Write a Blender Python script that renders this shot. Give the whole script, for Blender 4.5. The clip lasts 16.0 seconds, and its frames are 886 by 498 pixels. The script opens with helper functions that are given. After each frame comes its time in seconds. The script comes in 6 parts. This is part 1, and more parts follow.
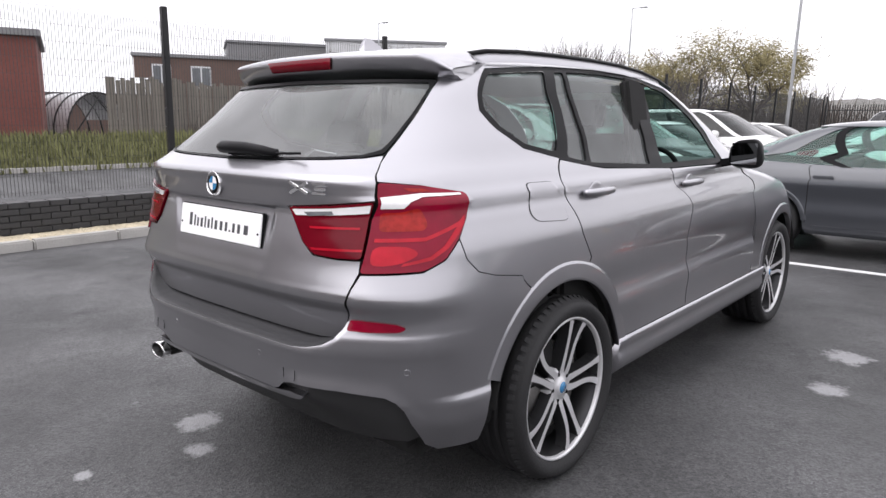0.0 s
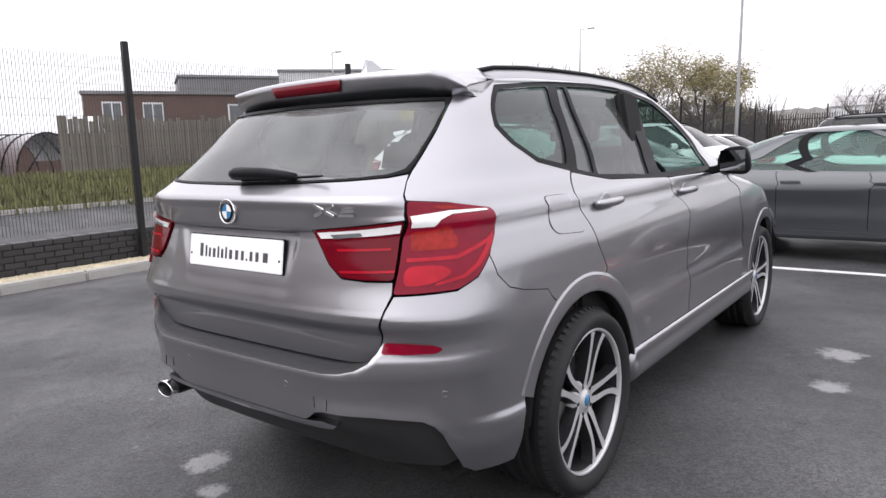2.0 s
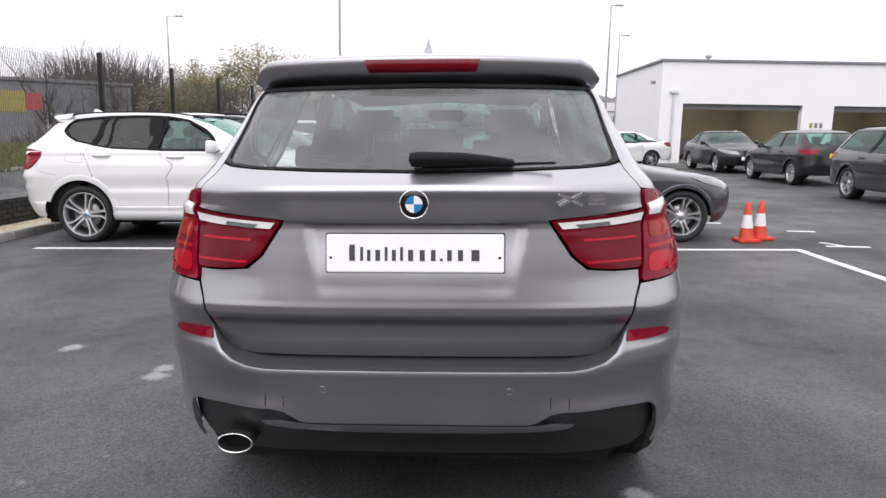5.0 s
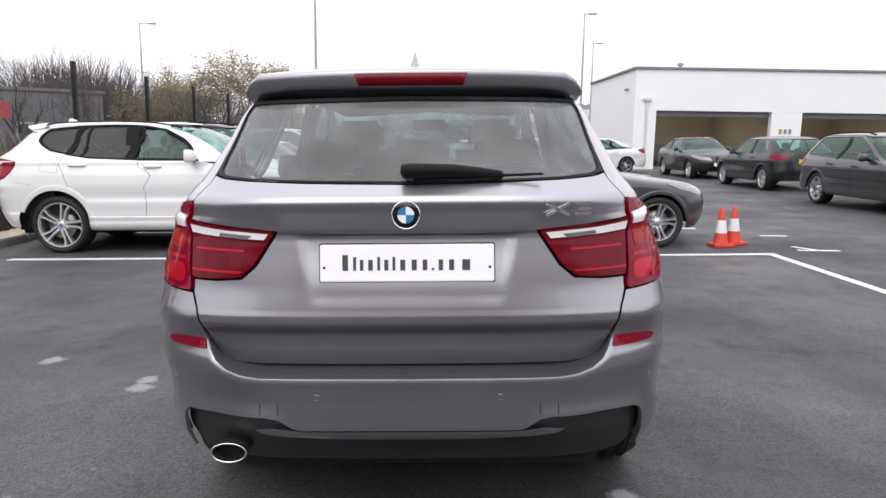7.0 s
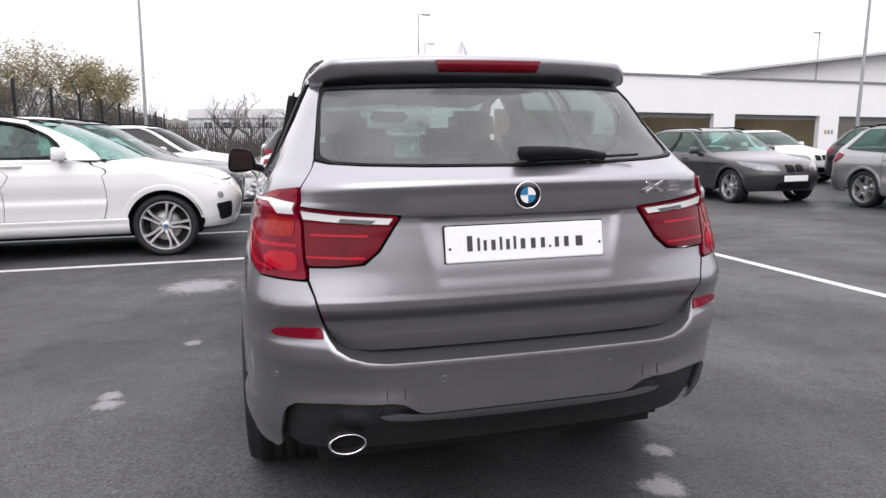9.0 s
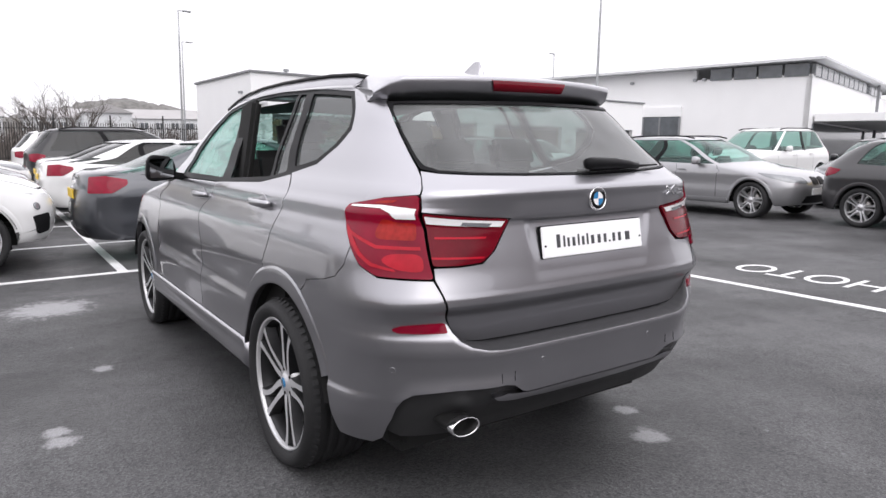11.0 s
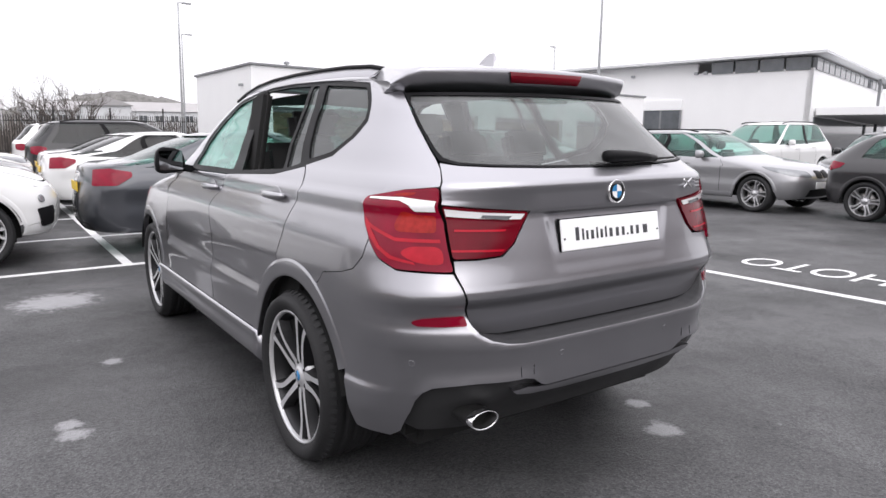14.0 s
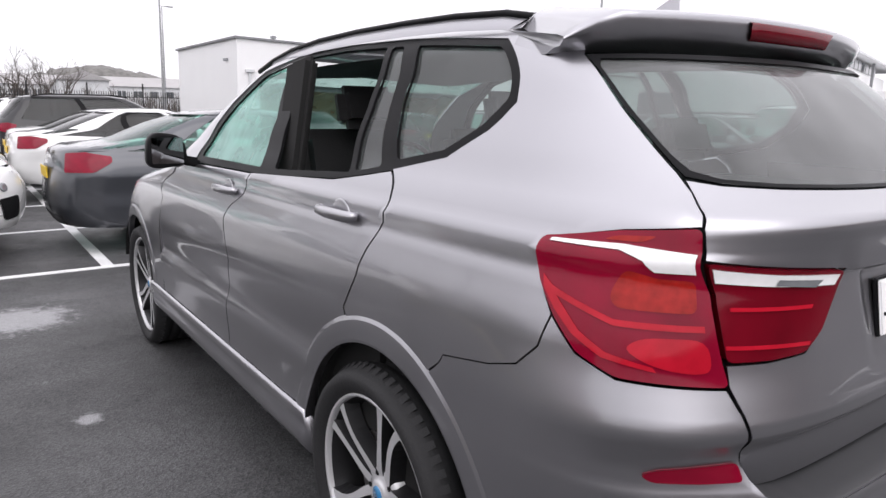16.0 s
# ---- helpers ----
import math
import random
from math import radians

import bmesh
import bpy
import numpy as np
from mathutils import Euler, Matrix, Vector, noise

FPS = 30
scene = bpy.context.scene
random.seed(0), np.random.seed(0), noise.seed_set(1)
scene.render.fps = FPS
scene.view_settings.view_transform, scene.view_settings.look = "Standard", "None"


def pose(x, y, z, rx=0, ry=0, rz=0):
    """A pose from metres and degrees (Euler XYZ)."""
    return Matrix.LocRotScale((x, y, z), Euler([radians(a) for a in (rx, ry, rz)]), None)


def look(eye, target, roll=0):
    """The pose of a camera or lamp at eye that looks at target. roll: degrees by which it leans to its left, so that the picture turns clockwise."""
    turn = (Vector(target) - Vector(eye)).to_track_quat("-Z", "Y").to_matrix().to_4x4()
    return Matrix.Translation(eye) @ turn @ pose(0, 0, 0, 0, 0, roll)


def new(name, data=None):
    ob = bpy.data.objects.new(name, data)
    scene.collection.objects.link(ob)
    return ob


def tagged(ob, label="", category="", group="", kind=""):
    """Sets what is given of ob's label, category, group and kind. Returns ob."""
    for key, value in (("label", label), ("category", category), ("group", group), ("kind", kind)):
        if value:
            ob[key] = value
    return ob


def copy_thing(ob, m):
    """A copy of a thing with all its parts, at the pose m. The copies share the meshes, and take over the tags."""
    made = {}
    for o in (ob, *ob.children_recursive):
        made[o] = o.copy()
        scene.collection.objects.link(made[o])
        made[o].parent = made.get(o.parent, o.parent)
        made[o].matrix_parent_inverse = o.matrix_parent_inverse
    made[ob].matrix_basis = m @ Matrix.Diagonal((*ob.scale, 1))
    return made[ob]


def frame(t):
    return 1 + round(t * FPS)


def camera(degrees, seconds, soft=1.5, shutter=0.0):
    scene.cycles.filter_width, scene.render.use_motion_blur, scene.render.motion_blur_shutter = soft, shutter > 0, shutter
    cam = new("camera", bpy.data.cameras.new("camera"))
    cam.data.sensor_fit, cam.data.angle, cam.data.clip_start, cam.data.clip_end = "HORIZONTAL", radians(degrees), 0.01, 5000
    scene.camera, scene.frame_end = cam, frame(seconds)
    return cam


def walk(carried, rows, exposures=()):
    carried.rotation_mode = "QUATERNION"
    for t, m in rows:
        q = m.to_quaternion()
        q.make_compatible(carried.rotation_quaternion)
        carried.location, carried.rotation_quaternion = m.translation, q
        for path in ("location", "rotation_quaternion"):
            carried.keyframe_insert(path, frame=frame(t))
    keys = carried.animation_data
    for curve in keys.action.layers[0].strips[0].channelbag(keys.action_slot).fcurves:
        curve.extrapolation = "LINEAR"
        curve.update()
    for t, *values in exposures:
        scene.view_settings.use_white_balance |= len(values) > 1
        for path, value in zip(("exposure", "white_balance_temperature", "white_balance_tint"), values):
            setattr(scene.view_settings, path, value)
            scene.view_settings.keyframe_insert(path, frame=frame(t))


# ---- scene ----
from mathutils import geometry

cam = camera(66.5, 16.0)
PATH = [
    (0, (2.168, -1.356, 1.394), (0.878, 0.127, 1.025), 0.2),
    (0.5, (2.171, -1.358, 1.397), (0.877, 0.121, 1.024), 0.2),
    (1, (2.18, -1.352, 1.398), (0.896, 0.137, 1.032), -0.2),
    (1.5, (2.179, -1.342, 1.397), (0.892, 0.149, 1.048), -0.3),
    (2, (1.985, -1.471, 1.371), (0.777, 0.095, 1.071), -2.3),
    (2.5, (1.587, -1.668, 1.351), (0.544, 0.007, 1.026), -1.7),
    (3, (1.083, -1.832, 1.346), (0.292, -0.027, 1.005), -1.6),
    (3.5, (0.619, -1.973, 1.39), (0.277, -0.038, 1.02), -1.8),
    (4, (0.293, -1.985, 1.375), (0.104, -0.025, 1.024), -1.0),
    (6.5, (0.13, -2.073, 1.396), (0.117, -0.1, 1.069), -0.6),
    (7, (0.126, -2.065, 1.397), (0.108, -0.091, 1.079), -0.5),
    (7.5, (0.122, -2.061, 1.396), (0.107, -0.086, 1.078), -0.1),
    (8, (0.1, -2.037, 1.388), (0.122, -0.063, 1.069), -0.4),
    (8.5, (-0.24, -2.067, 1.379), (-0.068, -0.102, 1.051), 0.1),
    (8.7, (-0.451, -2.062, 1.359), (-0.16, -0.11, 1.031), -0.3),
    (11, (-1.859, -1.826, 1.392), (-0.752, -0.191, 1.075), -0.1),
    (11.5, (-1.892, -1.813, 1.391), (-0.798, -0.168, 1.08), -0.5),
    (12, (-1.888, -1.81, 1.392), (-0.782, -0.174, 1.078), -0.5),
    (12.5, (-1.885, -1.807, 1.39), (-0.777, -0.174, 1.065), -0.3),
    (13, (-1.89, -1.806, 1.39), (-0.78, -0.173, 1.067), -0.2),
    (13.5, (-1.899, -1.793, 1.388), (-0.792, -0.159, 1.058), -0.0),
    (14, (-1.907, -1.778, 1.387), (-0.8, -0.146, 1.051), -0.0),
    (14.5, (-1.922, -1.759, 1.38), (-0.812, -0.131, 1.038), 0.4),
    (15, (-1.899, -1.589, 1.348), (-0.784, 0.018, 0.93), 0.9),
    (15.5, (-1.796, -1.16, 1.383), (-0.721, 0.481, 0.991), 1.2),
    (16, (-1.725, -0.629, 1.406), (-0.582, 0.964, 1.013), 0.7),
]
walk(cam, [(t, look(eye, target, roll)) for t, eye, target, roll in PATH], [(0, 0.28, 6500, 13), (2.5, 0.22, 6500, 13), (4, 0.10, 6500, 13), (8.5, 0.06, 6500, 13), (11, 0.16, 6500, 13), (14, 0.19, 6500, 13), (14.8, 0.33, 6500, 13), (15.5, 0.35, 6500, 13), (16, 0.10, 6500, 14)])

# ---- world: a bright overcast sky ----
world = bpy.data.worlds.new("sky")
scene.world = world
world.use_nodes = True
wn, wl = world.node_tree.nodes, world.node_tree.links
sky = wn.new("ShaderNodeTexSky")
sky.sky_type = "NISHITA"
sky.sun_disc = False
sky.sun_elevation, sky.sun_rotation = radians(48), radians(195)
grey = wn.new("ShaderNodeHueSaturation")
grey.inputs["Saturation"].default_value = 0.06
cloud = wn.new("ShaderNodeMix")
cloud.data_type = "RGBA"
cloud.inputs[0].default_value = 0.75
cloud.inputs[7].default_value = (10.7, 10.66, 11.15, 1)
wl.new(sky.outputs[0], grey.inputs["Color"])
wl.new(grey.outputs[0], cloud.inputs[6])
# an overcast sky is about twice as bright overhead as at the horizon
where, axes, height = (wn.new("ShaderNode" + k) for k in ("TexCoord", "SeparateXYZ", "MapRange"))
height.inputs["From Min"].default_value, height.inputs["From Max"].default_value = 0.0, 1.0
height.inputs["To Min"].default_value, height.inputs["To Max"].default_value = 0.88, 1.75
overhead = wn.new("ShaderNodeVectorMath")
overhead.operation = "MULTIPLY"
wl.new(where.outputs["Generated"], axes.inputs[0])
wl.new(axes.outputs[2], height.inputs["Value"])
wl.new(cloud.outputs[2], overhead.inputs[0])
wl.new(height.outputs[0], overhead.inputs[1])
wl.new(overhead.outputs[0], wn["Background"].inputs[0])
wn["Background"].inputs[1].default_value = 0.12

sun = new("sun", bpy.data.lights.new("sun", "SUN"))
sun.data.energy, sun.data.angle, sun.data.color = 0.9, radians(55), (1.0, 0.98, 0.95)
sun.matrix_world = pose(0, 0, 20, 42, 0, -15)

# ---- materials ----
def mat(name, base, rough=0.6, metal=0.0, vary=0.15, grain=40.0, coarse=2.0, bump=0.0, coat=0.0, emit=0.0, spread=0.0, island=0.0, streak=0.0, shine=0.5):
    """A surface with variation at two scales; spread: how far roughness wanders; island: per-object variation."""
    m = bpy.data.materials.new(name)
    m.use_nodes = True
    n, l = m.node_tree.nodes, m.node_tree.links
    b = n["Principled BSDF"]
    b.inputs["Roughness"].default_value, b.inputs["Metallic"].default_value = rough, metal
    b.inputs["Coat Weight"].default_value, b.inputs["Coat Roughness"].default_value = coat, 0.04
    b.inputs["Specular IOR Level"].default_value = shine
    co = n.new("ShaderNodeTexCoord")
    fine, wide = n.new("ShaderNodeTexNoise"), n.new("ShaderNodeTexNoise")
    fine.inputs["Scale"].default_value, wide.inputs["Scale"].default_value = grain, coarse
    fine.inputs["Detail"].default_value, wide.inputs["Detail"].default_value = 4, 3
    l.new(co.outputs["Object"], fine.inputs["Vector"])
    if streak:
        mp = n.new("ShaderNodeMapping")
        mp.inputs["Scale"].default_value = (1, 1, streak)
        l.new(co.outputs["Object"], mp.inputs["Vector"])
        l.new(mp.outputs[0], wide.inputs["Vector"])
    else:
        l.new(co.outputs["Object"], wide.inputs["Vector"])
    both = n.new("ShaderNodeMath")
    both.operation = "MULTIPLY_ADD"
    both.inputs[1].default_value = 0.5
    l.new(fine.outputs["Fac"], both.inputs[0])
    half = n.new("ShaderNodeMath")
    half.operation = "MULTIPLY"
    half.inputs[1].default_value = 0.5
    l.new(wide.outputs["Fac"], half.inputs[0])
    l.new(half.outputs[0], both.inputs[2])
    value = both.outputs[0]
    if island:
        info = n.new("ShaderNodeObjectInfo")
        add = n.new("ShaderNodeMath")
        add.operation = "MULTIPLY_ADD"
        add.inputs[1].default_value = island
        l.new(info.outputs["Random"], add.inputs[0])
        l.new(value, add.inputs[2])
        value = add.outputs[0]
    ramp = n.new("ShaderNodeMapRange")
    ramp.inputs["From Min"].default_value, ramp.inputs["From Max"].default_value = 0.3, 0.7 + island
    ramp.inputs["To Min"].default_value, ramp.inputs["To Max"].default_value = 1 - vary, 1 + vary
    l.new(value, ramp.inputs["Value"])
    tint = n.new("ShaderNodeMix")
    tint.data_type, tint.blend_type = "RGBA", "MULTIPLY"
    tint.inputs[0].default_value = 1
    tint.inputs[6].default_value = (*base, 1)
    l.new(ramp.outputs[0], tint.inputs[7])
    l.new(tint.outputs[2], b.inputs["Base Color"])
    if spread:
        rr = n.new("ShaderNodeMapRange")
        rr.inputs["From Min"].default_value, rr.inputs["From Max"].default_value = 0.35, 0.65
        rr.inputs["To Min"].default_value, rr.inputs["To Max"].default_value = max(0.02, rough - spread), min(1, rough + spread)
        l.new(wide.outputs["Fac"], rr.inputs["Value"])
        l.new(rr.outputs[0], b.inputs["Roughness"])
    if bump:
        bp = n.new("ShaderNodeBump")
        bp.inputs["Strength"].default_value, bp.inputs["Distance"].default_value = min(1, bump), 0.01
        l.new(fine.outputs["Fac"], bp.inputs["Height"])
        l.new(bp.outputs[0], b.inputs["Normal"])
    if emit:
        b.inputs["Emission Color"].default_value = (*base, 1)
        b.inputs["Emission Strength"].default_value = emit
    return m


def glass_mat(name, tint, rough=0.02, solid=0.0, dirt_sheen=0.0, ior=1.45, veil_colour=(0.5, 0.5, 0.5)):
    """Window glass: see-through tint with a mirror-like surface; solid mixes in dark privacy film, the veil stands for
    wet dust and painted-in sky brightness.
    """
    m = bpy.data.materials.new(name)
    m.use_nodes = True
    n, l = m.node_tree.nodes, m.node_tree.links
    n.remove(n["Principled BSDF"])
    clear, gloss, mix, fres = (n.new("ShaderNode" + k) for k in ("BsdfTransparent", "BsdfGlossy", "MixShader", "LayerWeight"))
    clear.inputs[0].default_value = (*tint, 1)
    gloss.inputs["Roughness"].default_value = rough
    fres.inputs["Blend"].default_value = 0.5
    steep, share = n.new("ShaderNodeMath"), n.new("ShaderNodeMath")
    steep.operation, share.operation = "POWER", "MULTIPLY_ADD"
    straight = ((ior - 1) / (ior + 1)) ** 2
    steep.inputs[1].default_value, share.inputs[1].default_value, share.inputs[2].default_value = 5.0, 1 - straight, straight
    l.new(fres.outputs["Facing"], steep.inputs[0])
    l.new(steep.outputs[0], share.inputs[0])
    l.new(share.outputs[0], mix.inputs[0])
    body = clear.outputs[0]
    if solid or dirt_sheen:
        veil, noisy, drops, mx, mr, co, mp, add = (n.new("ShaderNode" + k) for k in ("BsdfDiffuse", "TexNoise", "TexNoise", "MixShader", "MapRange", "TexCoord", "Mapping", "Math"))
        veil.inputs[0].default_value = (*veil_colour, 1)
        mp.inputs["Scale"].default_value = (1, 1, 0.22)
        noisy.inputs["Scale"].default_value, noisy.inputs["Detail"].default_value = 9.0, 5
        drops.inputs["Scale"].default_value, drops.inputs["Detail"].default_value = 2.2, 3
        mr.inputs["From Min"].default_value, mr.inputs["From Max"].default_value = 0.38, 0.64
        mr.inputs["To Min"].default_value, mr.inputs["To Max"].default_value = max(solid - 0.1, 0) + dirt_sheen * 0.45, solid + dirt_sheen
        l.new(co.outputs["Object"], mp.inputs["Vector"])
        l.new(mp.outputs[0], noisy.inputs["Vector"])
        l.new(co.outputs["Object"], drops.inputs["Vector"])
        add.operation = "MULTIPLY_ADD"
        add.inputs[1].default_value = 0.5
        half = n.new("ShaderNodeMath")
        half.operation = "MULTIPLY"
        half.inputs[1].default_value = 0.5
        l.new(drops.outputs["Fac"], half.inputs[0])
        l.new(noisy.outputs["Fac"], add.inputs[0])
        l.new(half.outputs[0], add.inputs[2])
        l.new(add.outputs[0], mr.inputs["Value"])
        l.new(mr.outputs[0], mx.inputs[0])
        l.new(clear.outputs[0], mx.inputs[1])
        l.new(veil.outputs[0], mx.inputs[2])
        body = mx.outputs[0]
    l.new(body, mix.inputs[1])
    l.new(gloss.outputs[0], mix.inputs[2])
    l.new(mix.outputs[0], n["Material Output"].inputs[0])
    return m


PAINT = mat("grey_metallic_paint", (0.385, 0.381, 0.403), 0.34, 1.0, 0.03, 900, 5.0, 0.0, 1.0, spread=0.02)
LEDGE_PAINT = mat("dark_satin_ledge", (0.028, 0.028, 0.030), 0.5, 0.0, 0.06, 300, 5.0)
WHITE_PAINT = mat("white_paint", (0.72, 0.72, 0.715), 0.35, 0.0, 0.03, 300, 2, 0, 1.0)
SLATE_PAINT = mat("slate_grey_paint", (0.062, 0.066, 0.076), 0.34, 0.5, 0.03, 700, 2, 0, 1.0)
BLACK_PAINT = mat("black_paint", (0.014, 0.014, 0.016), 0.35, 0.1, 0.05, 300, 2, 0, 0.7, shine=0.2)
SILVER_PAINT = mat("silver_paint", (0.36, 0.36, 0.37), 0.34, 0.75, 0.03, 700, 2, 0, 1.0)
BLUE_PAINT = mat("dark_blue_paint", (0.035, 0.05, 0.11), 0.34, 0.5, 0.03, 700, 2, 0, 1.0)
BROWN_PAINT = mat("dark_brown_paint", (0.030, 0.029, 0.031), 0.34, 0.3, 0.03, 700, 2, 0, 1.0)
TRIM = mat("black_trim", (0.012, 0.012, 0.013), 0.36, 0, 0.1, 200, 5, shine=0.06)
PLASTIC = mat("dark_plastic", (0.023, 0.023, 0.024), 0.55, 0, 0.12, 400, 4, 0.15)
LINER = mat("black_liner", (0.008, 0.008, 0.008), 0.9, 0, 0.1, 60, 3)
RUBBER = mat("tyre_rubber", (0.013, 0.013, 0.014), 0.75, 0, 0.2, 120, 6, 0.2)
ALLOY = mat("polished_alloy", (0.62, 0.62, 0.63), 0.36, 0.45, 0.05, 200, 6)
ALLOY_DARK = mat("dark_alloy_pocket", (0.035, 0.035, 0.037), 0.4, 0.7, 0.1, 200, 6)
ALLOY_SILVER = mat("silver_alloy", (0.55, 0.55, 0.56), 0.3, 0.85, 0.06, 200, 6)
CHROME = mat("chrome", (0.85, 0.85, 0.86), 0.08, 1.0, 0.02, 100, 4)
# dim base colour stands in for the dark car side a mirror reflects
MIRROR = mat("mirror_glass", (0.30, 0.31, 0.32), 0.03, 1.0, 0.02, 60, 4)
DARK_STEEL = mat("recess_shade_steel", (0.05, 0.05, 0.05), 0.5, 0.8, 0.2, 60, 6)
STEEL = mat("brake_disc_steel", (0.30, 0.29, 0.28), 0.4, 0.9, 0.15, 80, 6)
SEAT = mat("black_leather", (0.025, 0.025, 0.026), 0.5, 0, 0.15, 150, 5, 0.2)
LENS_RED = mat("red_lens", (0.20, 0.002, 0.018), 0.10, 0, 0.30, 9, 5, shine=0.28)
LENS_DARK = mat("dark_red_lens", (0.13, 0.002, 0.009), 0.10, 0, 0.2, 12, 5, shine=0.28)
LENS_GLOW = mat("bright_red_guide", (0.42, 0.008, 0.022), 0.10, 0, 0.2, 30, 6, shine=0.28)
LENS_AMBER = mat("orange_red_reflector", (0.29, 0.013, 0.010), 0.10, 0, 0.35, 60, 14, shine=0.28)
LENS_WHITE = mat("clear_white_lens", (0.80, 0.80, 0.80), 0.12, 0, 0.08, 40, 8, 0, 1.0)
LENS_CLEAR = mat("headlight_lens", (0.20, 0.21, 0.22), 0.08, 0.3, 0.25, 25, 8, 0, 1.0)
PLATE_WHITE = mat("plate_white", (0.90, 0.90, 0.90), 0.4, 0, 0.02, 60, 5)
PLATE_YELLOW = mat("plate_yellow", (0.75, 0.52, 0.05), 0.4, 0, 0.05, 60, 5)
INK = mat("dark_print", (0.05, 0.05, 0.055), 0.5, 0, 0.1, 80, 5)
ROUNDEL_BLUE = mat("badge_blue", (0.03, 0.20, 0.42), 0.2, 0, 0.05, 60, 5, 0, 1.0)
ROUNDEL_WHITE = mat("badge_white", (0.85, 0.85, 0.85), 0.2, 0, 0.05, 60, 5, 0, 1.0)
# pale and teal veils also carry reflected sky brightness in the glass colour
GLASS_TINT = glass_mat("privacy_glass", (0.42, 0.54, 0.51), 0.02, 0.0, 0.34, 1.5, (0.30, 0.315, 0.315))
GLASS_GREEN = glass_mat("green_tinted_glass", (0.50, 0.72, 0.66), 0.02, 0, 0.10, 1.45, (0.36, 0.62, 0.56))
GLASS_FRONT = glass_mat("wet_skylit_green_glass", (0.60, 0.86, 0.79), 0.02, 0, 0.52, 1.42, (0.34, 0.68, 0.59))
GLASS_REAR = glass_mat("rear_privacy_glass", (0.52, 0.60, 0.575), 0.02, 0.0, 0.30, 1.60, (0.42, 0.43, 0.43))


# ---- car body surface: plan outlines stacked by height ----
def curve(*pts):
    """A smooth curve without overshoot through (height, value) pairs."""
    xs, ys = np.array(pts, float).T
    d = np.diff(ys) / np.diff(xs)
    m = np.r_[d[0], (d[1:] + d[:-1]) / 2, d[-1]]
    for i in range(1, len(xs) - 1):
        m[i] = 0 if d[i - 1] * d[i] <= 0 else 2 * d[i - 1] * d[i] / (d[i - 1] + d[i])

    def f(v):
        v = np.clip(np.asarray(v, float), xs[0], xs[-1])
        i = np.clip(np.searchsorted(xs, v) - 1, 0, len(xs) - 2)
        h = xs[i + 1] - xs[i]
        t = (v - xs[i]) / h
        return (2 * t**3 - 3 * t**2 + 1) * ys[i] + (t**3 - 2 * t**2 + t) * h * m[i] + (3 * t**2 - 2 * t**3) * ys[i + 1] + (t**3 - t**2) * h * m[i + 1]
    return f


def ease(a, b, v):
    t = np.clip((np.asarray(v, float) - a) / (b - a), 0, 1)
    return t * t * (3 - 2 * t)


class Shell:
    """Right half of a car body: s runs 0..1 round the rear corner, 1..2 along the side, 2..3 round the front; h is the height."""

    def __init__(self, width, rear, front, lrear, lfront, p=3.0, pf=2.6, bulge=0.02, roof=None, extra=None, belt=1.2, bulge_at=(0.35, 1.5)):
        self.width, self.rear, self.front, self.lrear, self.lfront = width, rear, front, lrear, lfront
        self.p, self.pf, self.bulge, self.roof, self.extra, self.belt, self.bulge_at = p, pf, bulge, roof, extra, belt, bulge_at

    def at(self, s, h, out=0.0):
        s, h = np.broadcast_arrays(np.asarray(s, float), np.asarray(h, float))
        w, r, f, lr, lf = (c(h) for c in (self.width, self.rear, self.front, self.lrear, self.lfront))
        span = np.maximum(f - lf - r - lr, 0.05)
        a, b = np.clip(s, 0, 1) * math.pi / 2, np.clip(3 - s, 0, 1) * math.pi / 2
        p = self.p(h) if callable(self.p) else self.p
        ra = (np.sin(a) ** p + np.cos(a) ** p) ** (-1 / p)
        rb = (np.sin(b) ** self.pf + np.cos(b) ** self.pf) ** (-1 / self.pf)
        x = np.where(s <= 1, w * ra * np.sin(a), np.where(s >= 2, w * rb * np.sin(b), w))
        y = np.where(s <= 1, r + lr - lr * ra * np.cos(a), np.where(s >= 2, f - lf + lf * rb * np.cos(b), r + lr + span * np.clip(s - 1, 0, 1)))
        x = x + self.bulge * ease(*self.bulge_at, y) * (1 - ease(3.2, 4.2, y)) * np.clip(x / np.maximum(w, 1e-3), 0, 1) ** 3
        z = h if self.roof is None else np.where(h > self.belt, self.belt + (h - self.belt) * self.roof(y), h)
        place = np.stack([x, y, z], -1)
        if self.extra is not None:
            place = place + self.extra(s, h, place)
        if np.any(out):
            place = place + self.normal(s, h) * np.asarray(out)[..., None]
        return place

    def normal(self, s, h, d=0.004):
        du = self.at(s + d, h) - self.at(s - d, h)
        dv = self.at(s, h + d) - self.at(s, h - d)
        n = np.cross(du, dv)
        return n / np.maximum(np.linalg.norm(n, axis=-1, keepdims=True), 1e-9)

    def by_x(self, x, h):
        lo, hi = 0.0, 1.0
        for _ in range(30):
            mid = (lo + hi) / 2
            lo, hi = (mid, hi) if self.at(mid, h)[0] < x else (lo, mid)
        return lo

    def by_y(self, y, z):
        h = z
        for _ in range(3 if self.roof is not None else 1):
            lo, hi = 0.0, 3.0
            for _ in range(32):
                mid = (lo + hi) / 2
                lo, hi = (mid, hi) if self.at(mid, h)[1] < y else (lo, mid)
            if self.roof is not None and z > self.belt:
                h = self.belt + (z - self.belt) / float(self.roof(y))
        return lo, h


def ledge_line(x):
    """Height of the bumper's top edge at that distance from the middle."""
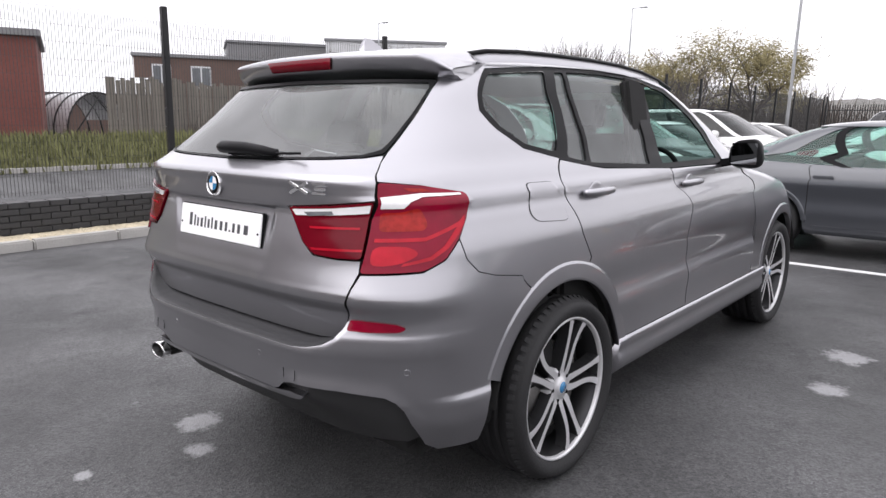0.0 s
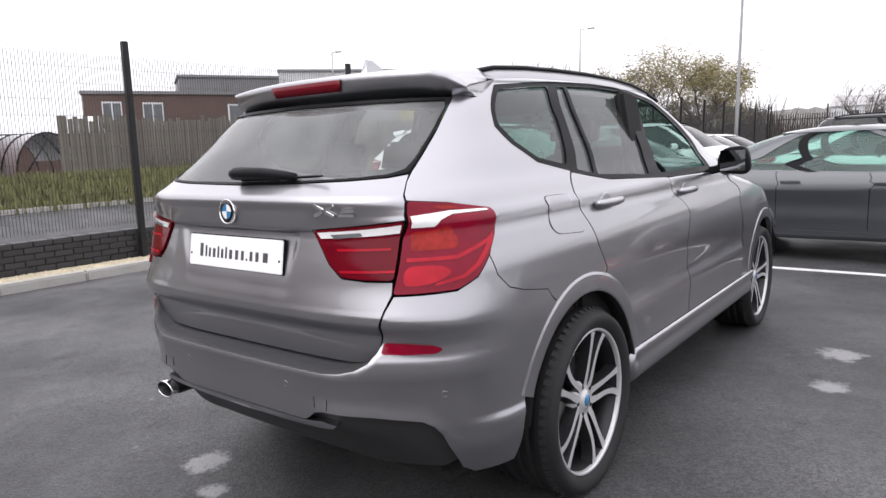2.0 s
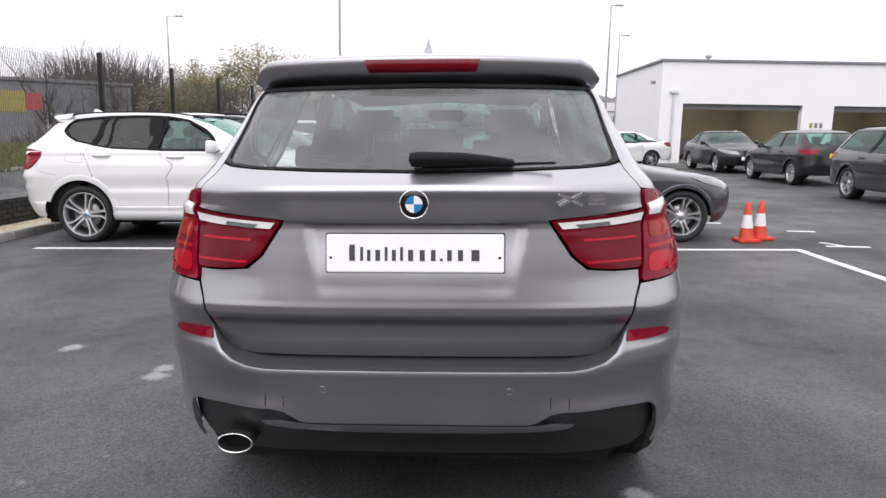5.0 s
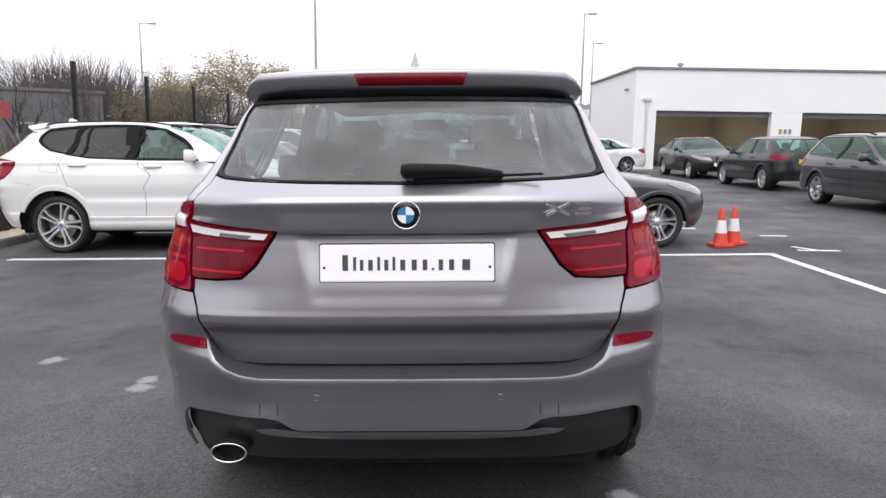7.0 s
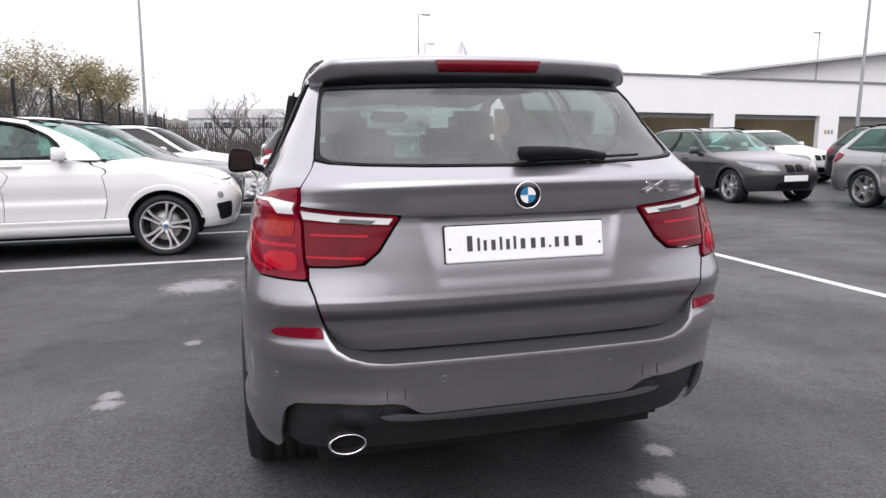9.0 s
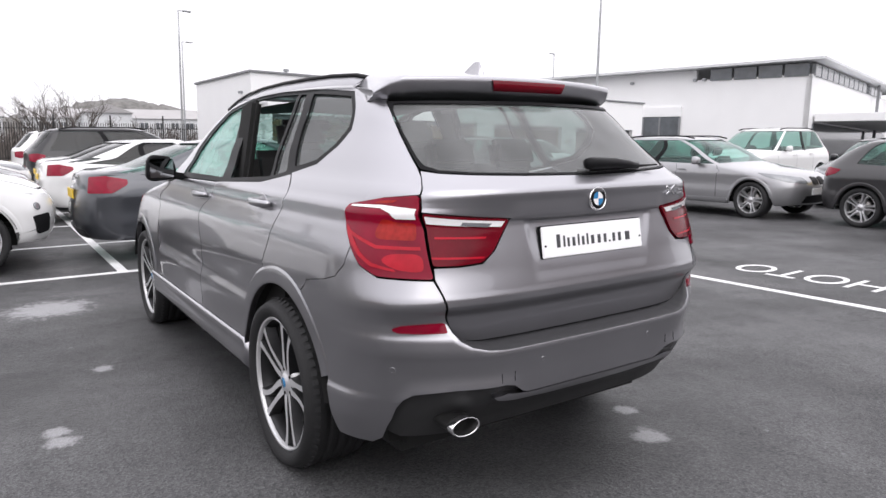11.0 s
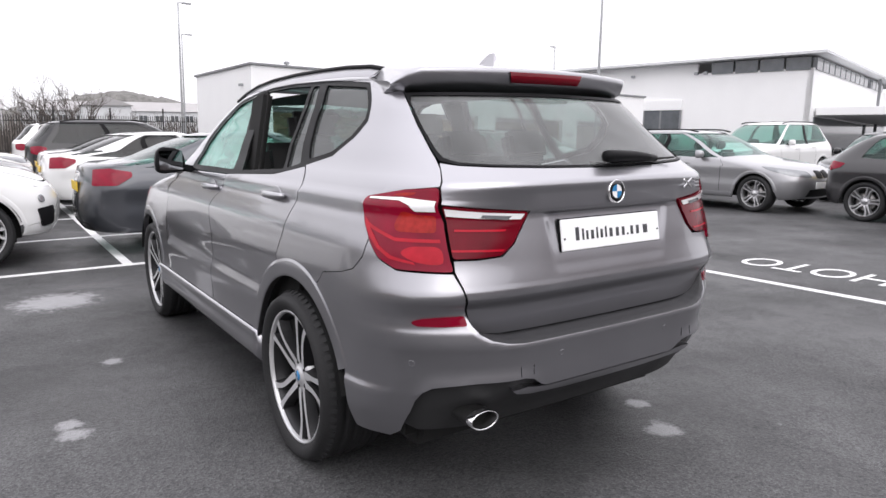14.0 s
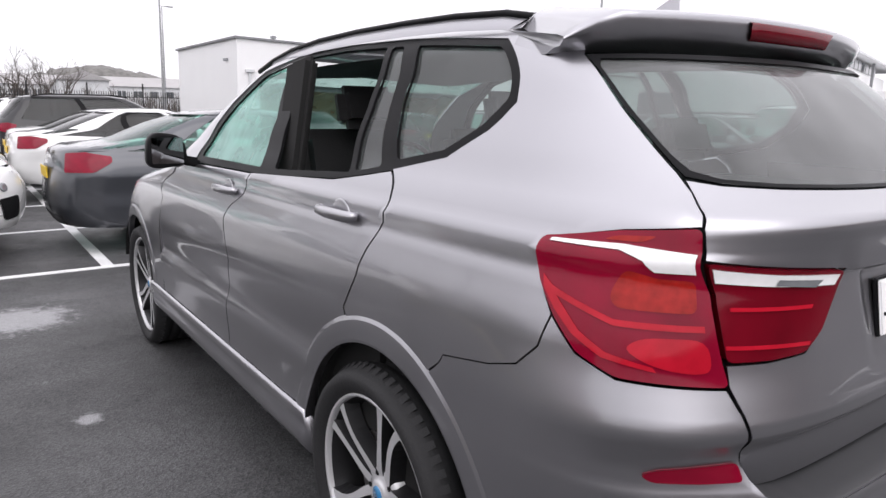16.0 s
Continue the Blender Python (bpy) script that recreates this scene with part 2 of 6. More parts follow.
    return np.interp(x, (0, 0.45, 0.51, 0.560, 0.597, 0.618, 0.632, 0.65), (0.666, 0.668, 0.673, 0.685, 0.708, 0.738, 0.775, 0.84))


def wing_line(x):
    """Height of the painted bumper's lower edge."""
    return np.interp(x, (0, 0.335, 0.36, 0.40, 0.44, 0.60, 0.725, 0.75, 0.80), (0.494, 0.494, 0.502, 0.531, 0.541, 0.536, 0.519, 0.50, 0.44))


def bumper_form(s, h, place):
    """The main car's bumper: it stands out in the middle, with a rolled top edge and a flared lower edge."""
    x = place[..., 0]
    shift = np.zeros_like(place)
    low = (1 - ease(0.72, 0.80, h)) * (s < 1)
    shift[..., 1] -= 0.066 * (1 - ease(0.44, 0.76, x)) * ease(0.34, 0.49, h) * low
    roll = np.clip((h - ledge_line(x) + 0.014) / 0.014, 0, 1)
    shift[..., 1] += 0.006 * roll**2 * (1 - ease(0.58, 0.64, x)) * low
    near = np.clip(1 - (h - wing_line(x)) / 0.06, 0, 1)
    shift[..., 1] -= (0.004 + 0.007 * ease(0.34, 0.46, x)) * near**2 * (1 - ease(0.74, 0.82, x)) * low
    return shift


def gate_form(s, h, place):
    """The main car's tailgate: a fold over the bumper, a niche round the plate, a crisp edge over it."""
    x = place[..., 0]
    shift = np.zeros_like(place)
    back = (s < 1) * (x < 0.72)
    shift[..., 1] += (FOLD(h) - REAR(h)) * (h < 0.85) * back
    edge = np.interp(h, (0.88, 1.10), (0.302, 0.338))
    depth = (1 - ease(edge - 0.040, edge, x)) * ease(0.874, 0.922, h) * (1 - ease(1.090, 1.098, h))
    shift[..., 1] += depth * (0.002 + 0.010 * ease(0.92, 1.08, h)) * back
    shift[..., 1] -= 0.008 * ease(1.098, 1.104, h) * (1 - ease(1.12, 1.18, h)) * (1 - ease(0.35, 0.42, x)) * back
    return shift


REAR = curve((0.20, 0.14), (0.28, 0.06), (0.34, 0.02), (0.40, -0.01), (0.46, -0.030), (0.50, -0.043), (0.54, -0.050), (0.58, -0.054), (0.63, -0.062), (0.67, -0.070), (0.705, -0.067), (0.74, -0.055), (0.765, -0.057), (0.80, -0.078), (0.828, -0.100), (0.842, -0.104), (0.87, -0.100), (0.92, -0.093), (1.00, -0.082), (1.06, -0.074), (1.09, -0.071), (1.12, -0.074), (1.16, -0.085), (1.192, -0.095), (1.208, -0.090), (1.225, -0.070), (1.25, -0.043), (1.32, 0.032), (1.42, 0.143), (1.52, 0.255), (1.58, 0.335), (1.62, 0.45), (1.645, 0.70), (1.66, 1.1), (1.668, 1.4))
FOLD = curve((0.64, -0.028), (0.684, -0.038), (0.74, -0.0505), (0.774, -0.060), (0.788, -0.066), (0.820, -0.0955), (0.830, -0.1020), (0.85, -0.1035))


SUV = Shell(
    width=curve((0.20, 0.80), (0.27, 0.845), (0.34, 0.875), (0.42, 0.892), (0.55, 0.886), (0.75, 0.888), (0.95, 0.868), (1.05, 0.840), (1.10, 0.824), (1.125, 0.822), (1.15, 0.800), (1.20, 0.775), (1.25, 0.745), (1.32, 0.715), (1.42, 0.668), (1.52, 0.622), (1.58, 0.585), (1.62, 0.535), (1.645, 0.44), (1.66, 0.28), (1.668, 0.02)),
    rear=REAR,
    front=curve((0.20, 4.35), (0.35, 4.48), (0.60, 4.53), (0.80, 4.45), (0.95, 4.25), (1.02, 3.95), (1.08, 3.55), (1.13, 3.35), (1.20, 3.22), (1.35, 2.98), (1.50, 2.68), (1.60, 2.40), (1.645, 2.1), (1.668, 1.6)),
    lrear=curve((0.20, 0.60), (0.40, 0.75), (0.60, 0.74), (0.80, 0.70), (1.15, 0.66), (1.25, 0.62), (1.40, 0.48), (1.52, 0.36), (1.60, 0.34), (1.668, 0.1)),
    lfront=curve((0.20, 0.7), (0.80, 0.75), (1.05, 0.6), (1.15, 0.5), (1.60, 0.35), (1.668, 0.1)),
    p=curve((0.20, 4.0), (0.60, 4.4), (0.74, 4.6), (0.84, 4.2), (0.95, 3.75), (1.15, 3.7), (1.25, 3.3), (1.40, 3.0), (1.668, 3.0)), bulge=0.014, roof=curve((0.0, 0.90), (0.45, 0.92), (1.1, 0.985), (1.7, 1.0), (2.3, 0.985), (3.0, 0.95)), extra=bumper_form)
GATE = Shell(SUV.width, SUV.rear, SUV.front, SUV.lrear, SUV.lfront, SUV.p, SUV.pf, SUV.bulge, SUV.roof, gate_form)


# ---- mesh helpers ----
def mesh_object(name, verts, faces, material, parent=None, smooth=True, label=""):
    me = bpy.data.meshes.new(name)
    me.from_pydata([tuple(v) for v in verts], [], [tuple(f) for f in faces])
    if smooth:
        me.polygons.foreach_set("use_smooth", [True] * len(me.polygons))
    me.materials.append(material)
    ob = new(name, me)
    if parent is not None:
        ob.parent = parent
    if label:
        ob["label"] = label
    return ob


def part(name, bm, material, parent=None, label="", smooth=False):
    bm.normal_update()
    me = bpy.data.meshes.new(name)
    bm.to_mesh(me)
    bm.free()
    if smooth:
        me.polygons.foreach_set("use_smooth", [True] * len(me.polygons))
    me.materials.append(material)
    ob = new(name, me)
    if parent is not None:
        ob.parent = parent
    if label:
        ob["label"] = label
    return ob


def box(bm, m, size, bevel=0.0, segments=2):
    """A box of that size at the pose m, with rounded edges."""
    made = bmesh.ops.create_cube(bm, size=1, matrix=m @ Matrix.Diagonal((*size, 1)))
    if bevel:
        edges = list({e for v in made["verts"] for e in v.link_edges})
        bmesh.ops.bevel(bm, geom=edges, offset=bevel, segments=segments, affect="EDGES", clamp_overlap=True)
    return bm


def boxes(*items):
    bm = bmesh.new()
    for m, size, bevel in items:
        box(bm, m, size, bevel)
    return bm


def lathe(profile, count=48, axis="x", full=True):
    """Turns (radius, along) pairs round an axis; verts and faces."""
    verts, faces, n = [], [], len(profile)
    for i in range(count):
        a = 2 * math.pi * i / count
        for r, h in profile:
            c, s = r * math.cos(a), r * math.sin(a)
            verts.append((h, c, s) if axis == "x" else (c, s, h) if axis == "z" else (c, h, s))
    for i in range(count):
        j = (i + 1) % count
        for k in range(n - 1):
            faces.append((i * n + k, i * n + k + 1, j * n + k + 1, j * n + k))
    return verts, faces


def tube(path, radius, sides=8, flat=1.0, closed=False):
    """A round bar along points; flat squeezes it upright."""
    pts = [Vector(p) for p in path]
    verts, faces = [], []
    for i, p in enumerate(pts):
        a, b = pts[max(i - 1, 0)], pts[min(i + 1, len(pts) - 1)]
        d = (b - a).normalized()
        side = d.cross(Vector((0, 0, 1)))
        side = side.normalized() if side.length > 1e-3 else Vector((1, 0, 0))
        up = side.cross(d)
        r = radius(i / (len(pts) - 1)) if callable(radius) else radius
        for k in range(sides):
            q = 2 * math.pi * k / sides
            verts.append(p + side * math.cos(q) * r + up * math.sin(q) * r * flat)
    for i in range(len(pts) - 1):
        for k in range(sides):
            l = (k + 1) % sides
            faces.append((i * sides + k, i * sides + l, (i + 1) * sides + l, (i + 1) * sides + k))
    faces.append(tuple(range(sides))[::-1])
    faces.append(tuple((len(pts) - 1) * sides + k for k in range(sides)))
    return verts, faces


def rounded(poly, rounds=2, keep=()):
    """Cuts the corners of a closed outline, but for those kept."""
    pts = [(np.array(p[:2], float), i in keep) for i, p in enumerate(poly)]
    for _ in range(rounds):
        out = []
        for i, (p, hard) in enumerate(pts):
            if hard:
                out.append((p, True))
                continue
            a, b = pts[i - 1][0], pts[(i + 1) % len(pts)][0]
            out += [(p + 0.25 * (a - p), False), (p + 0.25 * (b - p), False)]
        pts = out
    return [tuple(p) for p, _ in pts]


def inside(poly, q):
    poly = np.asarray(poly)
    a, b = poly, np.roll(poly, -1, 0)
    q = q[:, None, :]
    cross = ((a[:, 1] > q[..., 1]) != (b[:, 1] > q[..., 1]))
    with np.errstate(divide="ignore", invalid="ignore"):
        xs = (b[:, 0] - a[:, 0]) * (q[..., 1] - a[:, 1]) / (b[:, 1] - a[:, 1]) + a[:, 0]
    return (cross & (q[..., 0] < xs)).sum(1) % 2 == 1


def soft(poly, r=0.03):
    """Rounds the corners of an outline in (s, h) with about that radius."""
    pts = [warp(np.array(q[:2], float)) for q in poly]
    out = []
    for i, q in enumerate(pts):
        a, b = pts[i - 1] - q, pts[(i + 1) % len(pts)] - q
        la, lb = np.linalg.norm(a), np.linalg.norm(b)
        bent = abs(a @ b / (la * lb) + 1)
        if bent < 0.03:
            out.append(q)
            continue
        e0, e1 = q + a / la * min(r, 0.45 * la), q + b / lb * min(r, 0.45 * lb)
        out += [(1 - t) ** 2 * e0 + 2 * t * (1 - t) * q + t * t * e1 for t in (0, 0.25, 0.5, 0.75, 1)]
    return [tuple(unwarp(q)) for q in out]


KNOTS_S, KNOTS_U = (-1.0, 0.0, 1.0, 2.0, 3.0, 4.0), (-1.25, 0.0, 1.25, 3.85, 5.0, 6.2)


def warp(q):
    """(s, h) to near-metres on the skin, and back."""
    q = np.asarray(q, float)
    return np.stack([np.interp(q[..., 0], KNOTS_S, KNOTS_U), q[..., 1]], -1)


def unwarp(q):
    q = np.asarray(q, float)
    return np.stack([np.interp(q[..., 0], KNOTS_U, KNOTS_S), q[..., 1]], -1)


def dense(poly, step, rows=None):
    out = []
    for a, b in zip(poly, poly[1:] + poly[:1]):
        a, b = warp(a), warp(b)
        if rows is not None and abs(a[0]) < 1e-9 and abs(b[0]) < 1e-9:
            inner = [r for r in rows if min(a[1], b[1]) + 0.002 < r < max(a[1], b[1]) - 0.002]
            out += [a] + [np.array((0.0, r)) for r in (inner if a[1] < b[1] else inner[::-1])]
            continue
        n = max(1, int(math.ceil(np.linalg.norm(b - a) / step)))
        out += [a + (b - a) * k / n for k in range(n)]
    return out



def patch(shell, outline, step=0.03, holes=(), out=0.0, both=False, side=1, rim=0.014, bend=None, levels=()):
    """A piece of a car's skin: an outline in (s, h) filled with small faces on the body surface, its edges turned inwards."""
    top, low = max(p[1] for p in outline), min(p[1] for p in outline)
    rows = [r for r in np.arange(math.floor(low / step) * step, top, step) if all(abs(r - v) > 0.4 * step for v in levels)]
    rows = np.array(sorted(rows + [v for v in levels if low < v < top]))
    from_hull = [dense([tuple(p) for p in ring], step, rows if both else None) for ring in (outline, *holes)]
    pts, edges = [], []
    for ring in from_hull:
        first = len(pts)
        pts += list(ring)
        edges += [(first + k, first + (k + 1) % len(ring)) for k in range(len(ring))]
    border = np.array(pts)
    rim_line = np.array(sum((dense([tuple(p) for p in ring], step / 3) for ring in (outline, *holes)), []))
    lo, hi = border.min(0), border.max(0)
    gx, gy = np.meshgrid(np.arange(math.floor(lo[0] / step) * step, hi[0], step), rows)
    q = np.stack([gx.ravel(), gy.ravel()], 1)
    ok = inside(from_hull[0], q)
    for ring in from_hull[1:]:
        ok &= ~inside(np.array(ring), q)
    q = q[ok]
    near = np.concatenate([np.sqrt(((rim_line[None] - c[:, None]) ** 2).sum(-1).min(1)) for c in np.array_split(q, max(1, len(q) // 200))]) if len(q) else np.zeros(0)
    q = q[near > np.where(np.isin(q[:, 1], levels), 0.1, 0.45) * step] if len(q) else q
    allp = [Vector(p) for p in np.concatenate([border, q])] if len(q) else [Vector(p) for p in border]
    verts, _, faces, *_ = geometry.delaunay_2d_cdt(allp, edges, [], 0, 1e-6)
    flat = np.array([tuple(v) for v in verts])
    mids = np.array([flat[list(f)].mean(0) for f in faces])
    corners = [flat[list(f)] for f in faces]
    area = np.array([abs(np.cross(c[1] - c[0], c[2] - c[0])) for c in corners])
    keep = inside(from_hull[0], mids) & (area > 4e-7)
    for ring in from_hull[1:]:
        keep &= ~inside(np.array(ring), mids)
    faces = [tuple(f) for f, k in zip(faces, keep) if k]
    sh = unwarp(flat)
    lift = np.zeros(len(sh)) + out
    if bend is not None:
        lift = lift + bend(sh[:, 0], sh[:, 1])
    places = shell.at(sh[:, 0], sh[:, 1], lift)
    normals = shell.normal(sh[:, 0], sh[:, 1])

    def on(a, b):
        up = np.zeros(len(a)) + out + (bend(a, b) if bend is not None else 0)
        return shell.at(a, b, up)
    d = 0.0015
    shade = np.cross(on(sh[:, 0] + d, sh[:, 1]) - on(sh[:, 0] - d, sh[:, 1]), on(sh[:, 0], sh[:, 1] + d) - on(sh[:, 0], sh[:, 1] - d))
    shade /= np.maximum(np.linalg.norm(shade, axis=1, keepdims=True), 1e-9)
    if both:
        middle = np.abs(flat[:, 0]) < 1e-4
        shade[middle, 0] = 0
    inner = places - normals * rim
    # faces look outwards
    f0 = faces[len(faces) // 2]
    n0 = np.cross(places[f0[1]] - places[f0[0]], places[f0[2]] - places[f0[0]])
    if n0 @ normals[f0[0]] < 0:
        faces = [f[::-1] for f in faces]
    seam = np.abs(places[:, 0]) < 1e-3
    places[seam, 0] = 0
    inner[seam, 0] = 0
    count = {}
    for f in faces:
        for a, b in zip(f, f[1:] + f[:1]):
            count[(a, b)] = True
    rims = [(a, b) for a, b in count if (b, a) not in count and not (both and seam[a] and seam[b])]
    n = len(places)
    used = sorted({v for e in rims for v in e})
    index = {v: n + i for i, v in enumerate(used)}
    verts = np.concatenate([places, places[used] - normals[used] * 0.0015, inner[used]]) if rim and used else places
    if rim:
        k = len(used)
        faces = faces + [(index[b], index[a], index[a] + k, index[b] + k) for a, b in rims]
    shade = np.concatenate([shade, np.zeros((len(verts) - n, 3))])
    if both:
        m = len(verts)
        mirror = verts * [-1, 1, 1]
        seam_all = np.abs(verts[:, 0]) < 1e-6
        ids = [i if seam_all[i] else m + i for i in range(m)]
        verts = np.concatenate([verts, mirror])
        faces = faces + [tuple(ids[v] for v in f[::-1]) for f in faces]
        shade = np.concatenate([shade, shade * [-1, 1, 1]])
    elif side < 0:
        verts = verts * [-1, 1, 1]
        shade = shade * [-1, 1, 1]
        faces = [f[::-1] for f in faces]
    return verts, faces, shade


def skin(name, shell, outline, material, parent, label="", **how):
    verts, faces, shade = patch(shell, outline, **how)
    ob = mesh_object(name, verts, faces, material, parent, True, label)
    ob.data.normals_split_custom_set_from_vertices([tuple(n) for n in shade])
    return ob


def arc(cy, cz, r, a0, a1, n=14):
    """Points (y, z) on a circle round a wheel's centre; angles from the rear over the top."""
    return [(cy - r * math.cos(radians(a)), cz + r * math.sin(radians(a))) for a in np.linspace(a0, a1, n)]


def flare(name, shell, cy, cz, r0, r1, a0, a1, material, parent, side, lift=0.008, n=36):
    """The lip round a wheel arch, rounded across its width, with an inner face."""
    verts, faces = [], []
    strips = (((r1 + 0.014, -0.3), (r1, 0.8)), ((r1, 0.8), (r1 - 0.012, 1.0), ((r0 + r1) / 2, 1.0), (r0 + 0.008, 0.85)), ((r0 + 0.008, 0.85), (r0, 0.3)), ((r0, 0.3), (r0, -2.5), (r0 + 0.004, -6.0)))
    for rows in strips:
        m, first = len(rows), len(verts)
        for a in np.linspace(a0, a1, n):
            for r, up in rows:
                y, z = cy - r * math.cos(radians(a)), cz + r * math.sin(radians(a))
                s, h = shell.by_y(y, max(z, 0.22))
                verts.append((side * (shell.at(s, h)[0] + lift * up), y, z))
        for i in range(n - 1):
            for k in range(m - 1):
                f = tuple(first + q for q in (i * m + k, i * m + k + 1, (i + 1) * m + k + 1, (i + 1) * m + k))
                faces.append(f[::-1] if side > 0 else f)
    return mesh_object(name, verts, faces, material, parent)


def wheel(parent, x, y, z, radius, rim, width, side, spokes, face, pocket, twin=0.2, bend=0.25, count=5, cap=True, depth=0.05, tread=True):
    """tyre, rim barrel, twin spokes that part towards the rim, hub cap and brake disc."""
    def put(ob):
        ob.parent = hub
        return ob
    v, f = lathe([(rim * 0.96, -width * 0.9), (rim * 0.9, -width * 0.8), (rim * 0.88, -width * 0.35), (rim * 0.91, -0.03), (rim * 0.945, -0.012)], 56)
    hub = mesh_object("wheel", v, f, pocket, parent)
    hub.matrix_basis = pose(x, y, z, 0, 0, 0 if side > 0 else 180)
    v, f = lathe([(rim * 0.948, -0.016), (rim * 0.956, -0.004), (rim * 0.966, 0.003), (rim * 0.99, 0.005), (rim, -0.002), (rim * 1.0, -0.02)], 56)
    put(mesh_object("rim_lip", v, f, face))
    rt = radius
    prof = [(rim * 0.985, -0.004), (rim * 1.03, 0.012), (rim + (rt - rim) * 0.45, 0.024), (rim + (rt - rim) * 0.72, 0.020), (rt * 0.965, 0.004), (rt * 0.990, -0.016)]
    if tread:
        for k in range(4):
            a = -0.022 - (width - 0.05) * (k + 0.5) / 4.3
            prof += [(rt, a + 0.008), (rt, a - 0.018), (rt * 0.978, a - 0.022), (rt * 0.978, a - 0.030), (rt, a - 0.034)]
    prof += [(rt * 0.985, -width), (rt * 0.95, -width - 0.015), (rim * 1.02, -width)]
    v, f = lathe(prof, 72)
    put(mesh_object("tyre", v, f, RUBBER))
    # tread shoulder blocks
    if tread:
        bm = bmesh.new()
        for i in range(64):
            box(bm, pose(0, 0, 0, 360 * i / 64) @ pose(-0.014, 0, rt * 0.982, 0, 34), (0.036, 0.020, 0.006))
        put(part("tread", bm, RUBBER))
    # dark dish behind the spokes
    v, f = lathe([(rim * 0.86, -depth - 0.05), (rim * 0.4, -depth - 0.075), (0.01, -depth - 0.07)], 40)
    put(mesh_object("dust_shield", v, f, LINER))
    v, f = lathe([(0.06, -depth - 0.045), (rim * 0.62, -depth - 0.045), (rim * 0.62, -depth - 0.02), (0.06, -depth - 0.02)], 40)
    put(mesh_object("brake_disc", v, f, STEEL))
    for i in range(count):
        base = 2 * math.pi * i / count
        for k in (-1, 1):
            vs, fs = [], []
            n = 9
            for j in range(n):
                t = j / (n - 1)
                r = 0.055 + t * (rim * 0.945 - 0.055)
                a = base + k * (0.22 * (1 - t) ** 3 + 0.135 + 0.055 * t - bend * 0.05 * math.sin(math.pi * t)) + 0.045 * math.sin(math.pi * t)
                half = 0.0100 + 0.006 * (1 - t) ** 2 + 0.007 * t**5
                lift = -0.028 + 0.022 * t**0.7
                c, s = math.cos(a), math.sin(a)
                for off, dx in ((-1.7, -0.045), (-1.05, -0.006), (-0.95, 0.0), (0.95, 0.0), (1.05, -0.006), (1.7, -0.045)):
                    w = half * off
                    vs.append((lift + dx, r * c - w * s, r * s + w * c))
            for j in range(n - 1):
                for q in range(5):
                    fs.append((j * 6 + q, (j + 1) * 6 + q, (j + 1) * 6 + q + 1, j * 6 + q + 1))
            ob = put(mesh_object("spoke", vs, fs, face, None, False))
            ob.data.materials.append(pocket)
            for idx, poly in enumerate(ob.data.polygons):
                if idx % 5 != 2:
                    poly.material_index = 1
    v, f = lathe([(0.085, -0.075), (0.080, -0.040), (0.070, -0.030), (0.046, -0.029), (0.036, -0.022), (0.033, -0.018), (0.0, -0.018)], 30)
    put(mesh_object("hub_cap", v, f, face))
    if cap:
        v, f = lathe([(0.023, -0.018), (0.022, -0.0155), (0.0, -0.015)], 24)
        put(mesh_object("cap_badge", v, f, ROUNDEL_BLUE))
    if tread:
        bolt = None
        for i in range(5):
            a = 2 * math.pi * (i + 0.5) / 5
            if bolt is None:
                bm = bmesh.new()
                bmesh.ops.create_cone(bm, cap_ends=True, segments=8, radius1=0.008, radius2=0.008, depth=0.02, matrix=pose(0, 0, 0, 0, 90, 0))
                bolt = part("wheel_bolt", bm, TRIM)
                o = put(bolt)
            else:
                o = put(new("wheel_bolt", bolt.data))
            o.matrix_basis = pose(-0.036, 0.057 * math.cos(a), 0.057 * math.sin(a))
    return hub


def roundel(parent, place, tilt, r):
    """Round maker's badge: chrome rim, dark ring, four quarters."""
    turn = pose(*place, 90 + tilt)
    v, f = lathe([(r, -0.006), (r, 0.004), (r * 0.96, 0.007), (r * 0.9, 0.007), (r * 0.88, 0.003)], 40, "z")
    rimo = mesh_object("badge", v, f, CHROME, parent)
    rimo.matrix_basis = turn
    v, f = lathe([(r * 0.89, 0.003), (r * 0.62, 0.005), (r * 0.60, 0.006), (r * 0.57, 0.006)], 40, "z")
    mesh_object("badge_ring", v, f, TRIM, rimo)
    for q in range(4):
        vs = [(0, 0, 0.006)] + [(r * 0.57 * math.cos(radians(90 * q + 9 * k)), r * 0.57 * math.sin(radians(90 * q + 9 * k)), 0.006) for k in range(11)]
        vs += [(x, y, 0.002) for x, y, z in vs]
        fs = [(0, k, k + 1) for k in range(1, 11)] + [(k, k + 12, k + 13, k + 1) for k in range(1, 11)]
        mesh_object("badge_quarter", vs, fs, ROUNDEL_BLUE if q % 2 else ROUNDEL_WHITE, rimo, False)
    return rimo


def mirror_housing(parent, x, y, z, side, material, arm=True, scale=1.0):
    bm = bmesh.new()
    bmesh.ops.create_uvsphere(bm, u_segments=20, v_segments=12, radius=1)
    for v in bm.verts:
        px, py, pz = v.co
        fx = math.copysign(abs(px) ** 0.6, px)
        fz = math.copysign(abs(pz) ** 0.6, pz)
        back = max(py, -0.35)
        v.co = (fx * 0.085 * scale * (1 - 0.12 * fz), back * 0.10 * scale, fz * 0.078 * scale * (1 + 0.12 * fx * side))
    bmesh.ops.translate(bm, verts=bm.verts, vec=(x + side * 0.105 * scale, y, z))
    ob = part("mirror", bm, material, parent, "", True)
    gl = boxes((pose(x + side * 0.105 * scale, y - 0.038 * scale, z), (0.135 * scale, 0.006, 0.115 * scale), 0.002))
    part("mirror_glass", gl, MIRROR, ob)
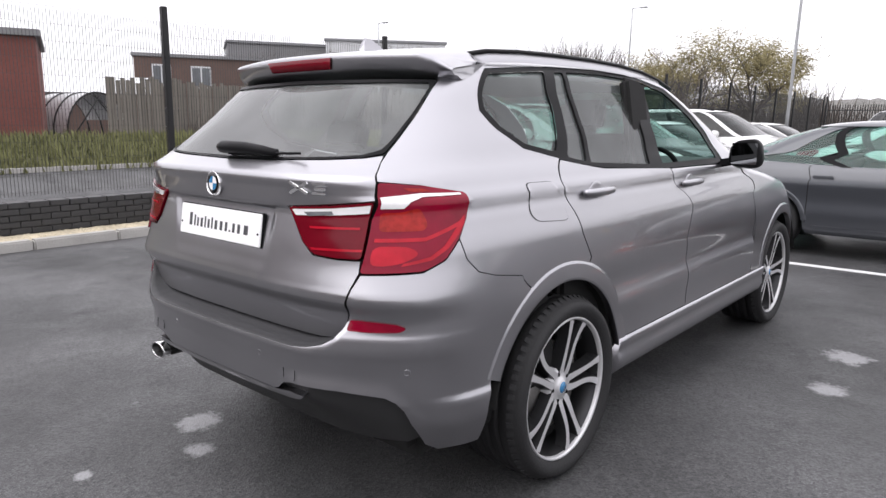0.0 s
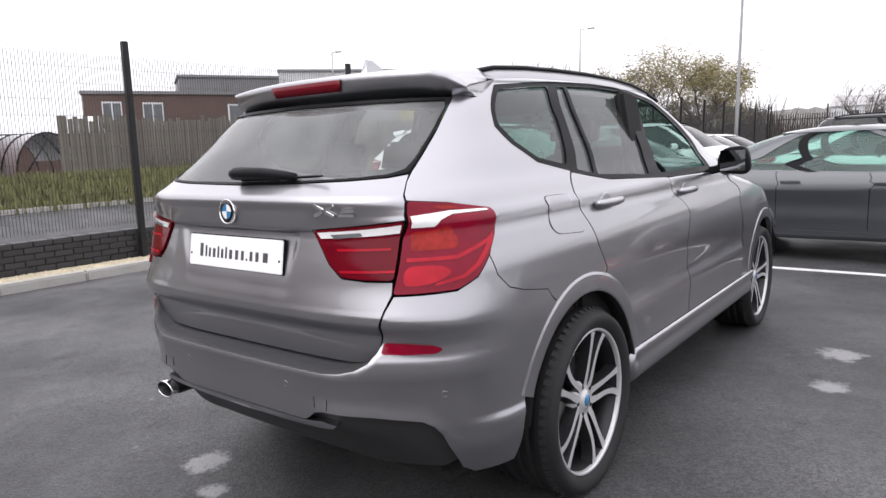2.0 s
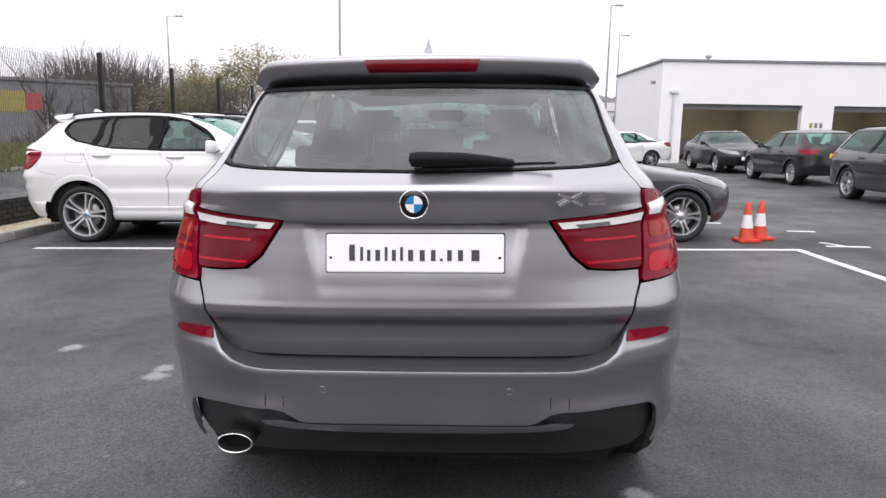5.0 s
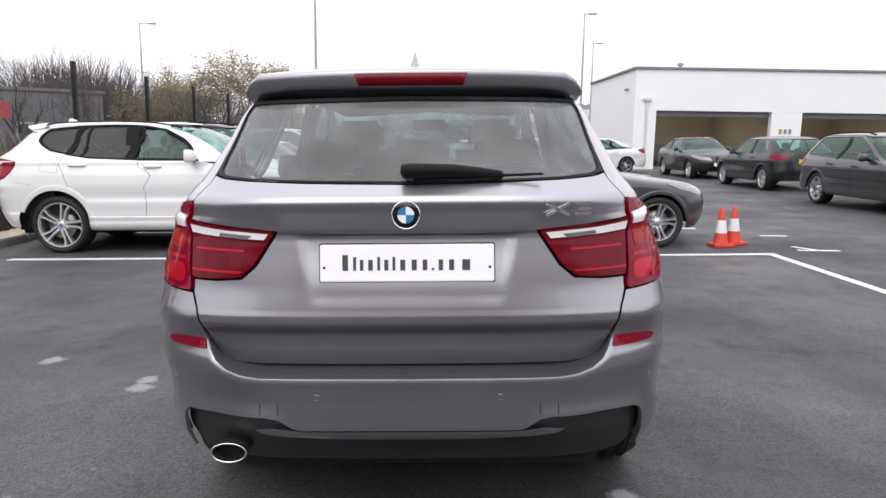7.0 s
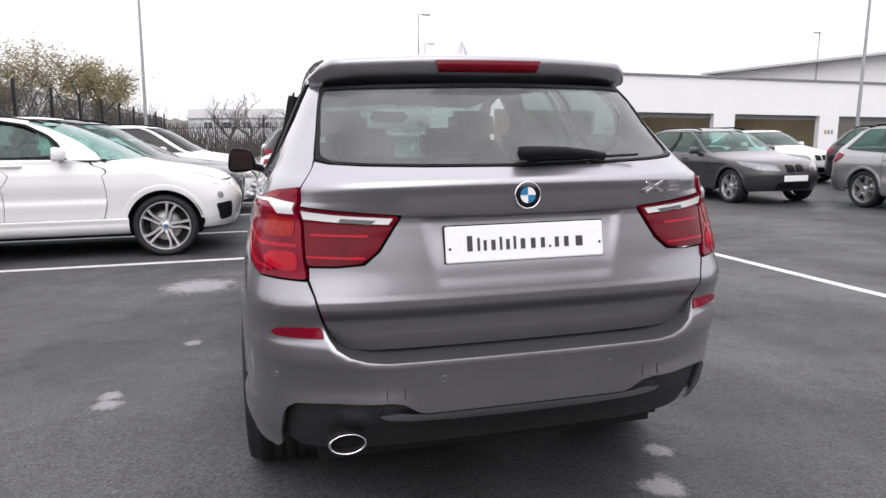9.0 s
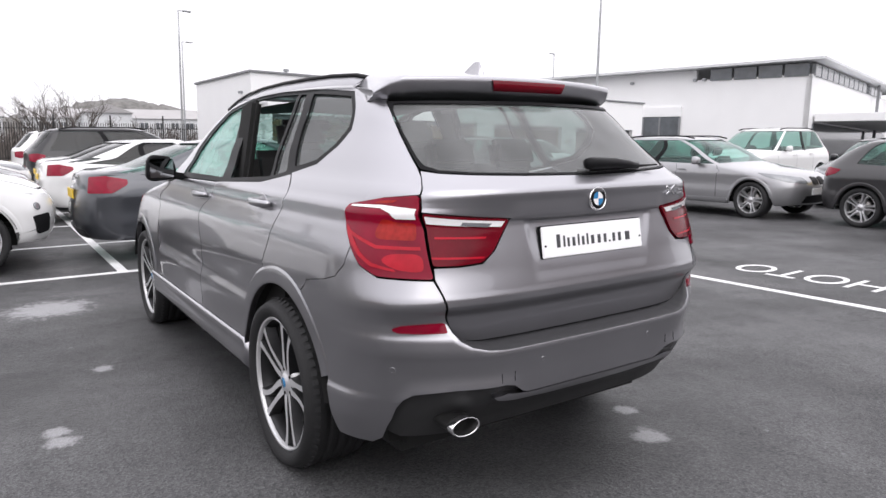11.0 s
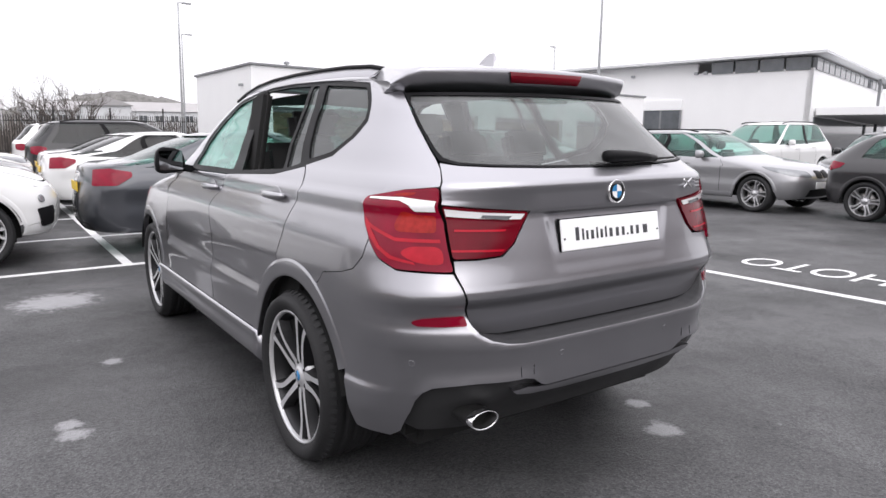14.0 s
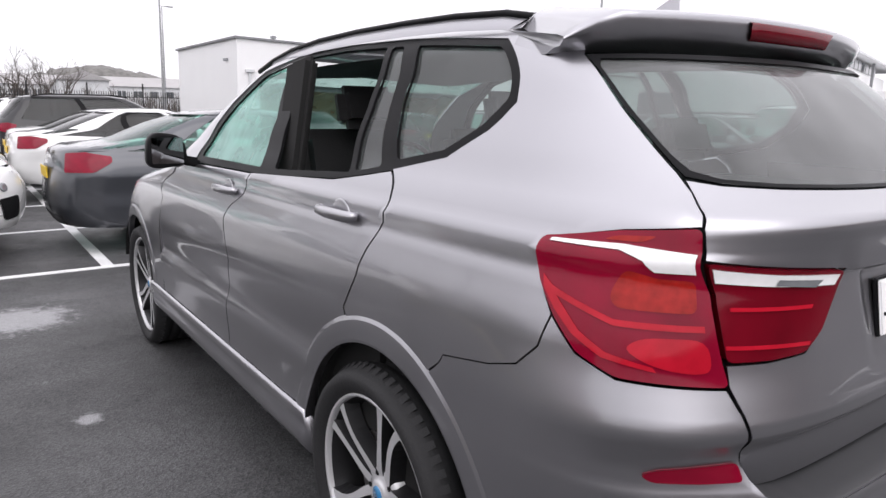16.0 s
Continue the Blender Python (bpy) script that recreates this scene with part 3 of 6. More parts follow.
    part("mirror_arm", boxes((pose(x + side * 0.01, y + 0.01, z - 0.05 * scale, 0, -12 * side), (0.10, 0.07, 0.045), 0.012)), TRIM, ob)
    return ob


def seat(parent, x, y, z, back=0.62, w=0.50, lean=14):
    ob = part("seat", boxes((pose(x, y, z), (w, 0.52, 0.16), 0.05)), SEAT, parent)
    part("backrest", boxes((pose(x, y - 0.27, z + back / 2, -lean), (w, 0.13, back), 0.05)), SEAT, ob)
    part("headrest", boxes((pose(x, y - 0.27 - math.tan(radians(lean)) * back * 0.62, z + back + 0.08, -lean), (0.27, 0.09, 0.17), 0.035)), SEAT, ob)
    return ob


# ---- the main car ----
def Y(y, z):
    return SUV.by_y(y, z)


def cut_edge(poly):
    return [p if isinstance(p, tuple) else tuple(p) for p in poly]


BODY_LIFT = 0.024
ARCH_Y, ARCH_Z = 0.828, 0.345


def main_car():
    car = tagged(new("suv_car"), "grey metallic family SUV, wet, parked on asphalt", "car")
    wheel_y, front_y, wz = 0.864, 3.675, 0.345
    # outlines in (s, h)
    split = [(0.452, 0.918), (0.470, 1.0), (0.486, 1.075), (0.510, 1.135), (0.537, 1.190)]
    lamp_out = [(0.5385, 1.188), (0.64, 1.176), (0.757, 1.146), (0.750, 1.120), (0.727, 1.068), (0.690, 1.010), (0.645, 0.955), (0.590, 0.924), (0.4545, 0.918), (0.4725, 1.0), (0.4885, 1.075), (0.5125, 1.135)]
    lamp_in = [(0.290, 1.105), (0.40, 1.117), (0.500, 1.131), (0.481, 1.075), (0.465, 1.0), (0.457, 0.960), (0.40, 0.960), (0.350, 0.966), (0.325, 1.0)]
    glass_edge = [(0.545, 1.285), (0.560, 1.32), (0.583, 1.37), (0.618, 1.44), (0.655, 1.51), (0.670, 1.54)]
    def at_x(x, h):
        return SUV.by_x(x, h), h
    tail = [(0, 0.684)] + [at_x(*q) for q in ((0.30, 0.685), (0.49, 0.687), (0.548, 0.694), (0.585, 0.714), (0.607, 0.742), (0.623, 0.778), (0.638, 0.823), (0.650, 0.87))] + [(0.4505, 0.918)]

    # tailgate with its lamp and window openings
    window = [(0, 1.253), (0.25, 1.258), (0.40, 1.264), (0.49, 1.271), (0.535, 1.283)] + [(s - 0.006, h) for s, h in glass_edge[1:]] + [(0, 1.545)]
    g = skin("tailgate", GATE, tail + [(0.454, 0.953), (0.40, 0.953), (0.345, 0.960), (0.318, 1.0), (0.283, 1.107), (0.40, 1.122), (0.505, 1.136), (0.5345, 1.190), (0.537, 1.25), (0.539, 1.272), (0.49, 1.263), (0.40, 1.257), (0.25, 1.251), (0, 1.246)], PAINT, car, both=True, step=0.009, levels=(0.774, 0.781, 0.788, 0.820, 0.825, 0.830, 0.836, 0.874, 0.883, 0.892, 0.901, 0.910, 0.919, 1.090, 1.094, 1.098, 1.101, 1.104))
    rw = skin("rear_window", SUV, window, GLASS_REAR, car, "dark tinted rear window with wet streaks", both=True, out=-0.004, step=0.04)
    edge_in = [(s - 0.015, h) for s, h in glass_edge[1:]]
    skin("window_border", SUV, [(0, 1.552)] + [(s - 0.004, h) for s, h in glass_edge[:0:-1]] + [(0.538, 1.280), (0.49, 1.268), (0.40, 1.261), (0.25, 1.255), (0, 1.250), (0, 1.257), (0.25, 1.261), (0.40, 1.267), (0.485, 1.275), (0.526, 1.291)] + edge_in[:-1] + [(0.63, 1.530), (0, 1.538)], TRIM, rw, both=True, out=0.0015, step=0.010, rim=0.006)

    # spoiler over the window
    vs, fs, n = [], [], 33
    prof_n = 12
    for i in range(n):
        u = -1 + 2 * i / (n - 1)
        a = abs(u)
        x = 0.618 * u
        yt = 0.284 + 0.115 * a**2.2 + 0.07 * ease(0.90, 1.0, a)
        zt = 1.614 - 0.012 * a**2 - 0.048 * ease(0.88, 1.0, a) ** 1.5
        zb = 1.522 - 0.004 * a
        y0, z0 = 0.66 - 0.03 * a, 1.652 - 0.022 * a**2 - 0.045 * ease(0.90, 1.0, a)
        dz = zt - zb
        rows = [(y0, z0), (yt + 0.22, zt + 0.030), (yt + 0.10, zt + 0.014), (yt + 0.025, zt + 0.003), (yt + 0.005, zt - 0.003), (yt, zt - 0.010), (yt + 0.005, zt - 0.32 * dz), (yt + 0.015, zt - 0.62 * dz), (yt + 0.036, zb + 0.012), (yt + 0.060, zb), (yt + 0.095, zb - 0.002), (yt + 0.19, zb + 0.03)]
        vs += [(x * (1 - 0.04 * min(1, max(0, (y - yt) / 0.2)) * a**3), y, z) for y, z in rows]
    for i in range(n - 1):
        for k in range(prof_n - 1):
            fs.append((i * prof_n + k, i * prof_n + k + 1, (i + 1) * prof_n + k + 1, (i + 1) * prof_n + k))
    fs += [tuple(range(prof_n)), tuple((n - 1) * prof_n + k for k in range(prof_n))[::-1]]
    sp = mesh_object("spoiler", vs, [f[::-1] for f in fs], PAINT, car)
    # underside faces take black trim, so their shade is in the colour
    sp.data.materials.append(TRIM)
    for idx, poly in enumerate(sp.data.polygons[:(n - 1) * (prof_n - 1)]):
        if idx % (prof_n - 1) in (9, 10):
            poly.material_index = 1
    vs, fs = [], []
    for i in range(13):
        u = -1 + i / 6
        a = abs(0.19 * u / 0.618)
        yt = 0.284 + 0.115 * a**2.2 - 0.003
        vs += [(0.193 * u, yt + 0.004, 1.599), (0.192 * u, yt - 0.002, 1.595), (0.180 * u, yt + 0.008, 1.560), (0.178 * u, yt + 0.03, 1.555)]
    for i in range(12):
        for k in range(3):
            fs.append((i * 4 + k, (i + 1) * 4 + k, (i + 1) * 4 + k + 1, i * 4 + k + 1))
    mesh_object("brake_lamp", vs, fs, LENS_DARK, sp, True, "long red high-level brake lamp")

    # rear bumper with its cut-outs
    tops = [at_x(x, float(ledge_line(x))) for x in (0.15, 0.30, 0.45, 0.51, 0.560, 0.597, 0.618, 0.632)] + [at_x(0.645, 0.823), at_x(0.657, 0.87)]
    wing_edge = [at_x(*q) for q in ((0.785, 0.302), (0.772, 0.33), (0.770, 0.42), (0.763, 0.47), (0.75, 0.50), (0.725, 0.519), (0.60, 0.536), (0.44, 0.541), (0.40, 0.531), (0.36, 0.502), (0.335, 0.494))]
    bump = [(0, 0.666)] + tops + [(0.455, 0.912), (0.590, 0.918), (0.650, 0.950), (0.696, 1.006), (0.712, 0.945), (0.752, 0.898), (0.82, 0.875), (0.955, 0.849)] + [Y(*q) for q in arc(ARCH_Y, ARCH_Z, 0.488, 63, 12, 10)] + [Y(0.345, 0.40), Y(0.34, 0.315)] + wing_edge + [(0, 0.494)]
    def swell(s, h):
        # an edge that runs round the lower corner into the cut-out
        return 0.011 * ease(0.53, 0.66, s) * (1 - ease(0.480, 0.514, h))
    b = skin("rear_bumper", SUV, bump, PAINT, car, both=True, step=0.018, bend=swell, rim=0.012, levels=(0.484, 0.494, 0.504, 0.514))
    # the ledge along its top: a rounded painted edge and a dark strip
    strip_v, sf = [], []
    run = np.concatenate([-np.linspace(0.634, 0, 50), np.linspace(0, 0.634, 50)[1:]])
    for q in run:
        x, sgn = abs(q), 1 if q >= 0 else -1
        top = float(ledge_line(x))
        a = SUV.at(SUV.by_x(x, top), top)
        c = GATE.at(SUV.by_x(x * 0.985, top + 0.018), top + 0.018) + [0, 0.035, -0.004]
        for f, up in ((0, -0.012), (0, -0.003), (0.08, 0.0), (0.35, 0.001), (0.7, 0.001), (1, 0)):
            p = a + (c - a) * f
            strip_v.append((p[0] * sgn, p[1] + 0.002 * (f == 0), p[2] + up))
    for i in range(len(run) - 1):
        sf += [(i * 6 + k, (i + 1) * 6 + k, (i + 1) * 6 + k + 1, i * 6 + k + 1) for k in range(5)]
    mesh_object("loading_sill", strip_v, sf, LEDGE_PAINT, b, True, "dark satin ledge along the bumper top")
    dif = skin("diffuser", SUV, [(0, 0.548)] + [at_x(*q) for q in ((0.33, 0.552), (0.42, 0.585), (0.60, 0.578), (0.74, 0.555), (0.785, 0.50), (0.80, 0.36), (0.72, 0.305))] + [(0, 0.30)], PLASTIC, car, "black plastic lower bumper insert", both=True, out=-0.030, step=0.04)
    # painted blade under the middle, fading out towards the wings
    skin("diffuser_blade", SUV, [(0, 0.484)] + [at_x(*q) for q in ((0.32, 0.484), (0.37, 0.490), (0.42, 0.500), (0.48, 0.494), (0.46, 0.478), (0.38, 0.460), (0.22, 0.450))] + [(0, 0.447)], PAINT, dif, both=True, out=-0.006, step=0.015, rim=0.05)
    skin("lower_valance", SUV, [(0, 0.40)] + [at_x(*q) for q in ((0.30, 0.40), (0.42, 0.39), (0.42, 0.33), (0.30, 0.32))] + [(0, 0.32)], PLASTIC, dif, both=True, out=-0.030, step=0.03, rim=0.03)
    for side in (1, -1):
        # towing-eye cover
        for x in (0.40, 0.455):
            ends = [SUV.at(*at_x(x, h), 0.0006) for h in np.linspace(0.548, 0.583, 5)]
            v, f = tube([(side * p[0], p[1], p[2]) for p in ends], 0.0012, 5)
            mesh_object("cover_gap", v, f, TRIM, b)
    for side in (1, -1):
        skin("reflector", SUV, soft([at_x(*q) for q in ((0.636, 0.771), (0.70, 0.769), (0.765, 0.763), (0.788, 0.752), (0.772, 0.738), (0.70, 0.735), (0.630, 0.736))], 0.010), LENS_RED, car, "small red bumper reflector", side=side, out=0.004, step=0.012, rim=0.012)
        for s in (SUV.by_x(0.278, 0.606), SUV.by_x(0.78, 0.60)):
            p, nn = SUV.at(s, 0.606), SUV.normal(s, 0.606)
            v, f = lathe([(0.011, -0.004), (0.011, 0.0006), (0.0095, 0.0006), (0.009, -0.001), (0.0, 0.0)], 16, "z")
            ob = mesh_object("parking_sensor", v, f, PAINT, b)
            ob.matrix_basis = Matrix.Translation((p[0] * side, p[1], p[2])) @ Vector((nn[0] * side, nn[1], nn[2])).to_track_quat("Z", "Y").to_matrix().to_4x4()

    # outer and inner tail lamps: lens, white band, glowing guides, orange reflector
    for side in (1, -1):
        lo = skin("tail_lamp", SUV, soft(lamp_out, 0.012), LENS_RED, car, "red tail lamp with a white band", side=side, out=0.009, step=0.012, rim=0.03)
        skin("white_band", SUV, [(0.521, 1.142), (0.62, 1.152), (0.735, 1.143), (0.735, 1.138), (0.62, 1.139), (0.580, 1.128), (0.562, 1.113), (0.511, 1.113)], LENS_WHITE, lo, side=side, out=0.0115, step=0.008, rim=0.003)
        skin("orange_reflector", SUV, soft([(0.509, 1.100), (0.553, 1.101), (0.60, 1.114), (0.612, 1.06), (0.60, 1.042), (0.500, 1.042)], 0.015), LENS_AMBER, lo, side=side, out=0.0108, step=0.010, rim=0.002)
        skin("orange_reflector", SUV, soft([(0.585, 1.172), (0.64, 1.166), (0.655, 1.156), (0.60, 1.158)], 0.01), LENS_AMBER, lo, side=side, out=0.0108, step=0.010, rim=0.002)
        skin("light_guide", SUV, [(0.490, 1.022), (0.60, 1.022), (0.70, 1.062), (0.722, 1.080), (0.716, 1.058), (0.690, 1.022), (0.655, 0.985), (0.61, 0.955), (0.54, 0.940), (0.545, 0.949), (0.605, 0.965), (0.645, 0.993), (0.676, 1.030), (0.69, 1.046), (0.60, 1.011), (0.488, 1.011)], LENS_GLOW, lo, side=side, out=0.0110, step=0.008, rim=0.002)
        skin("lamp_bowl", SUV, soft([(0.484, 1.0), (0.56, 0.998), (0.585, 0.975), (0.545, 0.950), (0.50, 0.940), (0.474, 0.945)], 0.03), LENS_GLOW, lo, side=side, out=0.0106, step=0.010, rim=0.002)
        li = skin("tailgate_lamp", SUV, soft(lamp_in, 0.012), LENS_DARK, g, "dark red inner tail lamp with a clear band", side=side, out=0.008, step=0.012, rim=0.03)
        skin("white_band", SUV, [(0.302, 1.100), (0.40, 1.110), (0.493, 1.123), (0.486, 1.098), (0.40, 1.087), (0.310, 1.080)], LENS_WHITE, li, side=side, out=0.011, step=0.010, rim=0.003)
        skin("reversing_lens", SUV, [(0.335, 1.094), (0.405, 1.102), (0.408, 1.090), (0.345, 1.080)], LENS_CLEAR, li, side=side, out=0.013, step=0.02, rim=0.003)
        for h0 in (1.050, 0.985):
            skin("light_guide", SUV, [(0.345, h0), (0.462, h0 + 0.004), (0.461, h0 - 0.003), (0.347, h0 - 0.007)], LENS_GLOW, li, side=side, out=0.0105, step=0.012, rim=0.002)

    # side frame from the lamp over the roof edge to the windscreen pillar
    dlo_top = [Y(0.70, 1.568), Y(1.15, 1.602), Y(1.55, 1.612), Y(1.90, 1.603), Y(2.22, 1.548), Y(2.47, 1.42), Y(2.60, 1.27), Y(2.66, 1.158)]
    dlo_low = [Y(2.62, 1.148), Y(1.80, 1.156), Y(1.25, 1.186), Y(0.95, 1.232), Y(0.74, 1.275), Y(0.62, 1.345), Y(0.562, 1.41), Y(0.60, 1.49)]
    roof_edge = [(0.650, 1.570), (0.60, 1.60), (0.64, 1.620), (0.80, 1.623), (1.0, 1.623), (1.4, 1.623), (1.75, 1.623), (2.1, 1.612)]
    pillar = [(2.30, 1.50), (2.32, 1.35), (2.30, 1.20), (2.24, 1.13)]
    side_low = [Y(2.70, 1.135), Y(2.67, 1.150)]
    frame_outline = [(0.5400, 1.25), (0.549, 1.285)] + [(s + 0.004, h) for s, h in glass_edge[1:]] + roof_edge + pillar + side_low + dlo_top[::-1] + [dlo_low[k] for k in (7, 6, 5, 4, 3)] + [Y(0.890, 1.14), Y(0.885, 1.10), Y(0.955, 0.95), Y(1.005, 0.85)] + [Y(*q) for q in arc(ARCH_Y, ARCH_Z, 0.488, 109, 64, 9)] + [(0.955, 0.852), (0.82, 0.878), (0.754, 0.901), (0.715, 0.947), (0.699, 1.010), (0.731, 1.068), (0.754, 1.118), (0.762, 1.147), (0.64, 1.180), (0.5395, 1.193)]
    for side in (1, -1):
        q = skin("quarter_panel", SUV, frame_outline, PAINT, car, side=side, step=0.025)
        if side > 0:
            fl = [Y(0.66, 1.155), Y(0.83, 1.152), Y(0.845, 1.13), Y(0.875, 1.02), Y(0.86, 1.008), Y(0.67, 1.022), Y(0.635, 1.06)]
            skin("fuel_flap", SUV, soft(fl, 0.035), PAINT, q, side=side, out=0.0022, step=0.025, rim=0.004)
            ring = soft(fl, 0.035)
            mid = np.mean(ring, 0)
            outer = [tuple(mid + (np.array(p) - mid) * 1.03) for p in ring]
            skin("flap_gap", SUV, outer, TRIM, q, side=side, out=0.0006, step=0.03, rim=0.0)
        # black window frames, with an opening for each pane
        panes = {
            "quarter_pane": [Y(0.705, 1.550), Y(1.09, 1.580), Y(1.04, 1.44), Y(0.955, 1.258), Y(0.765, 1.293), Y(0.655, 1.357), Y(0.598, 1.42), Y(0.632, 1.49)],
            "small_pane": [Y(1.165, 1.582), Y(1.235, 1.584), Y(1.195, 1.40), Y(1.145, 1.214), Y(1.02, 1.238), Y(1.10, 1.42)],
            "rear_door_pane": [Y(1.262, 1.586), Y(1.55, 1.594), Y(1.815, 1.587), Y(1.775, 1.36), Y(1.715, 1.180), Y(1.172, 1.210), Y(1.222, 1.40)],
            "front_door_pane": [Y(1.925, 1.583), Y(2.20, 1.530), Y(2.42, 1.41), Y(2.565, 1.25), Y(2.59, 1.178), Y(1.85, 1.178), Y(1.89, 1.36)],
        }
        dlo = dlo_top + dlo_low
        fr = skin("window_frame", SUV, dlo, TRIM, car, side=side, out=-0.003, step=0.025, holes=[soft(p, 0.02) for p in panes.values()], rim=0.010)
        for name, outline in panes.items():
            if (name == "front_door_pane" and side > 0) or (name == "rear_door_pane" and side < 0):
                continue
            mid = np.mean(outline, 0)
            outline = [tuple(mid + (np.array(q) - mid) * 1.045) for q in outline]
            skin(name, SUV, soft(outline, 0.02), GLASS_FRONT if name == "front_door_pane" else GLASS_TINT, fr, side=side, out=-0.014, step=0.022, rim=0.002)
        # doors
        rear_door = [Y(0.955, 1.226), Y(0.897, 1.14), Y(0.892, 1.10), Y(0.962, 0.95), Y(1.012, 0.85)] + [Y(*p) for p in arc(ARCH_Y, ARCH_Z, 0.488, 111, 165, 9)] + [Y(1.315, 0.455), Y(1.985, 0.455), Y(1.970, 0.80), Y(1.940, 1.05), Y(1.905, 1.150), Y(1.25, 1.180)]
        front_door = [Y(1.993, 0.455), Y(3.02, 0.455), Y(3.06, 0.70), Y(3.02, 0.95), Y(2.90, 1.10), Y(2.68, 1.140), Y(1.913, 1.148), Y(1.948, 1.05), Y(1.978, 0.80)]
        def door_form(s, h):
            return -0.012 * ease(0.62, 0.70, h) * (1 - ease(0.70, 0.86, h)) + 0.006 * ease(0.46, 0.60, h) * (1 - ease(0.60, 0.68, h))
        for name, outline, hy, hz in (("rear_door", rear_door, 1.13, 1.092), ("front_door", front_door, 2.09, 1.070)):
            d = skin(name, SUV, outline, PAINT, car, side=side, step=0.025, bend=door_form)
            handle(d, SUV, hy, hz, side, PAINT)
        # sill with its ledge
        vs, fs = [], []
        rows = ((0.452, 0.002), (0.449, 0.010), (0.436, 0.014), (0.41, 0.006), (0.385, 0.004), (0.372, 0.012), (0.34, 0.022), (0.30, 0.020), (0.265, 0.0), (0.25, -0.08))
        ys = np.linspace(1.258, 3.285, 24)
        for y in ys:
            for z, out in rows:
                s, h = SUV.by_y(y, z)
                vs.append((side * (SUV.at(s, h)[0] + out), y, z))
        for i in range(len(ys) - 1):
            for k in range(len(rows) - 1):
                f = (i * 10 + k, i * 10 + k + 1, (i + 1) * 10 + k + 1, (i + 1) * 10 + k)
                fs.append(f[::-1] if side > 0 else f)
        fs += [tuple(range(10)) if side > 0 else tuple(range(9, -1, -1))]
        mesh_object("sill", vs, fs, PAINT, car)
        # front wing and half of the nose
        wing = [Y(3.03, 0.455), Y(3.24, 0.44)] + [Y(*p) for p in arc(front_y, wz, 0.468, 14, 160, 14)] + [Y(4.12, 0.40), (2.55, 0.45), (2.75, 0.72), (2.62, 0.85), Y(3.90, 0.98), Y(3.35, 1.07), Y(2.92, 1.105), Y(3.028, 0.95), Y(3.068, 0.70)]
        skin("front_wing", SUV, wing, PAINT, car, side=side, step=0.04)
        flare("arch_flare", SUV, ARCH_Y, ARCH_Z, 0.437, 0.499, 21, 170, PAINT, car, side, 0.005)
        flare("arch_flare", SUV, front_y, wz, 0.420, 0.478, 13, 170, PAINT, car, side, 0.005)
        for yy, ay in ((wheel_y, ARCH_Y), (front_y, front_y)):
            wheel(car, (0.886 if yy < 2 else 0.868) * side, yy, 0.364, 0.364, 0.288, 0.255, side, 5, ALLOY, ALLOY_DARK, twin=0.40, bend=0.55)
            vs, fs = [], []
            for a in np.linspace(8, 166, 22):
                for r, xx in ((0.440, 0.888), (0.455, 0.80), (0.455, 0.52), (0.15, 0.50)):
                    vs.append((side * xx, ay - r * math.cos(radians(a)), ARCH_Z + r * math.sin(radians(a))))
            for i in range(21):
                for k in range(3):
                    fs.append((i * 4 + k, i * 4 + k + 1, (i + 1) * 4 + k + 1, (i + 1) * 4 + k))
            mesh_object("arch_liner", vs, fs, LINER, car)
        mirror_housing(car, 0.850 * side, 2.60, 1.205, side, TRIM)
        skin("roof_corner", SUV, [(0.60, 1.575), (0.70, 1.570), (1.0, 1.606), (1.0, 1.642), (0.60, 1.642)], PAINT, q, side=side, out=-0.005, step=0.03)
        # roof rail
        pts = [(0.522, 0.560, 1.588), (0.530, 0.625, 1.616), (0.544, 0.75, 1.638), (0.556, 0.95, 1.649), (0.562, 1.2, 1.654), (0.565, 1.5, 1.655), (0.564, 1.8, 1.649), (0.563, 2.05, 1.632), (0.566, 2.25, 1.601), (0.575, 2.40, 1.560)]
        vs, fs = [], []
        for x, y, z in pts[1:-1]:
            vs += [(side * (x - 0.01), y, z - 0.006), (side * (x + 0.008), y, z - 0.010), (side * (x + 0.016), y, z - 0.045)]
        for i in range(len(pts) - 3):
            for k in range(2):
                q4 = (i * 3 + k, i * 3 + k + 1, i * 3 + k + 4, i * 3 + k + 3)
                fs.append(q4 if side > 0 else q4[::-1])
        mesh_object("rail_foot", vs, fs, PAINT, car)
        v, f = tube([(side * x, y, z - 0.004) for x, y, z in pts], 0.0115, 8, 0.9)
        mesh_object("roof_rail", v, f, TRIM, car, True, "black roof rail")

    # roof, windscreen, bonnet and nose
    vs, fs = [], []
    ys = np.linspace(0.50, 2.46, 26)
    us = np.linspace(-1, 1, 21)
    for y in ys:
        p0 = SUV.at(SUV.by_y(max(y, 0.62), 1.595)[0], 1.618)
        for u in us:
            vs.append((p0[0] * u, y, p0[2] - 0.002 - 0.02 * ease(0.62, 0.5, y) + (0.034 + 0.030 * (1 - ease(0.6, 1.5, y))) * (1 - abs(u) ** 3.2) * (1 - 0.6 * ease(2.2, 2.5, y))))
    for i in range(len(ys) - 1):
        for k in range(20):
            fs.append((i * 21 + k, i * 21 + k + 1, (i + 1) * 21 + k + 1, (i + 1) * 21 + k))
    mesh_object("roof", vs, fs, PAINT, car)
    skin("windscreen", SUV, [(2.25, 1.14), (2.40, 1.14), (3.0, 1.14), (3.0, 1.585), (2.35, 1.585), (2.06, 1.615), (2.33, 1.50), (2.34, 1.35)], GLASS_FRONT, car, both=True, out=-0.01, step=0.05)
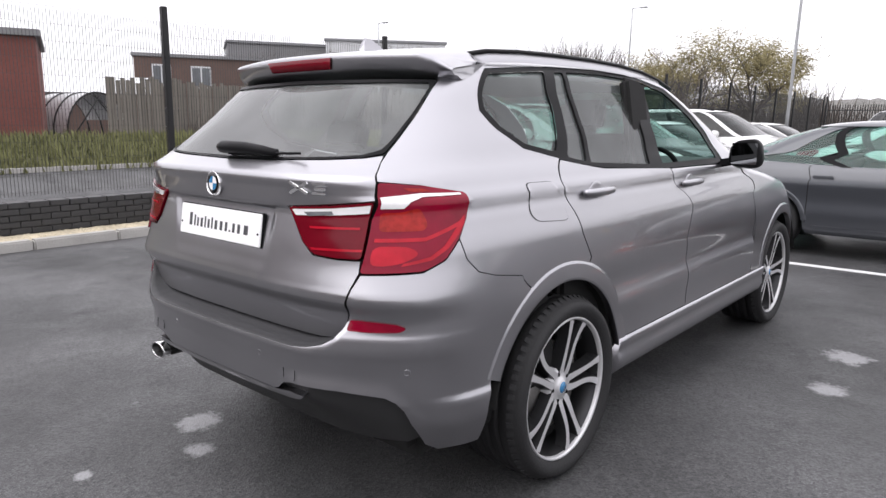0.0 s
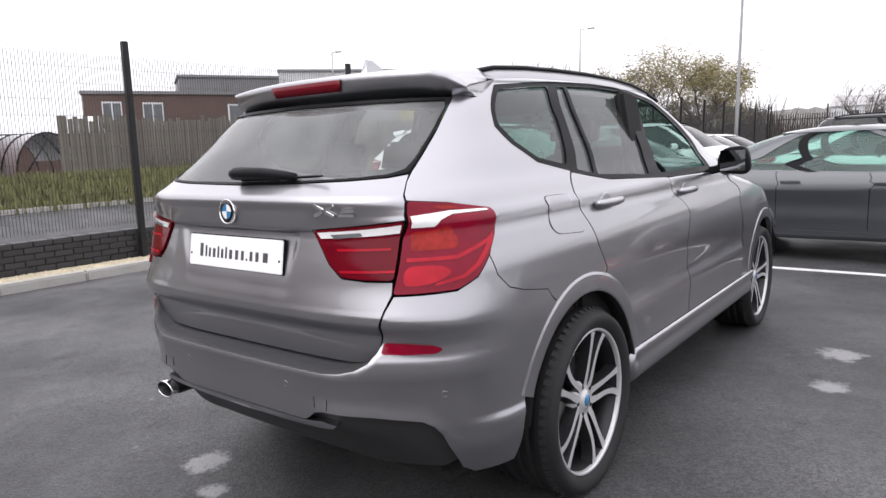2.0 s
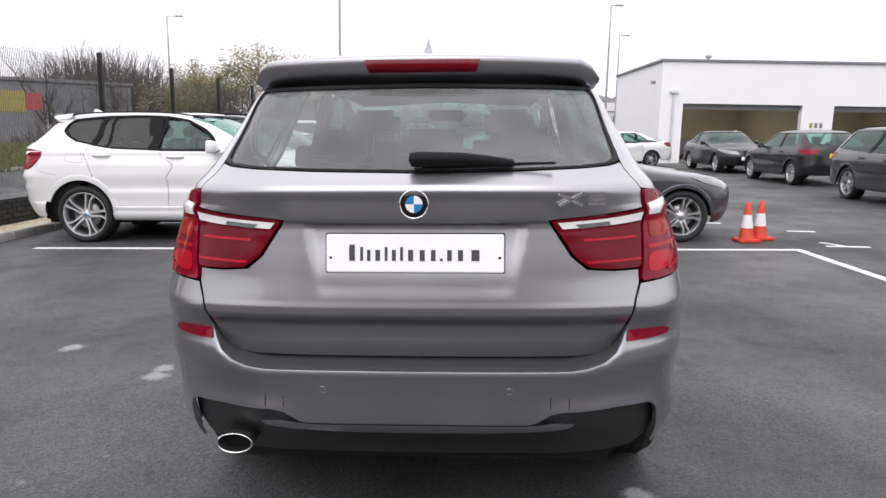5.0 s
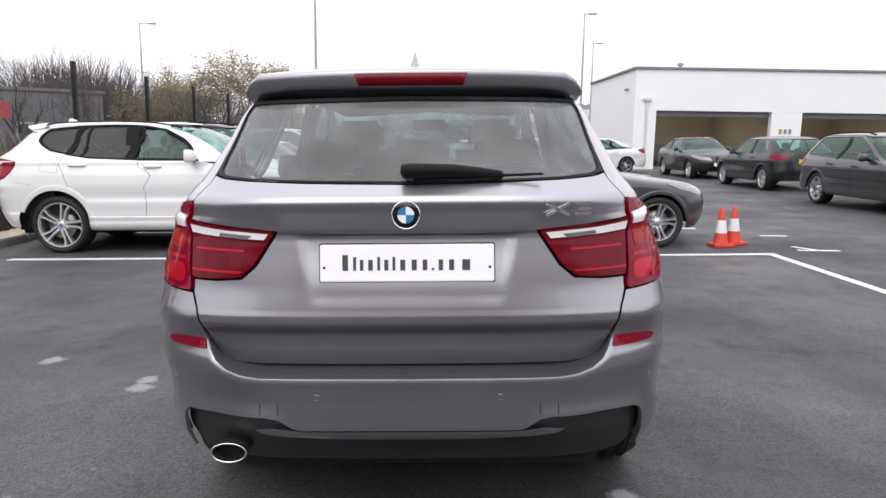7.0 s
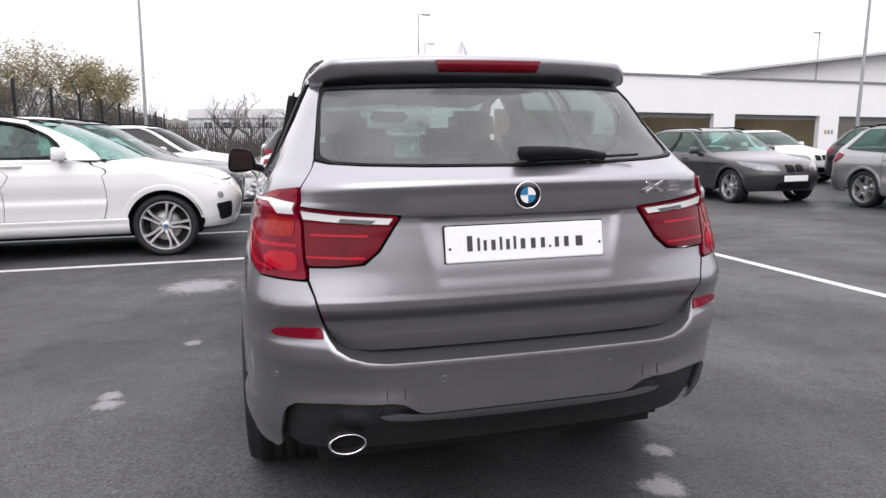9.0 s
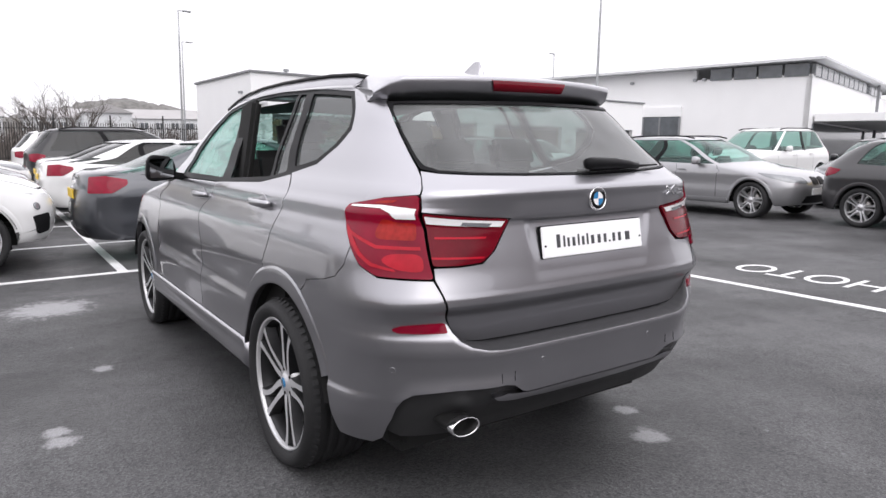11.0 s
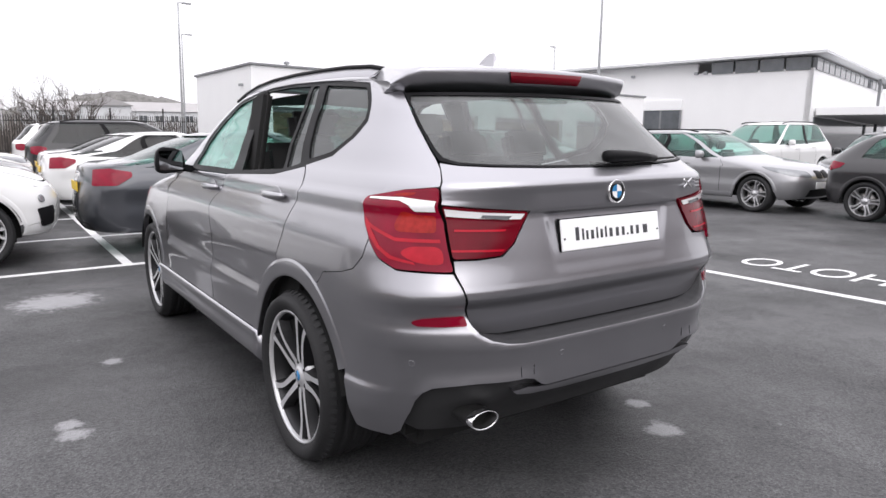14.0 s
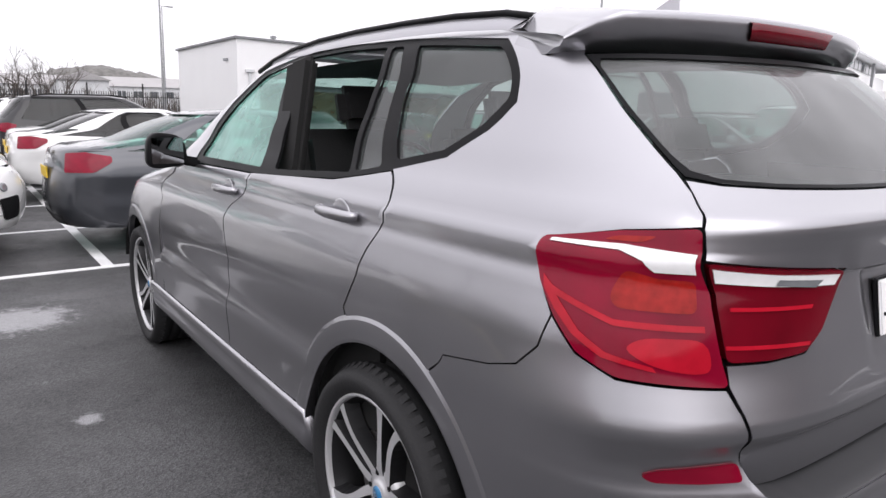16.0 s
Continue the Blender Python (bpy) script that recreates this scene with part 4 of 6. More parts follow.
    skin("bonnet", SUV, [Y(2.95, 1.105), Y(3.35, 1.075), Y(3.90, 0.985), (2.62, 0.86), (3.0, 0.86), (3.0, 1.13), (2.5, 1.13)], PAINT, car, both=True, step=0.05)
    skin("front_bumper", SUV, [Y(4.13, 0.40), Y(4.10, 0.30), (3.0, 0.28), (3.0, 0.85), (2.63, 0.84), (2.76, 0.71), (2.56, 0.44)], PAINT, car, both=True, step=0.06)

    # dark inner body that closes the gaps
    bm = bmesh.new()
    box(bm, pose(0, 2.15, 0.36), (1.40, 3.9, 0.30), 0.05)
    box(bm, pose(0, 2.35, 0.62), (1.36, 2.6, 0.22), 0.05)
    part("underbody", bm, LINER, car)
    vs, fs = [], []
    hs, ss = np.linspace(0.30, 1.235, 12), np.linspace(0, 1.02, 22)
    for sgn in (1, -1):
        base = len(vs)
        for h in hs:
            for s in ss:
                p = SUV.at(s, h)
                vs.append((p[0] * sgn * 0.92, 0.16 + max(0, (p[1] - 0.02)) * 0.93, p[2] - 0.01))
        for i in range(len(hs) - 1):
            for k in range(len(ss) - 1):
                fs.append((base + i * 22 + k, base + i * 22 + k + 1, base + (i + 1) * 22 + k + 1, base + (i + 1) * 22 + k))
    mesh_object("inner_shell", vs, fs, LINER, car)
    for side in (1, -1):
        part("door_lining", boxes((pose(side * 0.80, 2.0, 0.80), (0.05, 2.2, 0.68), 0.02)), LINER, car)
    vs, fs = [], []
    for y in np.linspace(0.5, 2.5, 9):
        vs += [(x, y, 1.585 - 0.05 * abs(x) - 0.03 * (y - 1.5) ** 2) for x in (-0.55, -0.3, 0, 0.3, 0.55)]
    fs = [(i * 5 + k, i * 5 + k + 1, i * 5 + k + 6, i * 5 + k + 5) for i in range(8) for k in range(4)]
    mesh_object('roof_lining', vs, fs, SEAT, car)
    for side in (1, -1):
        part("pillar_lining", boxes((pose(side * 0.675, 1.79, 1.36, -6, side * -12, 0), (0.05, 0.20, 0.44), 0.02)), LINER, car)
    # interior
    for x in (0.37, -0.37):
        seat(car, x, 2.15, 0.72, 0.60)
    bench = part("rear_bench", boxes((pose(0, 1.25, 0.72), (1.30, 0.50, 0.16), 0.05)), SEAT, car)
    part("backrest", boxes((pose(0, 0.97, 0.98, -18), (1.30, 0.13, 0.55), 0.05)), SEAT, bench)
    for x in (0.38, 0, -0.38):
        part("headrest", boxes((pose(x, 0.86, 1.30, -18), (0.26, 0.09, 0.15), 0.03)), SEAT, bench)
    part("dashboard", boxes((pose(0, 2.95, 1.02, 8), (1.42, 0.46, 0.22), 0.06)), PLASTIC, car)
    part("load_cover", boxes((pose(0, 0.50, 1.17), (1.15, 0.62, 0.02), 0.006)), LINER, car)
    v, f = lathe([(0.18 + 0.015 * math.cos(q), 0.015 * math.sin(q)) for q in np.linspace(0, 2 * math.pi, 9)], 28, "y")
    ob = mesh_object("steering_wheel", v, f, TRIM, car)
    ob.matrix_basis = pose(0.38, 2.62, 1.05, -25)
    part("interior_mirror", boxes((pose(0.0, 2.45, 1.47, 10), (0.25, 0.04, 0.07), 0.02)), TRIM, car)

    # plate, with a bar for each character
    tilt = -9
    py = float(GATE.at(0.0, 1.012)[1]) - 0.009
    holder = part("number_plate", boxes((pose(0, py, 1.012, tilt), (0.52, 0.008, 0.112), 0.003)), PLATE_WHITE, car, "white plate with dark lettering")
    part("plate_frame", boxes((pose(0, py + 0.006, 1.012, tilt), (0.527, 0.010, 0.118), 0.003)), TRIM, holder)
    widths = ((0.556, 1.0), (0.278, 0.86), (0.333, 0.68), (0.444, 0.68), (0.278, 0.86), (0.389, 0.68), (0.278, 0.86), (0.5, 0.68), (0.5, 0.68), (0.444, 0.68), (0.25, 0.15), (0.444, 0.68), (0.5, 0.68), (0.778, 0.68))
    x = -0.203
    for w, tall in widths:
        hh, w = 0.047 * tall, w * 0.068
        part("character_bar", boxes((pose(x + w / 2, py, 1.012, tilt) @ pose(0, -0.0048, -0.022 + hh / 2), (w * 0.44, 0.0016, hh), 0.0)), INK, holder)
        x += w
    for sx in (-0.247, 0.247):
        bm = bmesh.new()
        bmesh.ops.create_cone(bm, cap_ends=True, segments=10, radius1=0.004, radius2=0.004, depth=0.004, matrix=pose(sx, py - 0.006, 1.0, 90))
        part("plate_screw", bm, TRIM, holder)
    roundel(g, (0, float(GATE.at(0.0, 1.157)[1]) - 0.004, 1.157), -4, 0.0435)
    # chrome model badge: crossing strokes and three short bars
    spot = GATE.at(GATE.by_x(0.485, 1.168), 1.168)
    base = pose(0.485, float(spot[1]) - 0.003, 1.168, 0, 0, 12)
    strokes = boxes((base @ pose(-0.036, 0, 0, 0, 26), (0.082, 0.006, 0.011), 0.002), (base @ pose(-0.036, 0, 0, 0, -26), (0.082, 0.006, 0.011), 0.002),
                    (base @ pose(0.045, 0, 0.0145), (0.056, 0.006, 0.008), 0.002), (base @ pose(0.048, 0, 0), (0.044, 0.006, 0.008), 0.002), (base @ pose(0.043, 0, -0.0145), (0.056, 0.006, 0.008), 0.002))
    part("model_badge", strokes, CHROME, g)
    # wiper
    v, f = tube([(-0.014, -0.040, 1.280), (-0.009, -0.042, 1.281), (0.01, -0.045, 1.283), (0.07, -0.045, 1.283), (0.14, -0.041, 1.282), (0.22, -0.034, 1.276), (0.285, -0.028, 1.269), (0.292, -0.027, 1.268)], lambda t: float(np.interp(t, (0, 0.05, 0.25, 0.55, 0.86, 0.97, 1), (0.010, 0.023, 0.027, 0.024, 0.015, 0.010, 0.004))), 12, 0.85)
    wp = mesh_object("wiper", v, f, TRIM, car, True, "black rear wiper")
    v, f = tube([(0.02, -0.036, 1.262), (0.2, -0.034, 1.264), (0.30, -0.031, 1.268), (0.41, -0.024, 1.271)], lambda t: 0.007 - 0.003 * t, 6)
    mesh_object("wiper_blade", v, f, TRIM, wp)
    # antenna fin
    vs = []
    for k, (w, y0, y1, z) in enumerate(((0.036, 0.60, 0.80, 1.632), (0.017, 0.605, 0.77, 1.658), (0.008, 0.615, 0.72, 1.688), (0.002, 0.63, 0.67, 1.712))):
        vs += [(-w, y0 + 0.01, z), (0, y0, z), (w, y0 + 0.01, z), (w * 0.6, (y0 + y1) / 2, z), (0, y1, z), (-w * 0.6, (y0 + y1) / 2, z)]
    fs = [(k * 6 + i, k * 6 + (i + 1) % 6, k * 6 + 6 + (i + 1) % 6, k * 6 + 6 + i) for k in range(3) for i in range(6)] + [tuple(range(18, 24))]
    mesh_object("antenna_fin", vs, fs, PAINT, car, False)
    # exhaust, left
    v, f = lathe([(0.040, 0.26), (0.0435, 0.02), (0.0445, 0.0), (0.042, -0.003), (0.039, 0.0), (0.037, 0.10)], 30, "y")
    # pipe darkened in its colour for the shade of the bumper recess
    ex = mesh_object("exhaust_tip", [(x * 1.30 - 0.575, y - 0.065, z * 0.74 + 0.404) for x, y, z in v], f, DARK_STEEL, car, True, "oval exhaust tip with a chrome rim")
    v, f = lathe([(0.0445, 0.030), (0.0455, 0.0), (0.0435, -0.004), (0.0395, 0.002)], 30, "y")
    mesh_object("exhaust_rim", [(x * 1.30 - 0.575, y - 0.067, z * 0.74 + 0.404) for x, y, z in v], f, CHROME, ex)
    mesh_object("exhaust_bore", [(x * 1.27 - 0.575, y + 0.0, z * 0.71 + 0.404) for x, y, z in lathe([(0.040, -0.02), (0.0, -0.02)], 24, "y")[0]], lathe([(0.040, -0.02), (0.0, -0.02)], 24, "y")[1], LINER, ex)
    # the body sits a little high over its wheels
    for ob in car.children:
        if not ob.name.startswith("wheel"):
            ob.location.z += BODY_LIFT
    return car


def handle(door, shell, y, z, side, material):
    s, h = shell.by_y(y, z)
    p = shell.at(s, h)
    pts = [(-0.112, 0.002), (-0.106, 0.016), (-0.08, 0.028), (-0.03, 0.033), (0.03, 0.033), (0.08, 0.028), (0.106, 0.016), (0.112, 0.002)]
    v, f = tube([(side * (p[0] + o), y + d, z + 0.006) for d, o in pts], lambda t: 0.010 + 0.005 * math.sin(math.pi * t), 10, 1.15)
    mesh_object("handle", v, f, material, door, True, "body-coloured bar handle")
    bm = bmesh.new()
    bmesh.ops.create_uvsphere(bm, u_segments=14, v_segments=8, radius=1, matrix=pose(side * (p[0] - 0.003), y - 0.005, z - 0.004) @ Matrix.Diagonal((0.0045, 0.060, 0.050, 1)))
    part("handle_recess", bm, material, door, "", True)


main_car()


# ---- the other cars, built once for each body and copied ----
def plain_car(name, label, shell, axles, belt, roof_h, paint, lamps, wheel_r=0.325, width_x=0.80, glass_rear=None, top=None, rails=False, cowl=None, doors=(), nose=0.0):
    """A parked car: painted lower body with arches, glasshouse, pillars, roof, lamps, grille, mirrors, handles, wheels."""
    car = tagged(new(name), label, "car")
    y0, y1 = axles
    yy = shell.by_y
    ra = wheel_r + 0.045
    arch0 = [yy(*p) for p in arc(y0, wheel_r, ra, 172, 8, 12)]
    arch1 = [yy(*p) for p in arc(y1, wheel_r, ra, 172, 8, 12)]
    low = 0.24
    bottom = [(3.0, low + 0.02), (2.62, low + 0.02), yy(y1 + ra + 0.03, low)] + arch1 + [yy(y1 - ra - 0.03, low), yy(y0 + ra + 0.03, low)] + arch0 + [yy(y0 - ra - 0.03, low + 0.02), (0.45, low + 0.04), (0.0, low + 0.04)]
    upper = [(s, h) for s, h in belt]
    skin("body", shell, upper + bottom, paint, car, both=True, step=0.05, rim=0.02)
    # glasshouse and roof
    gl = [(s, h - 0.015) for s, h in belt] + [(3.0, roof_h), (2.2, roof_h), (1.0, roof_h), (0.0, roof_h)]
    gh = skin("glasshouse", shell, gl, GLASS_GREEN, car, both=True, out=-0.008, step=0.08, rim=0)
    vs, fs = [], []
    hs = np.linspace(roof_h - 0.012, shell.width_top - 0.001, 7)
    for sgn in (1, -1):
        base = len(vs)
        for h in hs:
            for s in np.linspace(0, 3, 40):
                p = shell.at(s, h)
                vs.append((p[0] * sgn, p[1], p[2] + 0.003))
        for i in range(len(hs) - 1):
            for k in range(39):
                f = (base + i * 40 + k, base + i * 40 + k + 1, base + (i + 1) * 40 + k + 1, base + (i + 1) * 40 + k)
                fs.append(f if sgn > 0 else f[::-1])
    mesh_object("roof", vs, fs, paint, car)
    for side in (1, -1):
        for nm, outline, m in doors_frames(shell, belt, roof_h, glass_rear):
            skin(nm, shell, outline, m or paint, car, side=side, out=0.0, step=0.06, rim=0.02)
        for yd in doors:
            z0, z1 = 0.36, belt_at(belt, shell, yd) - 0.01
            pts = [(yd, z) for z in np.linspace(z0, z1, 8)]
            strip = [yy(y, z) for y, z in pts] + [yy(y + 0.008, z) for y, z in pts[::-1]]
            skin("door_gap", shell, strip, TRIM, car, side=side, out=0.0015, step=0.05, rim=0)
        for yd in doors[:-1]:
            z = belt_at(belt, shell, yd + 0.14) - 0.12
            p = shell.at(*yy(yd + 0.14, z))
            part("handle", boxes((pose(side * (p[0] + 0.022), yd + 0.14, z), (0.018, 0.20, 0.03), 0.008)), paint, car)
        zm = belt_at(belt, shell, doors[-1] - 0.42)
        pm = shell.at(*yy(doors[-1] - 0.42, zm))
        mirror_housing(car, side * pm[0], doors[-1] - 0.42, zm + 0.06, side, paint, scale=0.95)
        sill = [yy(y0 + ra + 0.05, 0.34), yy((y0 + y1) / 2, 0.33), yy(y1 - ra - 0.05, 0.34), yy(y1 - ra - 0.05, 0.25), yy(y0 + ra + 0.05, 0.25)]
        skin("sill", shell, sill, paint, car, side=side, out=0.012, step=0.06)
        for y in (y0, y1):
            flare("arch_lip", shell, y, wheel_r, ra - 0.012, ra + 0.028, 8, 172, paint, car, side, 0.006, 22)
            wheel(car, side * (width_x + 0.045), y, wheel_r, wheel_r, wheel_r * 0.735, 0.21, side, 5, ALLOY_SILVER, ALLOY_SILVER, twin=0.38, bend=0.5, tread=False, cap=False)
            vs, fs = [], []
            for a in np.linspace(0, 180, 14):
                for r, xx in ((ra - 0.01, width_x + 0.03), (ra, 0.45), (0.05, 0.45)):
                    vs.append((side * xx, y - r * math.cos(radians(a)), wheel_r + r * math.sin(radians(a))))
            for i in range(13):
                for k in range(2):
                    fs.append((i * 3 + k, i * 3 + k + 1, (i + 1) * 3 + k + 1, (i + 1) * 3 + k))
            mesh_object("arch_liner", vs, fs, LINER, car)
        for nm, outline, m in lamps:
            skin(nm, shell, outline, m, car, side=side, out=0.006, step=0.04, rim=0.02)
        if rails:
            s = np.linspace(*rails[:2], 10)
            v, f = tube([(side * rails[2], y, shell.at(*yy(y, roof_h))[2] + 0.07 - 0.05 * abs(2 * k / 9 - 1) ** 6) for k, y in enumerate(s)], 0.016, 6)
            mesh_object("roof_rail", v, f, TRIM, car)
    # nose: twin grille openings, lower intake, plates
    for side in (1, -1):
        skin("grille", shell, soft([(2.86, 0.62), (2.985, 0.61), (2.985, 0.74), (2.87, 0.755)], 0.03), TRIM, car, side=side, out=0.008, step=0.04)
    skin("lower_intake", shell, [(2.72, 0.30), (3.0, 0.29), (3.0, 0.43), (2.75, 0.42)], TRIM, car, both=True, out=0.004, step=0.06)
    skin("rear_diffuser", shell, [(0.0, 0.28), (0.42, 0.29), (0.40, 0.38), (0.0, 0.40)], PLASTIC, car, both=True, out=0.004, step=0.06)
    pf, pr = shell.at(3.0, 0.50), shell.at(0.0, 0.78)
    part("front_plate", boxes((pose(0, pf[1] + 0.012, 0.50), (0.52, 0.012, 0.11), 0.003)), PLATE_WHITE, car)
    part("rear_plate", boxes((pose(0, pr[1] - 0.012, 0.78), (0.52, 0.012, 0.11), 0.003)), PLATE_YELLOW, car)
    # cabin
    mid = (y0 + y1) / 2
    for x in (0.36, -0.36):
        seat(car, x, mid + 0.25, 0.50, 0.58, 0.48)
    bench = part("rear_bench", boxes((pose(0, mid - 0.62, 0.50), (1.25, 0.5, 0.16), 0.04)), SEAT, car)
    part("backrest", boxes((pose(0, mid - 0.88, 0.78, -18), (1.25, 0.13, 0.55), 0.04)), SEAT, bench)
    bm = boxes((pose(0, (y0 + y1) / 2, 0.36), (1.40, y1 - y0 - 0.2, 0.20), 0.04), (pose(0, y1 - 0.62, 0.85), (1.3, 0.40, 0.18), 0.05), (pose(0, mid, 0.62), (1.52, 2.0, 0.5), 0.02))
    part("cabin_floor", bm, LINER, car)
    return car


def belt_at(belt, shell, y):
    ys = [(shell.at(s, h)[1], h) for s, h in belt]
    return float(np.interp(y, [p[0] for p in ys], [p[1] for p in ys]))


def doors_frames(shell, belt, roof_h, glass_rear):
    """Pillars and window-line trims of the plain cars."""
    out = []
    def col(s0, s1, t0, t1, h0, name, m):
        out.append((name, [(s0, h0 - 0.02), (s1, h0 - 0.02), (t1, roof_h), (t0, roof_h)], m))
    for name, s0, s1, t0, t1, h0, m in glass_rear:
        col(s0, s1, t0, t1, h0, name, m)
    return out


def shell_for(width, rear, front, lr, lf, top, **more):
    sh = Shell(width, rear, front, lr, lf, **more)
    sh.width_top = top
    return sh


SALOON = shell_for(
    curve((0.20, 0.80), (0.30, 0.865), (0.45, 0.875), (0.60, 0.868), (0.78, 0.878), (0.82, 0.872), (0.92, 0.84), (0.98, 0.80), (1.10, 0.745), (1.25, 0.675), (1.34, 0.62), (1.39, 0.55), (1.42, 0.40), (1.43, 0.02)),
    curve((0.20, 0.15), (0.35, 0.03), (0.50, 0.0), (0.70, 0.02), (0.90, 0.06), (1.02, 0.10), (1.045, 0.16), (1.06, 0.38), (1.08, 0.58), (1.15, 0.76), (1.25, 1.00), (1.34, 1.25), (1.39, 1.48), (1.42, 1.80), (1.43, 2.15)),
    curve((0.20, 4.50), (0.40, 4.60), (0.55, 4.62), (0.68, 4.58), (0.80, 4.42), (0.88, 4.0), (0.94, 3.55), (1.00, 3.32), (1.10, 3.12), (1.25, 2.85), (1.34, 2.62), (1.39, 2.5), (1.42, 2.35), (1.43, 2.21)),
    curve((0.20, 0.6), (1.0, 0.6), (1.1, 0.55), (1.43, 0.3)), curve((0.20, 0.75), (0.85, 0.8), (1.0, 0.55), (1.43, 0.3)), 1.43, bulge=0.02)
SALOON_BELT = [(0.0, 1.085), (0.5, 1.080), (0.8, 1.05), (1.0, 1.005), (1.3, 0.975), (1.6, 0.955), (1.9, 0.945), (2.2, 0.955), (2.6, 0.985), (3.0, 0.995)]
ESTATE = shell_for(
    curve((0.20, 0.80), (0.30, 0.865), (0.45, 0.875), (0.60, 0.868), (0.78, 0.878), (0.82, 0.872), (0.92, 0.845), (0.98, 0.81), (1.10, 0.755), (1.25, 0.685), (1.36, 0.625), (1.42, 0.55), (1.46, 0.38), (1.47, 0.02)),
    curve((0.20, 0.15), (0.35, 0.03), (0.50, 0.0), (0.70, 0.02), (0.90, 0.05), (1.02, 0.09), (1.15, 0.24), (1.30, 0.42), (1.38, 0.52), (1.43, 0.70), (1.46, 1.1), (1.47, 1.6)),
    curve((0.20, 4.50), (0.40, 4.60), (0.55, 4.62), (0.68, 4.58), (0.80, 4.42), (0.88, 4.0), (0.94, 3.55), (1.00, 3.32), (1.10, 3.12), (1.25, 2.85), (1.36, 2.58), (1.42, 2.35), (1.46, 2.0), (1.47, 1.62)),
    curve((0.20, 0.6), (1.0, 0.6), (1.2, 0.5), (1.47, 0.3)), curve((0.20, 0.75), (0.85, 0.8), (1.0, 0.55), (1.47, 0.3)), 1.47, bulge=0.02)
ESTATE_BELT = [(0.0, 1.06), (0.5, 1.055), (0.8, 1.04), (1.0, 1.015), (1.3, 0.985), (1.6, 0.96), (1.9, 0.95), (2.2, 0.955), (2.6, 0.985), (3.0, 0.995)]
HATCH = shell_for(
    curve((0.20, 0.78), (0.30, 0.845), (0.45, 0.855), (0.60, 0.85), (0.78, 0.86), (0.82, 0.855), (0.92, 0.825), (1.0, 0.785), (1.10, 0.735), (1.25, 0.665), (1.34, 0.61), (1.38, 0.54), (1.41, 0.38), (1.42, 0.02)),
    curve((0.20, 0.15), (0.35, 0.03), (0.50, 0.0), (0.70, 0.02), (0.90, 0.05), (1.02, 0.10), (1.15, 0.26), (1.28, 0.46), (1.35, 0.62), (1.39, 0.85), (1.41, 1.2), (1.42, 1.5)),
    curve((0.20, 4.18), (0.40, 4.28), (0.55, 4.30), (0.68, 4.26), (0.80, 4.10), (0.88, 3.7), (0.94, 3.3), (1.00, 3.1), (1.10, 2.9), (1.25, 2.62), (1.34, 2.4), (1.39, 2.2), (1.41, 1.9), (1.42, 1.52)),
    curve((0.20, 0.55), (1.0, 0.55), (1.2, 0.45), (1.42, 0.3)), curve((0.20, 0.7), (0.85, 0.75), (1.0, 0.5), (1.42, 0.3)), 1.42, bulge=0.02)
TALL = shell_for(
    curve((0.20, 0.82), (0.30, 0.90), (0.45, 0.925), (0.60, 0.915), (0.90, 0.92), (1.02, 0.90), (1.10, 0.855), (1.20, 0.80), (1.40, 0.72), (1.58, 0.64), (1.66, 0.56), (1.71, 0.40), (1.73, 0.02)),
    curve((0.20, 0.15), (0.40, 0.02), (0.60, 0.0), (0.90, 0.04), (1.12, 0.06), (1.25, 0.16), (1.45, 0.34), (1.60, 0.46), (1.67, 0.65), (1.71, 1.1), (1.73, 1.6)),
    curve((0.20, 4.60), (0.40, 4.72), (0.70, 4.75), (0.90, 4.66), (1.02, 4.3), (1.08, 3.8), (1.14, 3.55), (1.25, 3.35), (1.45, 3.05), (1.60, 2.78), (1.67, 2.5), (1.71, 2.1), (1.73, 1.62)),
    curve((0.20, 0.6), (1.1, 0.6), (1.4, 0.5), (1.73, 0.3)), curve((0.20, 0.75), (1.0, 0.8), (1.2, 0.55), (1.73, 0.3)), 1.73, bulge=0.02)
TALL_BELT = [(0.0, 1.22), (0.5, 1.215), (0.8, 1.20), (1.0, 1.175), (1.3, 1.145), (1.6, 1.12), (1.9, 1.105), (2.2, 1.11), (2.6, 1.14), (3.0, 1.15)]


def frames(rear0, rear1, b0, b1, front0, front1, hr, hb, hf, top):
    return [("rear_pillar", rear0, rear1, *top[0], hr, None), ("middle_pillar", b0, b1, *top[1], hb, TRIM), ("front_pillar", front0, front1, *top[2], hf, None)]


saloon = plain_car("saloon_car", "slate grey saloon car parked in a marked bay", SALOON, (1.03, 3.84), SALOON_BELT, 1.375, SLATE_PAINT,
    [("tail_lamp", soft([(0.44, 0.985), (0.62, 0.998), (0.85, 0.955), (0.86, 0.905), (0.72, 0.810), (0.46, 0.805)], 0.02), LENS_RED), ("headlamp", soft([(2.74, 0.74), (2.42, 0.80), (2.28, 0.82), (2.30, 0.75), (2.50, 0.66), (2.78, 0.63)], 0.03), LENS_CLEAR)],
    0.33, 0.795, frames(0.55, 1.02, 1.47, 1.52, 2.22, 2.32, 1.03, 0.97, 0.97, ((0.72, 1.0), (1.02, 1.12), (1.98, 2.14))), doors=(1.42, 2.28, 3.16))
